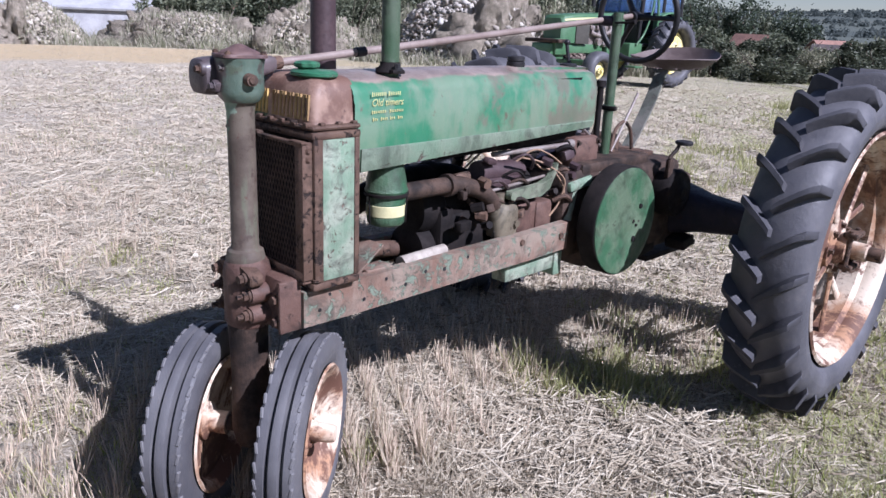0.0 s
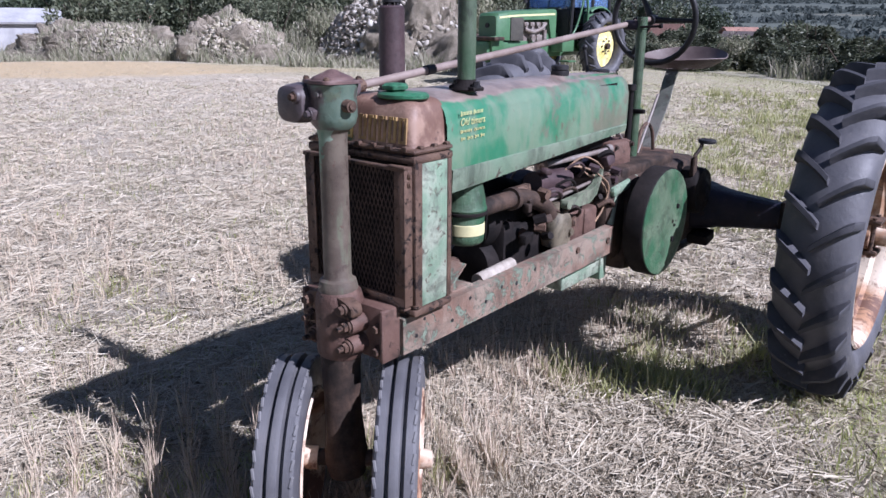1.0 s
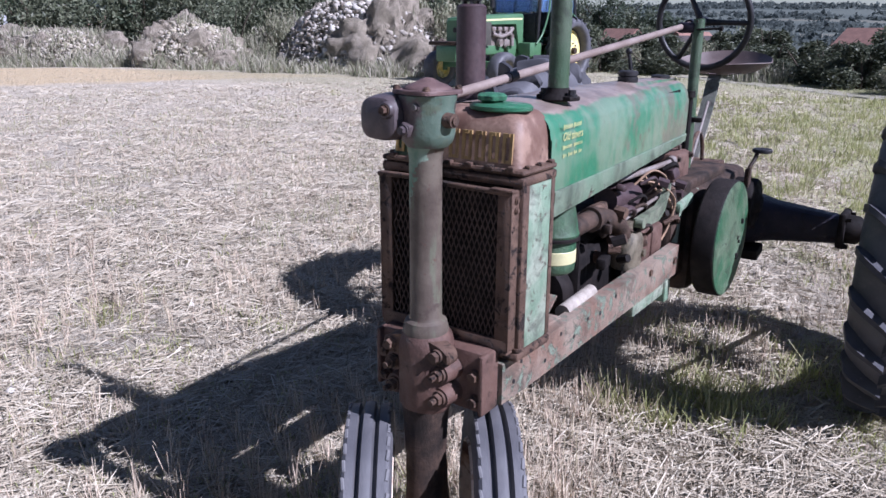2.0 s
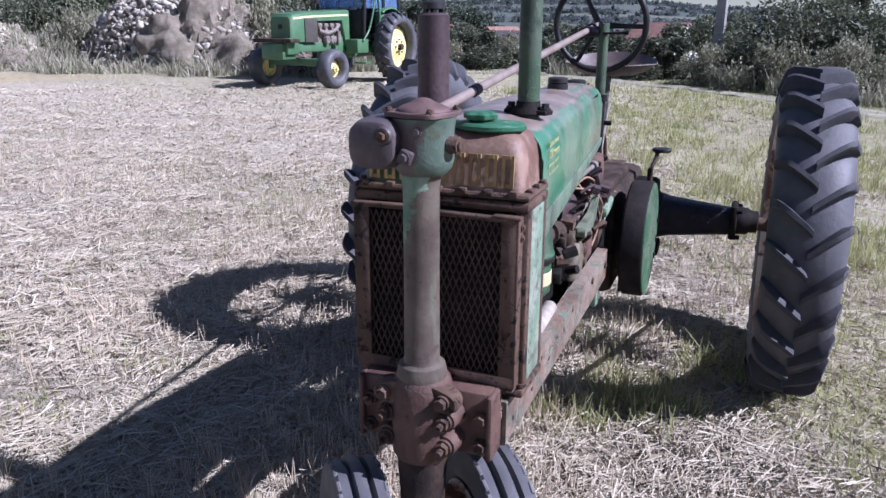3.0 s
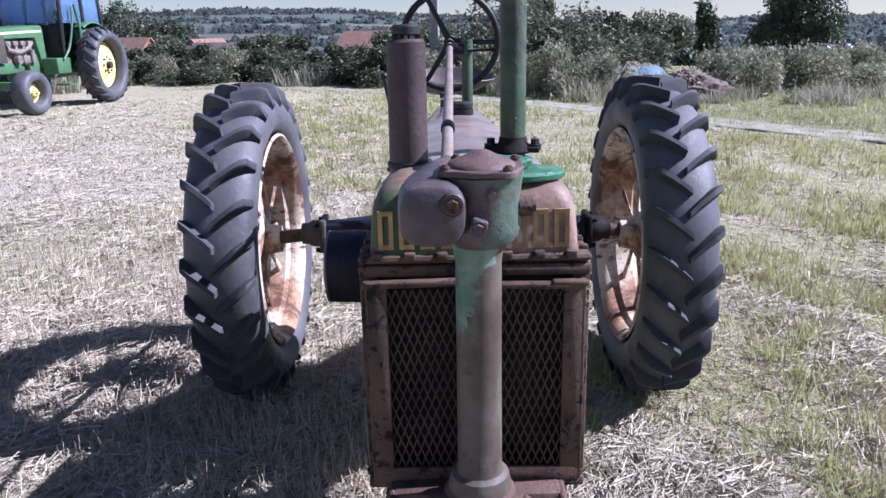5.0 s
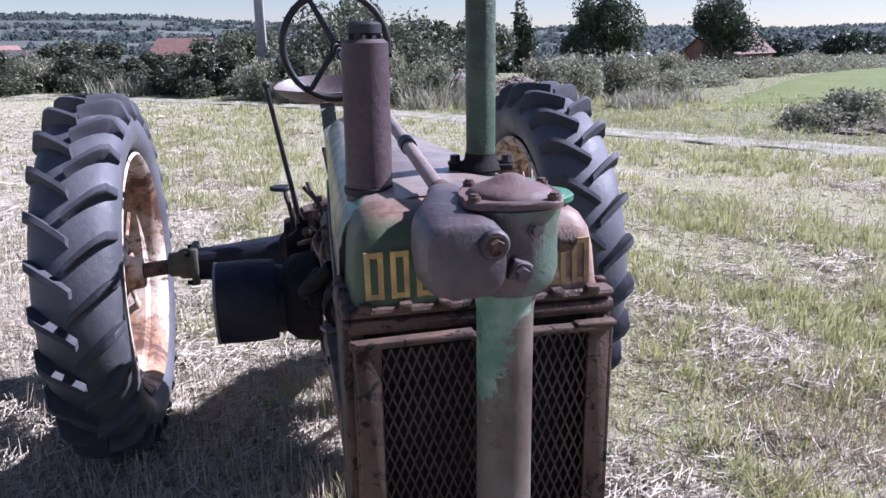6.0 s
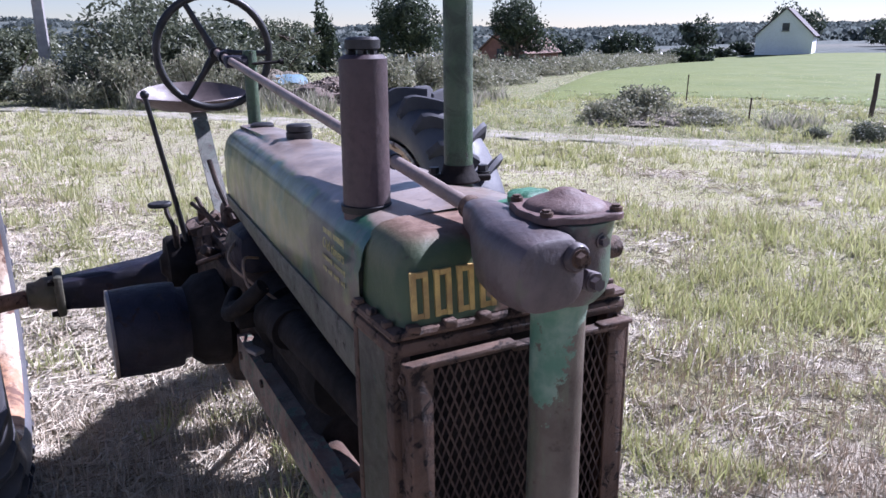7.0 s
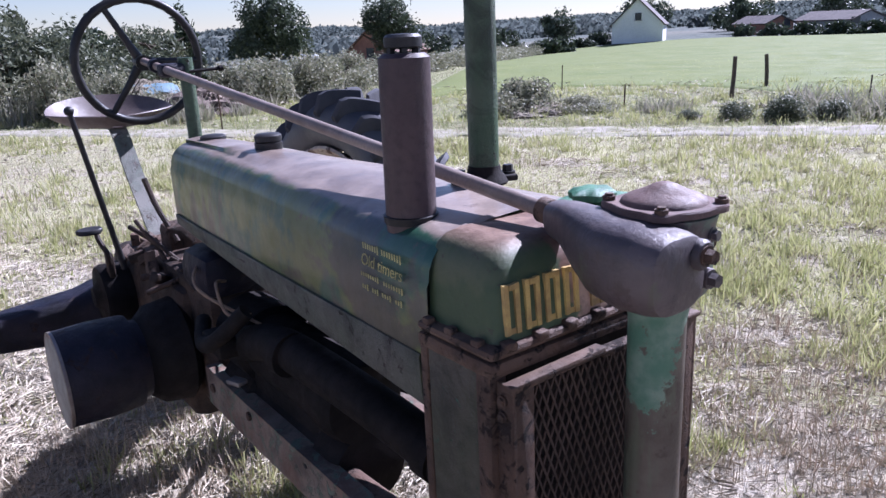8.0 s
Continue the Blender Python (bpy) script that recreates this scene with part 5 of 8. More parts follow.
    for dx in (-0.045, 0.045):
        bm = bmesh.new()
        add_bolt(bm, (0.0925 + dx, 0.484 - dx * 0.25, 1.348), (0, 0, 1), 0.010, 0.014)
        part("bolt", bm, M["black"], fl)


def decal(side):
    """The owner's lettering: plain strokes where it names people and places, words where it does not."""
    def at(y, z):
        return Vector((hood_mid(y) + side * (hood_half(y) + 0.0025), y, z))
    rows = ((1.286, 0.011, (0.055, 0.050)), (1.238, 0.008, (0.060, 0.058)), (1.218, 0.008, (0.022, 0.028, 0.022, 0.022)))
    ya = 0.340
    for z, h, lens in rows:
        y = ya + (0.004 if len(lens) > 2 else 0.0)
        for length in lens:
            run, step = 0.0, 0.0072
            bm = bmesh.new()
            while run < length - 0.004:
                hh = h * (1.25 if run == 0.0 else 0.8 + 0.3 * abs(noise.noise(Vector((y * 90 + run * 400, z * 70, 0)))))
                a, b = at(y + run, z), at(y + run + step * 0.52, z)
                up = Vector((0, 0, hh / 2))
                out = Vector((side * 0.0003, 0, 0))
                add_loft(bm, [[a - up, b - up, b + up, a + up], [a - up + out, b - up + out, b + up + out, a + up + out]])
                run += step
            part("painted_mark", bm, M["letter_bright" if side > 0 else "letter_rubbed"], tractor)
            y += length + 0.009
    font = bpy.data.curves.new("lettering", "FONT")
    font.body = "Old timers"
    font.size, font.extrude, font.align_x = 0.028, 0.0003, "CENTER"
    font.shear = 0.25
    ob = bpy.data.objects.new("lettering_source", font)
    scene.collection.objects.link(ob)
    bpy.context.view_layer.update()
    me = bpy.data.meshes.new_from_object(ob.evaluated_get(bpy.context.evaluated_depsgraph_get()))
    bpy.data.objects.remove(ob)
    me.materials.clear()
    me.materials.append(M["letter_bright" if side > 0 else "letter_rubbed"])
    w = new("lettering", me)
    w.parent = tractor
    ym = 0.400
    slope = math.degrees(math.atan2(hood_half(0.46) - hood_half(0.34), 0.12))
    w.matrix_local = Matrix.Translation(at(ym, 1.254) + Vector((side * 0.0004, 0, 0))) @ pose(0, 0, 0, 90, 0, (90 - slope) if side > 0 else (-90 + slope))
    tagged(w, "small yellow painted words on the hood")


def frame_rails():
    for sx in (-1, 1):
        bm = bmesh.new()
        x = sx * 0.150
        rows = []
        for y, z0, z1 in ((0.122, 0.652, 0.758), (0.30, 0.652, 0.757), (0.70, 0.655, 0.757), (1.10, 0.656, 0.760), (1.345, 0.660, 0.768)):
            o, i = x + sx * 0.018, x - sx * 0.022
            t = 0.010
            rows.append([(o, y, z0), (o, y, z1), (i, y, z1), (i, y, z1 - t), (o - sx * t, y, z1 - t), (o - sx * t, y, z0 + t), (i, y, z0 + t), (i, y, z0)])
        add_loft(bm, rows)
        bmesh.ops.bevel(bm, geom=[e for e in bm.edges if abs(e.verts[0].co.y - e.verts[1].co.y) > 0.1], offset=0.0025, segments=1, affect="EDGES")
        rail = part("frame_rail", bm, M["rail"], tractor, "long rusty frame rail with scraps of green paint")
        for y, z, r in ((0.175, 0.695, 0.006), (0.21, 0.735, 0.005), (0.335, 0.690, 0.006), (0.42, 0.735, 0.0055), (0.50, 0.700, 0.006), (0.585, 0.725, 0.006), (0.67, 0.715, 0.007), (0.78, 0.735, 0.006), (1.065, 0.735, 0.011), (1.30, 0.720, 0.012)):
            bm = bmesh.new()
            xo = x + sx * 0.018
            add_cyl(bm, (xo - sx * 0.004, y, z), (xo + sx * (0.001 if r < 0.009 else 0.006), y, z), r, seg=14)
            part("bolt_hole" if r < 0.009 else "rail_bolt", bm, M["black"] if r < 0.009 else M["rust"], rail)
    bm = bmesh.new()
    add_box(bm, (0.075, 0.375, 0.800), (0.15, 0.12, 0.007), 0.002, (38, 0, 0))
    add_box(bm, (0.11, 0.42, 0.757), (0.06, 0.10, 0.012), 0.003)
    part("cross_plate", bm, M["rail"], tractor, "bent rusty plate behind the radiator foot")
    bm = bmesh.new()
    add_cyl(bm, (0.120, 0.52, 0.752), (0.112, 0.72, 0.756), 0.022)
    part("loose_pipe", bm, M["chalky"], tractor, "short pale chalky pipe lying in the frame")
    bm = bmesh.new()
    add_cyl(bm, (-0.12, 0.52, 0.74), (-0.10, 0.80, 0.70), 0.028)
    part("drain_pipe", bm, M["rust"], tractor)


def engine():
    for name, at, size, bevel in (("crankcase", (0.0, 1.52, 0.78), (0.28, 0.36, 0.36), 0.03), ("gearbox", (0.0, 1.84, 0.74), (0.34, 0.72, 0.40), 0.04), ("rear_housing", (0.0, 2.12, 0.70), (0.36, 0.42, 0.34), 0.05), ("case_cover", (0.0, 1.70, 0.95), (0.28, 0.50, 0.05), 0.012)):
        bm = bmesh.new()
        add_box(bm, at, size, bevel)
        part(name, bm, M["grime"], tractor)
    bm = bmesh.new()
    add_box(bm, (-0.03, 1.02, 0.74), (0.18, 0.44, 0.24), 0.03)
    add_box(bm, (-0.03, 0.80, 0.75), (0.17, 0.08, 0.26), 0.03)
    for dz in (-0.07, 0.075):
        add_lathe(bm, [(0.04, 0.70), (0.085, 0.705), (0.092, 0.73), (0.092, 0.80), (0.083, 0.81), (0.083, 1.12), (0.098, 1.13), (0.098, 1.28), (0.05, 1.29)], (-0.055, 0, 0.79 + dz), (0, 1, 0), 28)
    part("cylinder_block", bm, M["dark_iron"], tractor, "dark cast cylinder block")
    bm = bmesh.new()
    rings = []
    for z, rx, ry in ((0.745, 0.030, 0.040), (0.752, 0.042, 0.055), (0.80, 0.046, 0.062), (0.845, 0.044, 0.060), (0.868, 0.036, 0.050), (0.878, 0.022, 0.030)):
        ring = []
        for i in range(28):
            a = 2 * math.pi * i / 28
            q = (abs(math.cos(a)) ** 3 + abs(math.sin(a)) ** 3) ** (-1 / 3)
            ring.append((0.092 + rx * q * math.cos(a), 1.035 + ry * q * math.sin(a), z))
        rings.append(ring)
    add_loft(bm, rings)
    add_cyl(bm, (0.092, 1.01, 0.87), (0.092, 1.01, 0.912), 0.024)
    add_cyl(bm, (0.125, 1.06, 0.80), (0.146, 1.06, 0.80), 0.014, seg=8)
    part("carburettor", bm, M["cast_olive"], tractor, "rust-brown carburettor and bowl")
    bm = bmesh.new()
    add_box(bm, (0.088, 1.155, 0.80), (0.05, 0.11, 0.12), 0.014)
    add_box(bm, (0.078, 1.25, 0.80), (0.085, 0.10, 0.11), 0.016)
    part("governor_linkage_box", bm, M["red_brown"], tractor)
    bm = bmesh.new()
    add_cyl(bm, (0.105, 0.49, 0.975), (0.085, 0.75, 0.968), 0.028)
    add_cyl(bm, (0.086, 0.74, 0.968), (0.084, 0.765, 0.967), 0.038)
    add_tube(bm, curve_points([(0.085, 0.76, 0.967), (0.085, 0.84, 0.955), (0.09, 0.93, 0.92), (0.09, 0.99, 0.87)]), 0.030, 12)
    for k in range(7):
        a = k * 0.9
        add_box(bm, (0.09 + 0.03 * math.cos(a), 0.79 + 0.026 * k, 0.935 - 0.008 * k + 0.028 * math.sin(a)), (0.03, 0.022, 0.03), 0.006, (20 * k, 11 * k, 0))
    part("intake_elbow", bm, M["grime"], tractor)
    bm = bmesh.new()
    add_cyl(bm, (0.050, 0.93, 0.985), (0.050, 1.14, 0.972), 0.040)
    add_cyl(bm, (0.050, 1.14, 0.972), (0.050, 1.17, 0.970), 0.030)
    add_box(bm, (0.050, 1.03, 0.945), (0.08, 0.19, 0.04), 0.006)
    part("magneto", bm, M["purple_iron"], tractor, "purplish grey cylindrical magneto")
    bm = bmesh.new()
    rows = []
    for y, z, h in ((1.02, 0.905, 0.014), (1.08, 0.902, 0.020), (1.20, 0.905, 0.024), (1.25, 0.925, 0.020), (1.29, 0.985, 0.012)):
        rows.append([(0.112, y, z - h), (0.136, y, z - h), (0.136, y, z + h), (0.112, y, z + h)])
    add_loft(bm, rows)
    add_cyl(bm, (0.12, 1.03, 0.905), (0.146, 1.03, 0.905), 0.017, seg=12)
    part("bracket", bm, M["bar_green"], tractor, "dull pale green control bracket")
    # fuel tank that hangs under the hood
    bm = bmesh.new()
    rows = []
    for y, w in ((0.62, 0.10), (0.66, 0.125), (1.10, 0.105), (1.48, 0.075), (1.52, 0.055)):
        rows.append([(w, y, 1.12), (w, y, 1.30), (-w, y, 1.30), (-w, y, 1.12), (-w * 0.6, y, 1.055), (w * 0.6, y, 1.055)])
    add_loft(bm, rows)
    part("fuel_tank", bm, M["dark_iron"], tractor, "dark fuel tank under the hood")
    for pts, r in (([(0.060, 1.00, 1.043), (0.075, 1.22, 1.046), (0.082, 1.41, 1.048)], 0.010), ([(0.105, 0.93, 0.925), (0.10, 1.2, 0.942), (0.095, 1.42, 0.955)], 0.0065)):
        bm = bmesh.new()
        add_tube(bm, pts, r, 10)
        add_cyl(bm, pts[-1], Vector(pts[-1]) + Vector((0, 0.03, 0.002)), r * 1.8)
        part("control_rod", bm, M["worn_steel"], tractor)
    for pts in ([(0.08, 1.18, 1.03), (0.11, 1.22, 0.98), (0.11, 1.30, 0.96), (0.13, 1.35, 0.88), (0.10, 1.36, 0.80)], [(0.07, 1.15, 1.02), (0.12, 1.22, 1.0), (0.14, 1.33, 0.93), (0.13, 1.32, 0.84), (0.12, 1.28, 0.79)], [(0.06, 1.12, 1.0), (0.10, 1.18, 1.05), (0.12, 1.25, 1.03), (0.10, 1.36, 0.98)], [(-0.10, 1.30, 1.0), (-0.16, 1.20, 1.03), (-0.17, 1.12, 0.98), (-0.14, 1.05, 0.99)], [(-0.09, 1.45, 1.05), (-0.17, 1.33, 1.02), (-0.18, 1.22, 1.0), (-0.12, 1.05, 0.96)]):
        bm = bmesh.new()
        add_tube(bm, curve_points(pts), 0.004, 6)
        part("ignition_wire", bm, M["wire"], tractor)
    # nuts, unions and small castings that crowd the left side of the engine
    g = random.Random(21)
    for i in range(30):
        y = 0.80 + 0.60 * g.random()
        z = 0.80 + 0.24 * g.random()
        x = 0.055 + 0.07 * g.random()
        bm = bmesh.new()
        kind = i % 3
        if kind == 0:
            add_cyl(bm, (x, y, z), (x + 0.035, y + g.uniform(-0.02, 0.02), z + g.uniform(-0.01, 0.02)), 0.012 + 0.010 * g.random(), seg=6)
        elif kind == 1:
            add_box(bm, (x, y, z), (0.03, 0.03 + 0.04 * g.random(), 0.02 + 0.03 * g.random()), 0.006, (g.uniform(-20, 20), g.uniform(-20, 20), g.uniform(-20, 20)))
        else:
            add_tube(bm, curve_points([(x, y, z), (x + 0.03, y + 0.03, z + 0.02), (x + 0.02, y + 0.09, z - 0.01), (x - 0.02, y + 0.13, z - 0.05)], 4), 0.005 + 0.004 * g.random(), 7)
        part("engine_fitting", bm, (M["rust"], M["grime"], M["dark_iron"], M["purple_iron"])[i % 4], tractor)
    for y, z in ((1.47, 1.05), (1.61, 1.05), (1.47, 0.95), (1.61, 0.95)):
        bm = bmesh.new()
        add_bolt(bm, (0.091, y, z), (1, 0, 0), 0.009, 0.012)
        part("case_bolt", bm, M["grime"], tractor)
    # air cleaner
    bm = bmesh.new()
    cx, cy = 0.112, 0.462
    add_lathe(bm, [(0.044, 0.985), (0.064, 0.990), (0.066, 0.996), (0.062, 1.006), (0.060, 1.025), (0.055, 1.050), (0.050, 1.075), (0.049, 1.13), (0.02, 1.14)], (cx, cy, 0), seg=36)
    ac = part("air_cleaner", bm, M["green"], tractor, "dull green air cleaner with yellowish band")
    bm = bmesh.new()
    add_lathe(bm, [(0.030, 0.886), (0.050, 0.890), (0.057, 0.898), (0.0585, 0.915), (0.0585, 0.985), (0.050, 0.990)], (cx, cy, 0), seg=36)
    part("bowl", bm, M["green"], ac)
    bm = bmesh.new()
    add_lathe(bm, [(0.0575, 0.918), (0.0600, 0.921), (0.0600, 0.952), (0.0575, 0.955)], (cx, cy, 0), seg=36, close=True)
    part("band", bm, M["band"], ac)
    bm = bmesh.new()
    add_lathe(bm, [(0.058, 0.978), (0.067, 0.980), (0.068, 0.988), (0.060, 0.991)], (cx, cy, 0), seg=36, close=True)
    for a in (0.5, 2.6, 4.7):
        add_tube(bm, [(cx + 0.066 * math.cos(a), cy + 0.066 * math.sin(a), 0.985), (cx + 0.062 * math.cos(a), cy + 0.062 * math.sin(a), 0.90)], 0.0025, 6)
    part("clamp", bm, M["dark_iron"], ac)
    # governor box and cover on the left
    bm = bmesh.new()
    add_box(bm, (0.030, 1.54, 1.000), (0.12, 0.18, 0.14), 0.02)
    add_box(bm, (0.045, 1.45, 0.99), (0.10, 0.03, 0.16), 0.01)
    part("governor_case", bm, M["red_brown"], tractor, "reddish cast governor housing")
    bm = bmesh.new()
    add_box(bm, (0.10, 1.47, 0.905), (0.11, 0.22, 0.04), 0.012, (6, 0, 0))
    add_cyl(bm, (0.115, 1.38, 0.76), (0.11, 1.42, 0.90), 0.032)
    part("crankcase_cover", bm, M["pale_green"], tractor)
    bm = bmesh.new()
    add_box(bm, (-0.07, 1.42, 1.00), (0.16, 0.20, 0.13), 0.045)
    part("valve_cover", bm, M["blue_iron"], tractor)
    bm = bmesh.new()
    add_box(bm, (0.10, 1.19, 0.615), (0.07, 0.33, 0.075), 0.008)
    add_box(bm, (0.10, 1.33, 0.600), (0.09, 0.05, 0.10), 0.008)
    part("oil_sump", bm, M["pale_green"], tractor)
    bm = bmesh.new()
    add_tube(bm, curve_points([(-0.06, 0.38, 0.86), (-0.09, 0.50, 0.91), (-0.118, 0.70, 0.945), (-0.13, 0.92, 0.95), (-0.13, 1.10, 0.90), (-0.10, 1.22, 0.84)]), 0.043, 16)
    for y, k in ((0.42, 0.048), (0.86, 0.050)):
        add_cyl(bm, (-0.075 - 0.06 * (y > 0.5), y, 0.885 + 0.065 * (y > 0.5)), (-0.080 - 0.06 * (y > 0.5), y + 0.035, 0.89 + 0.062 * (y > 0.5)), k, seg=18)
    part("water_pipe", bm, M["dark_iron"], tractor, "thick dark water pipe under the hood")
    bm = bmesh.new()
    add_tube(bm, curve_points([(-0.15, 1.05, 1.0), (-0.21, 1.10, 0.93), (-0.215, 1.18, 0.90), (-0.17, 1.30, 0.91)]), 0.020, 12)
    add_box(bm, (-0.185, 1.14, 0.905), (0.06, 0.12, 0.05), 0.015)
    part("breather", bm, M["dark_iron"], tractor)
    bm = bmesh.new()
    add_box(bm, (-0.165, 1.13, 0.80), (0.03, 0.045, 0.012), 0.003, (0, 0, 20))
    part("small_clip", bm, M["worn_steel"], tractor)
    # flywheel on the left end of the crankshaft, belt pulley on the right
    bm = bmesh.new()
    add_lathe(bm, [(0.05, 0.20), (0.212, 0.208), (0.219, 0.215), (0.219, 0.282), (0.215, 0.288)], (0, 1.555, 0.762), (1, 0, 0), 64)
    fw = part("flywheel", bm, M["dark_iron"], tractor, "large flywheel with dark rim and green face")
    bm = bmesh.new()
    add_lathe(bm, [(0.214, 0.284), (0.212, 0.292), (0.186, 0.296), (0.176, 0.293), (0.138, 0.300), (0.128, 0.297), (0.082, 0.304), (0.072, 0.301), (0.034, 0.306), (0.002, 0.307)], (0, 1.555, 0.762), (1, 0, 0), 64)
    face = part("face", bm, M["green"], fw, "green dished flywheel face")
    for dy, dz, r in ((0.075, 0.055, 0.010), (0.045, -0.075, 0.012), (0.03, 0.0, 0.008), (0.055, -0.02, 0.006)):
        bm = bmesh.new()
        add_cyl(bm, (0.29, 1.555 + dy, 0.762 + dz), (0.309, 1.555 + dy, 0.762 + dz), r, seg=8)
        part("bolt", bm, M["dark_iron"], face)
    bm = bmesh.new()
    add_lathe(bm, [(0.112, -0.305), (0.127, -0.300), (0.130, -0.31), (0.134, -0.39), (0.130, -0.480), (0.126, -0.485), (0.118, -0.483), (0.116, -0.35), (0.05, -0.34), (0.05, -0.20), (0.10, -0.20)], (0, 1.555, 0.755), (1, 0, 0), 56, close=True)
    pul = part("belt_pulley", bm, M["blue_iron"], tractor, "dark bluish belt pulley with worn pale rim")
    bm = bmesh.new()
    add_lathe(bm, [(0.127, -0.479), (0.131, -0.481), (0.131, -0.489), (0.114, -0.489), (0.114, -0.481)], (0, 1.555, 0.755), (1, 0, 0), 56, close=True)
    part("rim_edge", bm, M["worn_steel"], pul)
    bm = bmesh.new()
    add_lathe(bm, [(0.002, -0.497), (0.03, -0.498), (0.05, -0.492), (0.118, -0.490), (0.118, -0.470), (0.002, -0.468)], (0, 1.555, 0.755), (1, 0, 0), 48)
    part("end_plate", bm, M["pale_face"], pul, "pale grey-green pulley end plate")
    bm = bmesh.new()
    add_lathe(bm, [(0.13, -0.15), (0.150, -0.17), (0.140, -0.24), (0.10, -0.285), (0.05, -0.29)], (0, 1.555, 0.755), (1, 0, 0), 40)
    part("clutch_cover", bm, M["dark_iron"], pul)
    # rear axle
    for sx, end in ((1, 0.60), (-1, 0.64)):
        bm = bmesh.new()
        rings = []
        for x, hy, hz in ((0.15, 0.12, 0.12), (0.24, 0.105, 0.10), (0.30, 0.085, 0.085), (end - 0.08, 0.060, 0.062), (end - 0.03, 0.056, 0.058)):
            ring = []
            for i in range(24):
                a = 2 * math.pi * i / 24
                q = (abs(math.cos(a)) ** 4 + abs(math.sin(a)) ** 4) ** -0.25
                ring.append((sx * x, 2.225 + hy * q * math.cos(a), 0.700 + hz * q * math.sin(a)))
            rings.append(ring)
        add_loft(bm, rings)
        ax = part("axle_housing", bm, M["blue_iron"], tractor, "dark tapered rear axle housing")
        bm = bmesh.new()
        add_box(bm, (sx * (end - 0.025), 2.225, 0.705), (0.03, 0.15, 0.15), 0.01)
        add_lathe(bm, [(0.062, end - 0.01), (0.060, end + 0.03), (0.050, end + 0.045), (0.048, end + 0.075), (0.03, end + 0.08)], (0, 2.225, 0.705), (sx, 0, 0), 28)
        fl = part("axle_flange", bm, M["olive"] if sx < 0 else M["dark_iron"], ax)
        for dy in (-0.058, 0.058):
            for dz in (-0.058, 0.058):
                bm = bmesh.new()
                add_bolt(bm, (sx * (end - 0.012), 2.225 + dy, 0.700 + dz), (sx, 0, 0), 0.011, 0.02)
                part("bolt", bm, M["dark_iron"], fl)
        bm = bmesh.new()
        add_cyl(bm, (sx * (end + 0.05), 2.225, 0.70), (sx * 0.95, 2.228, 0.676), 0.030, seg=20)
        part("axle_shaft", bm, M["rust"], ax)
        # brake drum and pedal
        bm = bmesh.new()
        add_lathe(bm, [(0.02, 0.15), (0.098, 0.155), (0.104, 0.17), (0.104, 0.245), (0.096, 0.258), (0.05, 0.262), (0.03, 0.28), (0.002, 0.281)], (0, 2.035, 0.805), (sx, 0, 0), 36)
        bd = part("brake_housing", bm, M["dark_iron"], tractor)
        bm = bmesh.new()
        add_tube(bm, curve_points([(sx * 0.225, 1.98, 0.90), (sx * 0.232, 1.95, 0.96), (sx * 0.243, 1.985, 1.0), (sx * 0.245, 2.0, 1.026)]), 0.0085, 8)
        add_box(bm, (sx * 0.225, 1.975, 0.92), (0.02, 0.04, 0.08), 0.005)
        pd = part("pedal_arm", bm, M["grime"], bd)
        bm = bmesh.new()
        rings = []
        for z, k in ((1.024, 0.9), (1.027, 1.0), (1.036, 1.0), (1.039, 0.92)):
            rings.append([(sx * 0.262 + 0.040 * k * math.cos(a), 2.008 + 0.024 * k * math.sin(a), z + 0.1 * 0.024 * math.sin(a)) for a in [2 * math.pi * i / 24 for i in range(24)]])
        add_loft(bm, rings)
        part("pedal", bm, M["black"], bd)
    bm = bmesh.new()
    add_box(bm, (0.17, 1.85, 0.56), (0.012, 0.34, 0.10), 0.004, (8, 0, 0))
    add_box(bm, (0.22, 2.17, 0.56), (0.10, 0.10, 0.05), 0.01, (12, 0, 0))
    add_box(bm, (0.0, 2.45, 0.42), (0.10, 0.50, 0.03), 0.005)
    part("drawbar_bracket", bm, M["dark_iron"], tractor)


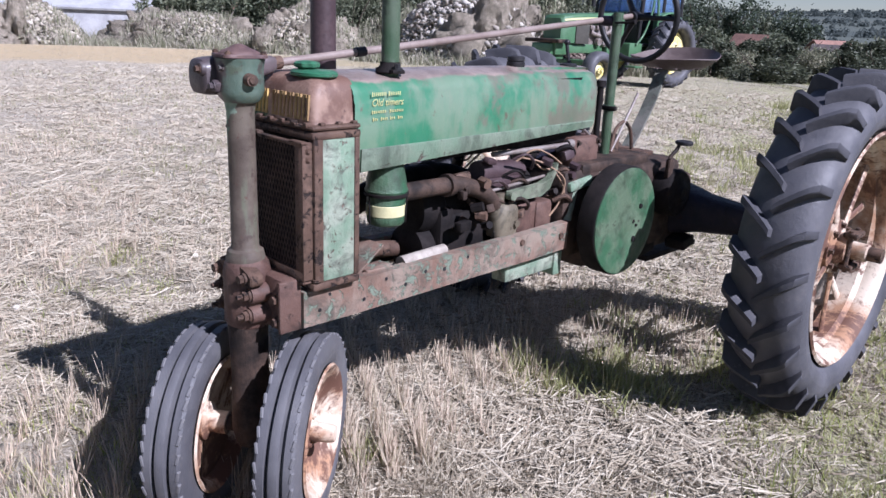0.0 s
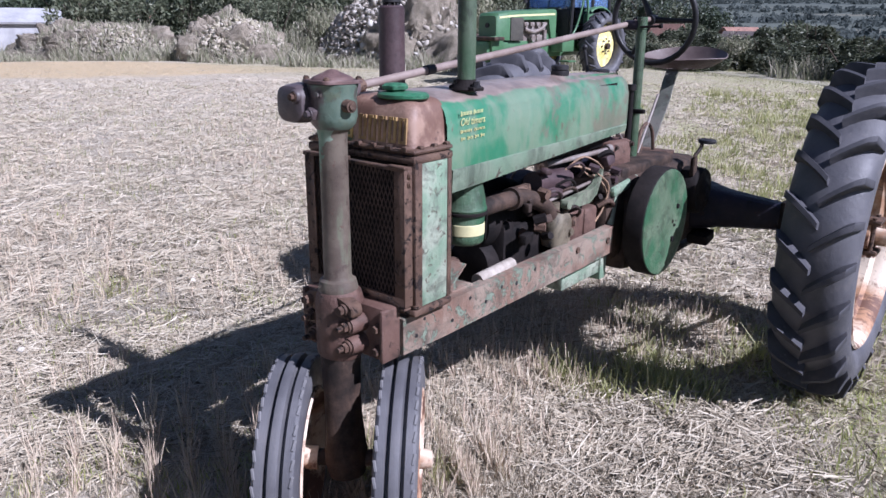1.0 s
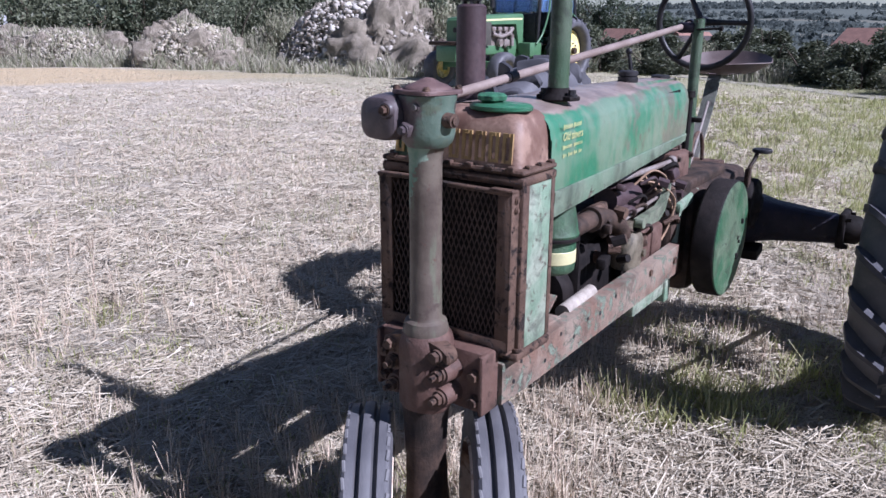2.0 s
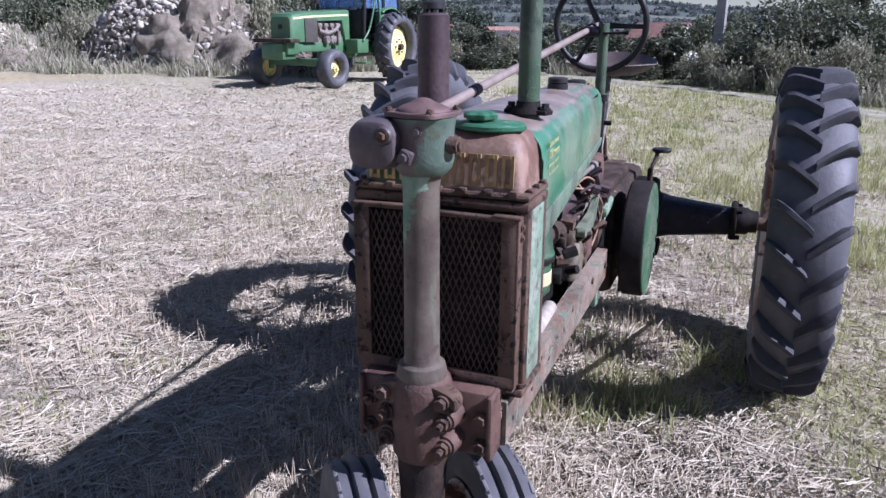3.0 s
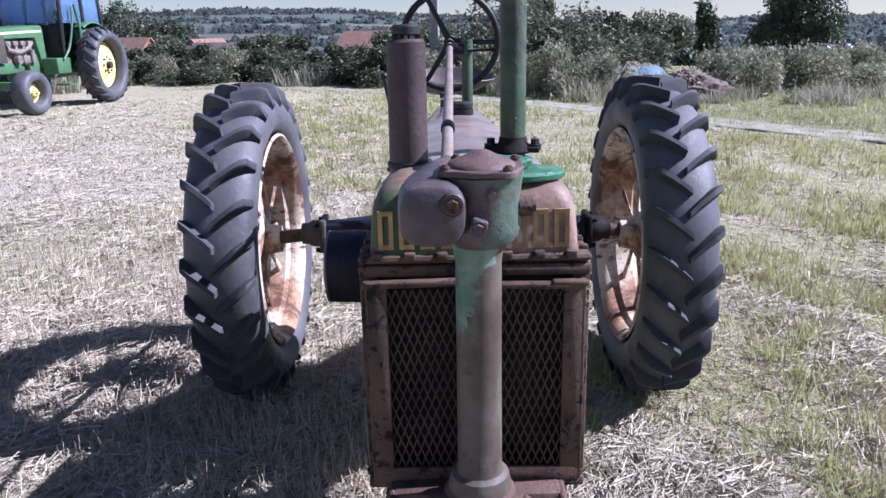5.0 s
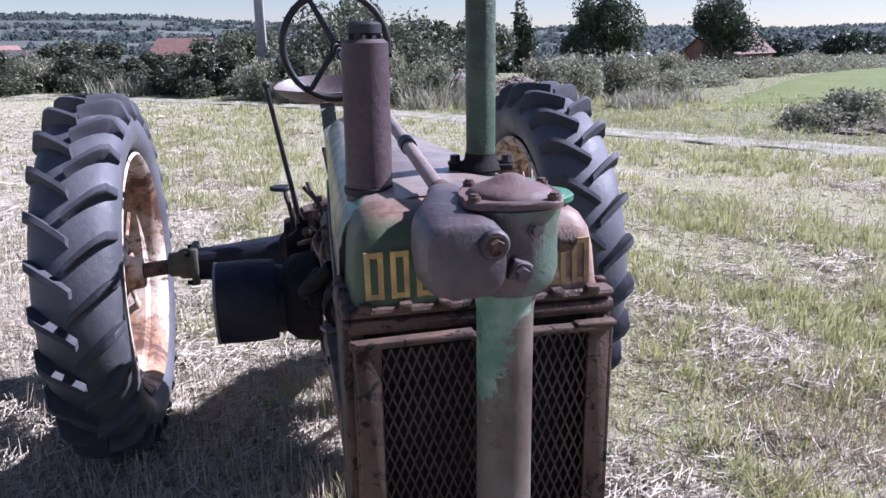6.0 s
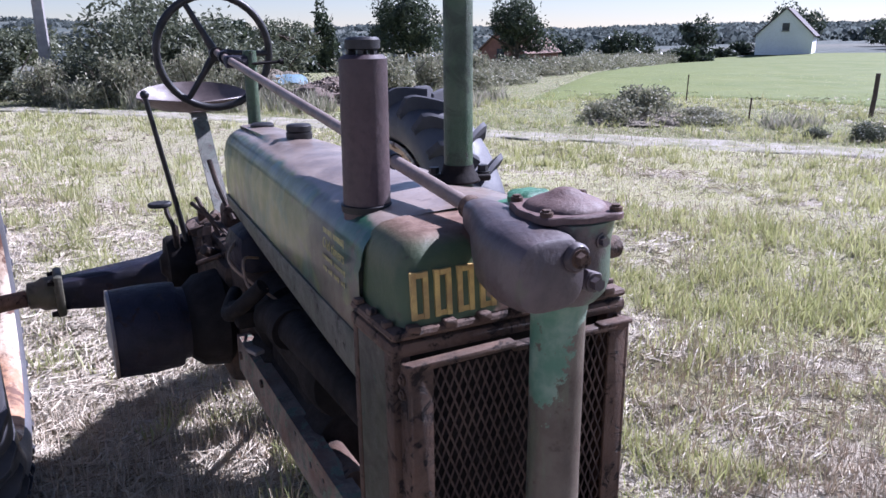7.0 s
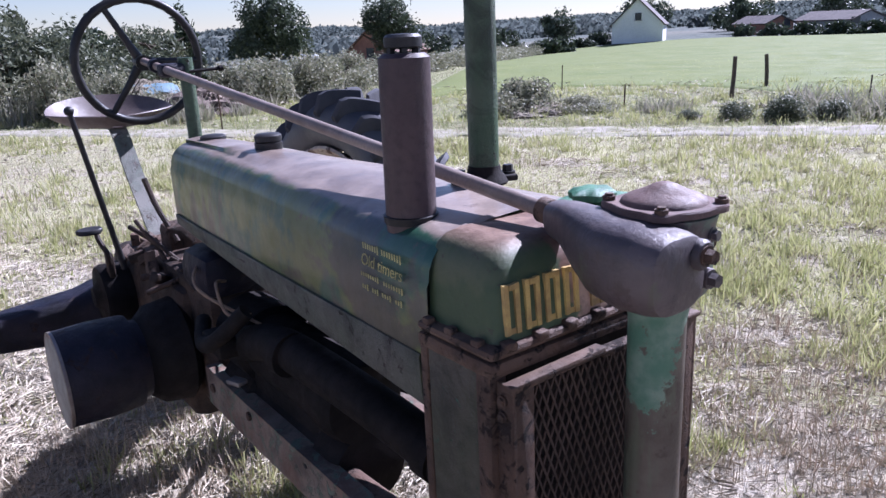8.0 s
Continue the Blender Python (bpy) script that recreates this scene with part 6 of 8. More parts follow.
def controls():
    a, b = Vector((-0.0445, 0.150, 1.352)), Vector((-0.031, 1.97, 1.541))
    bm = bmesh.new()
    add_cyl(bm, a, b, 0.0115, seg=18)
    shaft = part("steering_shaft", bm, M["shaft"], tractor, "long thin worn steering shaft")
    for t, r, l, mt in ((0.182, 0.0145, 0.035, "black"), (0.93, 0.020, 0.022, "blue_iron"), (0.02, 0.018, 0.03, "rust")):
        p = a.lerp(b, t)
        d = (b - a).normalized()
        bm = bmesh.new()
        add_cyl(bm, p - d * l / 2, p + d * l / 2, r, seg=20)
        part("collar", bm, M[mt], shaft)
    # post that carries the shaft
    bm = bmesh.new()
    add_cyl(bm, (0.030, 1.758, 0.93), (0.030, 1.758, 1.545), 0.0205, seg=24)
    add_cyl(bm, (0.030, 1.758, 1.500), (0.030, 1.758, 1.548), 0.0225, 0.021, seg=24)
    add_cyl(bm, (0.030, 1.758, 1.16), (0.030, 1.758, 1.18), 0.027, seg=24)
    post = part("steering_post", bm, M["pipe"], tractor, "upright olive-green pipe post")
    bm = bmesh.new()
    add_box(bm, (-0.012, 1.76, 1.515), (0.075, 0.05, 0.04), 0.012)
    part("bearing", bm, M["blue_iron"], post)
    bm = bmesh.new()
    add_tube(bm, [(0.03, 1.74, 1.508), (0.12, 1.73, 1.512)], 0.005)
    add_cyl(bm, (0.118, 1.73, 1.512), (0.130, 1.73, 1.513), 0.009, seg=12)
    part("throttle_lever", bm, M["dark_iron"], post)
    bm = bmesh.new()
    add_box(bm, (0.055, 1.72, 1.17), (0.07, 0.02, 0.018), 0.004)
    part("clamp", bm, M["dark_iron"], post)
    bm = bmesh.new()
    add_cyl(bm, (0.062, 1.635, 1.05), (0.062, 1.635, 1.262), 0.0125, seg=16)
    add_cyl(bm, (0.062, 1.635, 1.262), (0.062, 1.635, 1.285), 0.021, 0.019, seg=16)
    part("oil_filler", bm, M["dark_iron"], tractor)
    # wheel
    c = Vector((-0.030, 2.005, 1.540))
    d = (b - a).normalized()
    turn = d.to_track_quat("Z", "Y").to_matrix()
    bm = bmesh.new()
    rings = []
    for i in range(60):
        t = 2 * math.pi * i / 60
        rad = turn @ Vector((math.cos(t), math.sin(t), 0))
        bump = 0.0125 + 0.0012 * (i % 2)
        rings.append([c + rad * 0.188 + bump * (math.cos(s) * rad + math.sin(s) * d) for s in [2 * math.pi * k / 10 for k in range(10)]])
    add_loft(bm, rings + [rings[0]], caps=False)
    bmesh.ops.remove_doubles(bm, verts=bm.verts, dist=1e-5)
    wheel = part("steering_wheel", bm, M["black"], tractor, "dark three-spoke steering wheel with ribbed rim")
    hub = c - d * 0.02
    for ang in (118, 238, 358):
        bm = bmesh.new()
        rad = Vector((math.cos(radians(ang)), 0, math.sin(radians(ang))))
        rad = (rad - d * rad.dot(d)).normalized()
        add_tube(bm, [hub, hub + rad * 0.08 + d * 0.006, c + rad * 0.186], [0.016, 0.0105, 0.0095], 10)
        part("spoke", bm, M["black"], wheel)
    bm = bmesh.new()
    add_cyl(bm, hub - d * 0.03, hub + d * 0.025, 0.024, 0.020, seg=20)
    part("hub", bm, M["black"], wheel)
    # seat and its spring bar
    bm = bmesh.new()
    nx, ny = 34, 26
    grid = {}
    for i in range(nx + 1):
        for j in range(ny + 1):
            u, v = 2 * i / nx - 1, 2 * j / ny - 1
            k = math.sqrt(max(1 - 0.5 * v * v, 0)), math.sqrt(max(1 - 0.5 * u * u, 0))
            x, y = u * k[0], v * k[1]
            edge = max(0.0, math.hypot(x, y) - 0.55) / 0.45
            z = 0.050 * edge ** 1.5 * (1.0 + 0.9 * max(0.0, y)) - 0.010 * (1 - abs(x)) * (y < 0) * abs(y)
            grid[i, j] = bm.verts.new((-0.045 + 0.215 * x, 2.40 + 0.185 * y, 1.317 + z))
    for i in range(nx):
        for j in range(ny):
            u, v = 2 * (i + 0.5) / nx - 1, 2 * (j + 0.5) / ny - 1
            ring = math.hypot(u, v)
            hole = 0.52 < ring < 0.72 and (int((math.atan2(v, u) + math.pi) / (2 * math.pi) * 18 + 0.2) % 2 == 0)
            if not hole:
                bm.faces.new((grid[i, j], grid[i + 1, j], grid[i + 1, j + 1], grid[i, j + 1]))
    bmesh.ops.recalc_face_normals(bm, faces=bm.faces)
    bmesh.ops.solidify(bm, geom=bm.faces[:], thickness=0.004)
    seat = part("seat", bm, M["seat"], tractor, "bare steel pan seat with drain holes", 60)
    bm = bmesh.new()
    prof = curve_points([(-0.050, 2.44, 1.307), (-0.050, 2.36, 1.310), (-0.050, 2.305, 1.294), (-0.045, 2.21, 1.15), (-0.040, 2.07, 0.98), (-0.036, 1.98, 0.90)], 5)
    rows = []
    for i, p in enumerate(prof):
        t = (prof[min(i + 1, len(prof) - 1)] - prof[max(i - 1, 0)]).normalized()
        nrm = Vector((1, 0, 0)).cross(t).normalized() * 0.005
        w = Vector((0.029, 0, 0))
        rows.append([p - w - nrm, p + w - nrm, p + w + nrm, p - w + nrm])
    add_loft(bm, rows)
    part("seat_bar", bm, M["bar"], tractor, "flat grey-green seat spring bar")
    bm = bmesh.new()
    add_box(bm, (-0.03, 1.84, 0.99), (0.11, 0.10, 0.12), 0.02)
    add_tube(bm, curve_points([(0.03, 1.98, 0.96), (0.03, 1.95, 1.06), (0.03, 1.89, 1.10), (0.03, 1.83, 1.07), (0.03, 1.80, 0.98)]), 0.008)
    add_box(bm, (0.0, 1.98, 0.965), (0.22, 0.10, 0.02), 0.004)
    part("seat_bracket", bm, M["rust"], tractor)
    # levers
    bm = bmesh.new()
    add_tube(bm, [(-0.200, 1.90, 0.92), (-0.222, 1.89, 1.05), (-0.285, 1.86, 1.412)], [0.011, 0.009, 0.008], 10)
    bmesh.ops.create_uvsphere(bm, u_segments=14, v_segments=10, radius=0.014, matrix=Matrix.Translation((-0.2855, 1.862, 1.418)))
    part("clutch_lever", bm, M["black"], tractor, "long dark hand clutch lever with ball end")
    for pts, r in (([(-0.09, 1.66, 0.96), (-0.15, 1.75, 1.04), (-0.17, 1.80, 1.085)], 0.007), ([(-0.12, 1.70, 0.94), (-0.14, 1.74, 1.02), (-0.18, 1.84, 1.06)], 0.008), ([(-0.06, 1.78, 1.0), (-0.085, 1.86, 1.10), (-0.10, 1.90, 1.19)], 0.009)):
        bm = bmesh.new()
        add_tube(bm, curve_points(pts), r, 8)
        part("lever", bm, M["grime"], tractor)
    for i in range(16):
        bm = bmesh.new()
        y = 1.56 + 0.033 * i
        add_box(bm, (-0.12 + 0.05 * math.sin(i * 2.3), y, 0.955 + 0.012 * math.cos(i * 1.7)), (0.03 + 0.02 * (i % 3), 0.028, 0.03 + 0.012 * (i % 2)), 0.005, (9 * (i % 5), 13 * (i % 3), 17 * i))
        part("linkage_block", bm, M["rust" if i % 2 else "grime"], tractor)
    bm = bmesh.new()
    add_tube(bm, [(-0.20, 1.72, 0.93), (-0.05, 1.66, 0.95)], 0.010)
    add_tube(bm, [(-0.22, 1.60, 0.92), (-0.08, 1.54, 0.97)], 0.008)
    part("gearshift_gate", bm, M["rust"], tractor)
    bm = bmesh.new()
    add_tube(bm, [(0.075, 1.52, 1.10), (0.012, 1.76, 1.0)], 0.006)
    add_tube(bm, [(0.035, 1.80, 0.98), (0.03, 1.98, 1.22)], 0.006)
    part("link_rod", bm, M["worn_steel"], tractor)


tractor_column()
radiator()
hood()
decal(1)
decal(-1)
frame_rails()
engine()
controls()
# the front pair stands turned towards the tractor's left
front_wheel(0.158, 0.0, 0.305, 1.5, 1)
front_wheel(-0.150, 0.0, 0.305, 1.5, -1)
rear_wheel(0.836, 2.225, 0.676, 1, 0)
rear_wheel(-0.928, 2.245, 0.676, -1, 9)

# ---- green, heaps and buildings ----


def leaf_cloud(name, seed, n, size, leaf, material, lobes=9, spiky=0.0, fill=0.5):
    """A crown of many small leaves gathered in uneven lobes; size: half-widths and height, standing on z = 0."""
    g = np.random.default_rng(seed)
    rx, ry, h = size
    cen = g.normal(0, 1, (lobes, 3))
    cen /= np.linalg.norm(cen, axis=1)[:, None]
    cen *= (0.78 * g.random(lobes) ** 0.5)[:, None]
    cen[:, 2] = 0.12 + 0.66 * g.random(lobes) - 0.18 * (cen[:, 0] ** 2 + cen[:, 1] ** 2)
    rad = 0.16 + 0.26 * g.random(lobes)
    which = g.integers(0, lobes, n)
    d = g.normal(0, 1, (n, 3))
    d /= np.linalg.norm(d, axis=1)[:, None]
    rr = rad[which] * (fill + (1 - fill) * g.random(n) ** 0.4) * (1 + 0.25 * g.normal(0, 1, n) ** 2 * 0.3)
    p = cen[which] + d * rr[:, None]
    p[:, 2] += spiky * g.random(n) ** 3
    p = p * np.array([rx * 1.15, ry * 1.15, h])
    p[:, 2] = np.abs(p[:, 2])
    a = g.normal(0, 1, (n, 3))
    a[:, 2] += spiky * 2.5
    a /= np.linalg.norm(a, axis=1)[:, None]
    b = np.cross(a, g.normal(0, 1, (n, 3)))
    b /= np.linalg.norm(b, axis=1)[:, None]
    s = leaf * (0.6 + 0.8 * g.random(n))[:, None]
    v = np.stack([p - a * s, p + b * s * 0.42, p + a * s, p - b * s * 0.42], 1).reshape(-1, 3)
    f = (np.arange(n) * 4)[:, None] + np.array([0, 1, 2, 3])
    return soup(name, v, f, material)


def blade_clump(name, seed, n, size, material):
    """A tuft of tall thin blades and seed stalks that lean outwards."""
    g = np.random.default_rng(seed)
    rx, ry, h = size
    a, r = g.random(n) * 2 * math.pi, g.random(n) ** 0.6
    foot = np.stack([rx * r * np.cos(a), ry * r * np.sin(a), np.full(n, -0.03)], 1)
    r = r * (0.75 + 0.5 * g.random(n))
    patchy = 0.55 + 0.45 * np.sin(3 * a + seed) * np.cos(5 * r + seed)
    tall = h * (0.15 + 0.85 * g.random(n) ** 1.6) * np.clip(patchy + 0.25, 0.2, 1.1)
    lean = np.stack([g.normal(0, 0.28, n) * tall, g.normal(0, 0.28, n) * tall, tall], 1)
    w = (0.010 + 0.012 * g.random(n))[:, None]
    t = g.random(n) * math.pi
    side = np.stack([np.cos(t), np.sin(t), np.zeros(n)], 1) * w
    mid, tip = foot + lean * np.array([0.35, 0.35, 0.55]), foot + lean
    v = np.stack([foot - side, foot + side, mid + side * 0.8, tip, tip, mid - side * 0.8], 1)
    v[:, 4] += side * 0.25
    f = (np.arange(n) * 6)[:, None]
    faces = np.concatenate([f + np.array([0, 1, 2, 5]), f + np.array([5, 2, 4, 3])])
    return soup(name, v.reshape(-1, 3), faces, material)


def twigs(name, seed, size, count, r0, material):
    g = random.Random(seed)
    bm = bmesh.new()
    rx, ry, h = size
    for i in range(count):
        a = g.random() * 6.28
        q = 0.2 + 0.6 * g.random()
        foot = Vector((0.15 * rx * math.cos(a), 0.15 * ry * math.sin(a), -0.05))
        tip = Vector((rx * q * math.cos(a), ry * q * math.sin(a), h * (0.55 + 0.4 * g.random())))
        mid = foot.lerp(tip, 0.5) + Vector((g.uniform(-0.1, 0.1) * rx, g.uniform(-0.1, 0.1) * ry, 0.08 * h))
        add_tube(bm, curve_points([foot, mid, tip], 3), [r0 * (1 - 0.13 * k) for k in range(7)], 5)
    return finish(bm, name, material)


def bush_kind(name, label, seed, n, size, leaf, material, spiky=0.0, lobes=9, category="bush", group="hedge bushes"):
    ob = thing(name, label, category, group=group)
    c = new("crown", leaf_cloud("crown", seed, n, size, leaf, material, lobes, spiky))
    c.parent = ob
    s = new("stem", twigs("stem", seed, size, 9, 0.02 * size[2], M["bark"]))
    s.parent = ob
    return ob


def put(ob, places):
    """The first place takes the thing itself, the others copies: (x, y, turn, scale, height scale)."""
    for i, (x, y, turn, s, hs) in enumerate(places):
        m = pose(x, y, land(x, y) - 0.03, 0, 0, turn) @ Matrix.Diagonal((s, s, hs, 1))
        if i == 0:
            first = m
        else:
            copy_thing(ob, m)
    ob.matrix_world = first


def tree(name, label, seed, trunk_h, crown, leaf, n, x, y, material, trunk_r=0.16, lobes=14):
    ob = thing(name, label, "tree", pose(x, y, land(x, y) - 0.1, 0, 0, seed * 37 % 360))
    g = random.Random(seed)
    bm = bmesh.new()
    top = trunk_h + crown[2] * 0.6
    add_tube(bm, curve_points([(0, 0, 0), (0.06, 0.03, trunk_h * 0.5), (-0.03, 0.05, trunk_h), (0.05, 0, top)], 4), [trunk_r * (1 - 0.065 * k) for k in range(13)], 9)
    for i in range(9):
        a = i * 2.4 + g.random()
        z = trunk_h * 0.8 + (top - trunk_h * 0.8) * i / 9
        tip = Vector((crown[0] * 0.75 * math.cos(a), crown[1] * 0.75 * math.sin(a), z + crown[2] * 0.28))
        add_tube(bm, curve_points([(0, 0, z), tip * 0.5 + Vector((0, 0, z * 0.5 - crown[2] * 0.02)), tip], 3), [trunk_r * 0.42 * (1 - 0.13 * k) for k in range(7)], 6)
    part("trunk", bm, M["bark"], ob)
    c = new("crown", leaf_cloud("crown", seed, n, crown, leaf, material, lobes))
    c.parent = ob
    c.location = (0, 0, trunk_h)
    return ob


def vegetation():
    # the dark hedge behind the track
    a = bush_kind("hedge_bush", "dense dark green hedge bush beside the track", 11, 6200, (1.35, 1.2, 2.0), 0.066, M["leaf_hedge"])
    put(a, [(-10.6, 25.2, 30, 1.1, 0.50), (-8.6, 25.0, 210, 1.1, 0.52), (-9.6, 28.2, 0, 1.2, 0.75), (-6.6, 26.6, 70, 1.1, 0.66), (-4.9, 25.0, 140, 1.15, 0.62), (-3.2, 23.6, 200, 1.15, 0.66), (-1.7, 22.2, 20, 1.1, 0.70), (-12.5, 29.6, 100, 1.3, 0.7), (-15.5, 30.2, 240, 1.4, 0.9), (-19.0, 31.0, 300, 1.5, 1.1)] + [(36 * math.sin(radians(a)), 36 * math.cos(radians(a)), 53 * a, 1.5, h) for a, h in ((-29.5, 1.1), (-27.0, 1.0), (-24.8, 0.92), (-22.4, 0.70), (-20.4, 0.86), (-18.4, 0.72), (-16.2, 0.72), (-14, 0.95), (-11.5, 0.98), (-8.6, 0.74), (-5.8, 0.66))])
    b = bush_kind("hedge_bush", "leafy mid-green hedge bush in full sun", 23, 5200, (1.25, 1.15, 2.1), 0.064, M["leaf"], 0.12, 12)
    put(b, [(0.3, 20.9, 40, 1.0, 0.62), (1.9, 19.9, 110, 1.05, 1.05), (3.4, 20.4, 200, 1.15, 0.95), (1.4, 22.8, 300, 1.4, 1.15), (5.2, 20.9, 10, 1.1, 0.7), (3.6, 24.0, 150, 1.5, 0.95), (-21.5, 24.5, 45, 1.5, 1.6), (-24.6, 25.6, 145, 1.6, 1.6), (-17.4, 25.6, 245, 1.3, 1.5), (-30.5, 25.2, 15, 1.8, 1.5), (-35.5, 24.0, 95, 2.0, 1.6), (-27.5, 24.5, 185, 1.6, 1.5), (-27.4, 21.9, 60, 1.3, 1.5), (-29.2, 22.6, 130, 1.4, 1.4)] + [(-20.0 - 3.4 * k, 29.5 - 1.1 * k, 71 * k, 2.1, 1.9 + 0.3 * (k % 3)) for k in range(8)])
    c = bush_kind("scrub_bush", "pale dusty scrub with small grey-green leaves", 37, 4800, (1.2, 1.0, 1.15), 0.048, M["leaf_pale"], 0.25, 12, "bush", "scrub along the track")
    put(c, [(1.0, 18.9, 0, 0.9, 1.0), (2.4, 17.6, 80, 0.9, 1.1), (3.6, 17.0, 150, 0.8, 0.9), (7.2, 16.6, 210, 1.1, 0.95), (8.6, 17.6, 290, 1.0, 0.95), (6.4, 17.9, 30, 1.1, 0.9), (9.8, 18.9, 120, 1.0, 0.9), (-7.8, 26.3, 330, 0.9, 1.0), (-10.8, 26.9, 10, 1.0, 0.8), (11.2, 20.2, 60, 1.0, 0.9), (-0.6, 20.0, 99, 0.8, 0.9), (-16.2, 21.2, 60, 1.1, 1.2), (-18.6, 22.0, 10, 1.2, 1.3), (-22.3, 20.2, 70, 0.8, 1.5), (-20.4, 22.4, 150, 1.0, 2.6), (-17.0, 22.2, 220, 1.1, 2.3), (-23.6, 21.2, 20, 1.0, 1.9), (-15.2, 21.9, 300, 1.1, 2.0)])
    # the trimmed hedge that runs off along the meadow
    d = bush_kind("field_hedge_bush", "low clipped hedge bush along the meadow edge", 41, 3500, (1.5, 1.3, 1.1), 0.065, M["leaf_pale"], 0.25, 13, "bush", "meadow hedge")
    put(d, [(10.2 + 1.35 * k + 0.029 * k * k + 0.4 * math.sin(k * 1.9), 18.9 + 1.18 * k + 0.028 * k * k + 0.5 * math.sin(k * 2.3), 53 * k, 0.85 + 0.03 * k, 0.44 + 0.12 * math.sin(k * 2.7) + 0.020 * k) for k in range(25)])
    e = bush_kind("far_hedge_bush", "dark far hedge bush in front of the white house", 43, 1500, (3.0, 1.6, 2.0), 0.28, M["leaf_dark"], 0.0, 8, "bush", "far hedge")
    put(e, [(85 - 0.6 * k, 52.5 - 4.0 * k, 31 * k, 1.0, 0.85) for k in range(11)] + [(20 + 6.0 * k, 62 - 1.0 * k, 47 * k, 1.0, 0.9) for k in range(7)] + [(56 + 4.2 * k, 65 + 0.7 * k, 21 * k, 1.0, 0.7 + 0.3 * (k % 2)) for k in range(6)])
    # weeds on the verge
    w = thing("weed_clump", "tall dry grass and weeds on the verge", "weeds", group="verge weeds")
    new("tuft", blade_clump("tuft", 53, 950, (1.0, 0.8, 0.85), M["dry_weed"])).parent = w
    put(w, [(-4.6, 23.2, 0, 1.0, 0.9), (-11.6, 24.4, 40, 1.0, 1.2), (0.4, 19.2, 140, 0.9, 0.9), (1.8, 18.2, 190, 0.9, 1.0), (3.2, 16.4, 250, 0.8, 0.8), (4.3, 15.2, 300, 0.8, 0.7)])
    more = [(5.6, 16.8, 20, 1.0, 0.8), (7.6, 14.6, 75, 0.9, 0.6), (8.6, 15.6, 130, 1.0, 0.6), (12.4, 6.2, 200, 0.9, 0.55), (11.6, 5.0, 260, 1.0, 0.6), (13.2, 4.0, 310, 1.0, 0.6), (10.6, 8.0, 350, 0.6, 0.4), (-15.5, 20.2, 20, 1.2, 1.1), (-17.8, 20.6, 60, 1.2, 1.2), (-20.6, 20.8, 110, 1.3, 1.1), (-13.2, 20.4, 10, 1.0, 1.0), ]
    more += [(-38.0 - 1.5 * k, 15.6 - 0.55 * k + 0.5 * math.sin(2.1 * k), 61 * k, 1.4, 0.6 + 0.2 * (k % 3)) for k in range(10)]
    more += [(4.1, 17.3, 70, 0.7, 0.8), (4.9, 17.2, 170, 0.6, 0.7), (5.8, 15.3, 20, 0.6, 0.5), (6.2, 15.9, 90, 0.7, 0.6)]
    more += [(5.0, 17.4, 33, 0.8, 0.7), (4.0, 17.5, 120, 0.8, 0.7), (4.6, 15.3, 200, 0.6, 0.5)]
    more += [(-22.2, 18.8, 160, 1.3, 1.0), (-27.6, 18.2, 210, 1.4, 0.9), (-31.5, 17.6, 260, 1.4, 0.9), (-36, 16.6, 310, 1.5, 0.9), (-12.2, 22.0, 0, 1.0, 1.3)]
    more += [(-12.2 - 1.55 * k, 19.0 - 0.26 * k + 0.5 * math.sin(2.3 * k), 67 * k, 1.15, 0.5 + 0.2 * (k % 3)) for k in range(17)]
    more += [(-15.0 - 1.25 * k, 20.6 + 0.9 * math.sin(1.7 * k) + 0.04 * k, 47 * k, 1.0, 1.2 + 0.5 * math.sin(2.9 * k)) for k in range(11)]
    more += [(-28.0 - 2.1 * k, 16.6 - 0.1 * k + 0.8 * math.sin(2.6 * k), 83 * k, 1.3, 1.0 + 0.3 * math.sin(1.3 * k)) for k in range(9)]
    for x, y, turn, s, hs in more:
        copy_thing(w, pose(x, y, land(x, y) - 0.03, 0, 0, turn) @ Matrix.Diagonal((s / 1.0, s / 1.0, hs / 0.9, 1)))
    low = bush_kind("verge_bush", "low dark weedy bush beside a fence post", 77, 6000, (0.55, 0.5, 0.62), 0.022, M["leaf"], 0.3, 10, "bush", "bushes at the fence")
    put(low, [(10.2, 6.2, 0, 0.9, 0.5), (10.5, 5.7, 80, 1.0, 0.65), (10.9, 5.2, 160, 0.9, 0.5), (11.6, 4.5, 220, 0.9, 0.42), (9.8, 6.8, 300, 0.6, 0.3)])
    # single trees
    tree("broadleaf_tree", "large dark dense broadleaf tree beyond the hedge", 3, 1.6, (3.2, 3.0, 5.2), 0.16, 11000, 25.5, 56.0, M["leaf_dark"], 0.35, 18)
    tree("small_tree", "small dark hawthorn-like tree standing in the hedge", 5, 0.95, (1.45, 1.35, 2.0), 0.07, 9000, 16.0, 25.0, M["leaf_dark"], 0.20, 13)
    tree("round_tree", "round dark tree at the meadow hedge", 8, 0.9, (3.0, 2.9, 3.0), 0.18, 7000, 52.0, 60.5, M["leaf_dark"], 0.25, 12)
    tree("poplar_tree", "tall loose tree at the edge of the lane", 9, 0.9, (1.3, 1.3, 2.4), 0.075, 7500, 3.0, 28.5, M["leaf"], 0.16, 13)
    tree("bushy_tree", "bushy tree above the hedge", 13, 0.7, (2.0, 1.9, 1.7), 0.10, 6500, 9.5, 33.0, M["leaf"], 0.2, 13)
    tree("dark_tree", "dark tree behind the rubble", 15, 1.2, (2.4, 2.2, 3.8), 0.12, 6500, -21.0, 27.5, M["leaf_dark"], 0.2, 13)
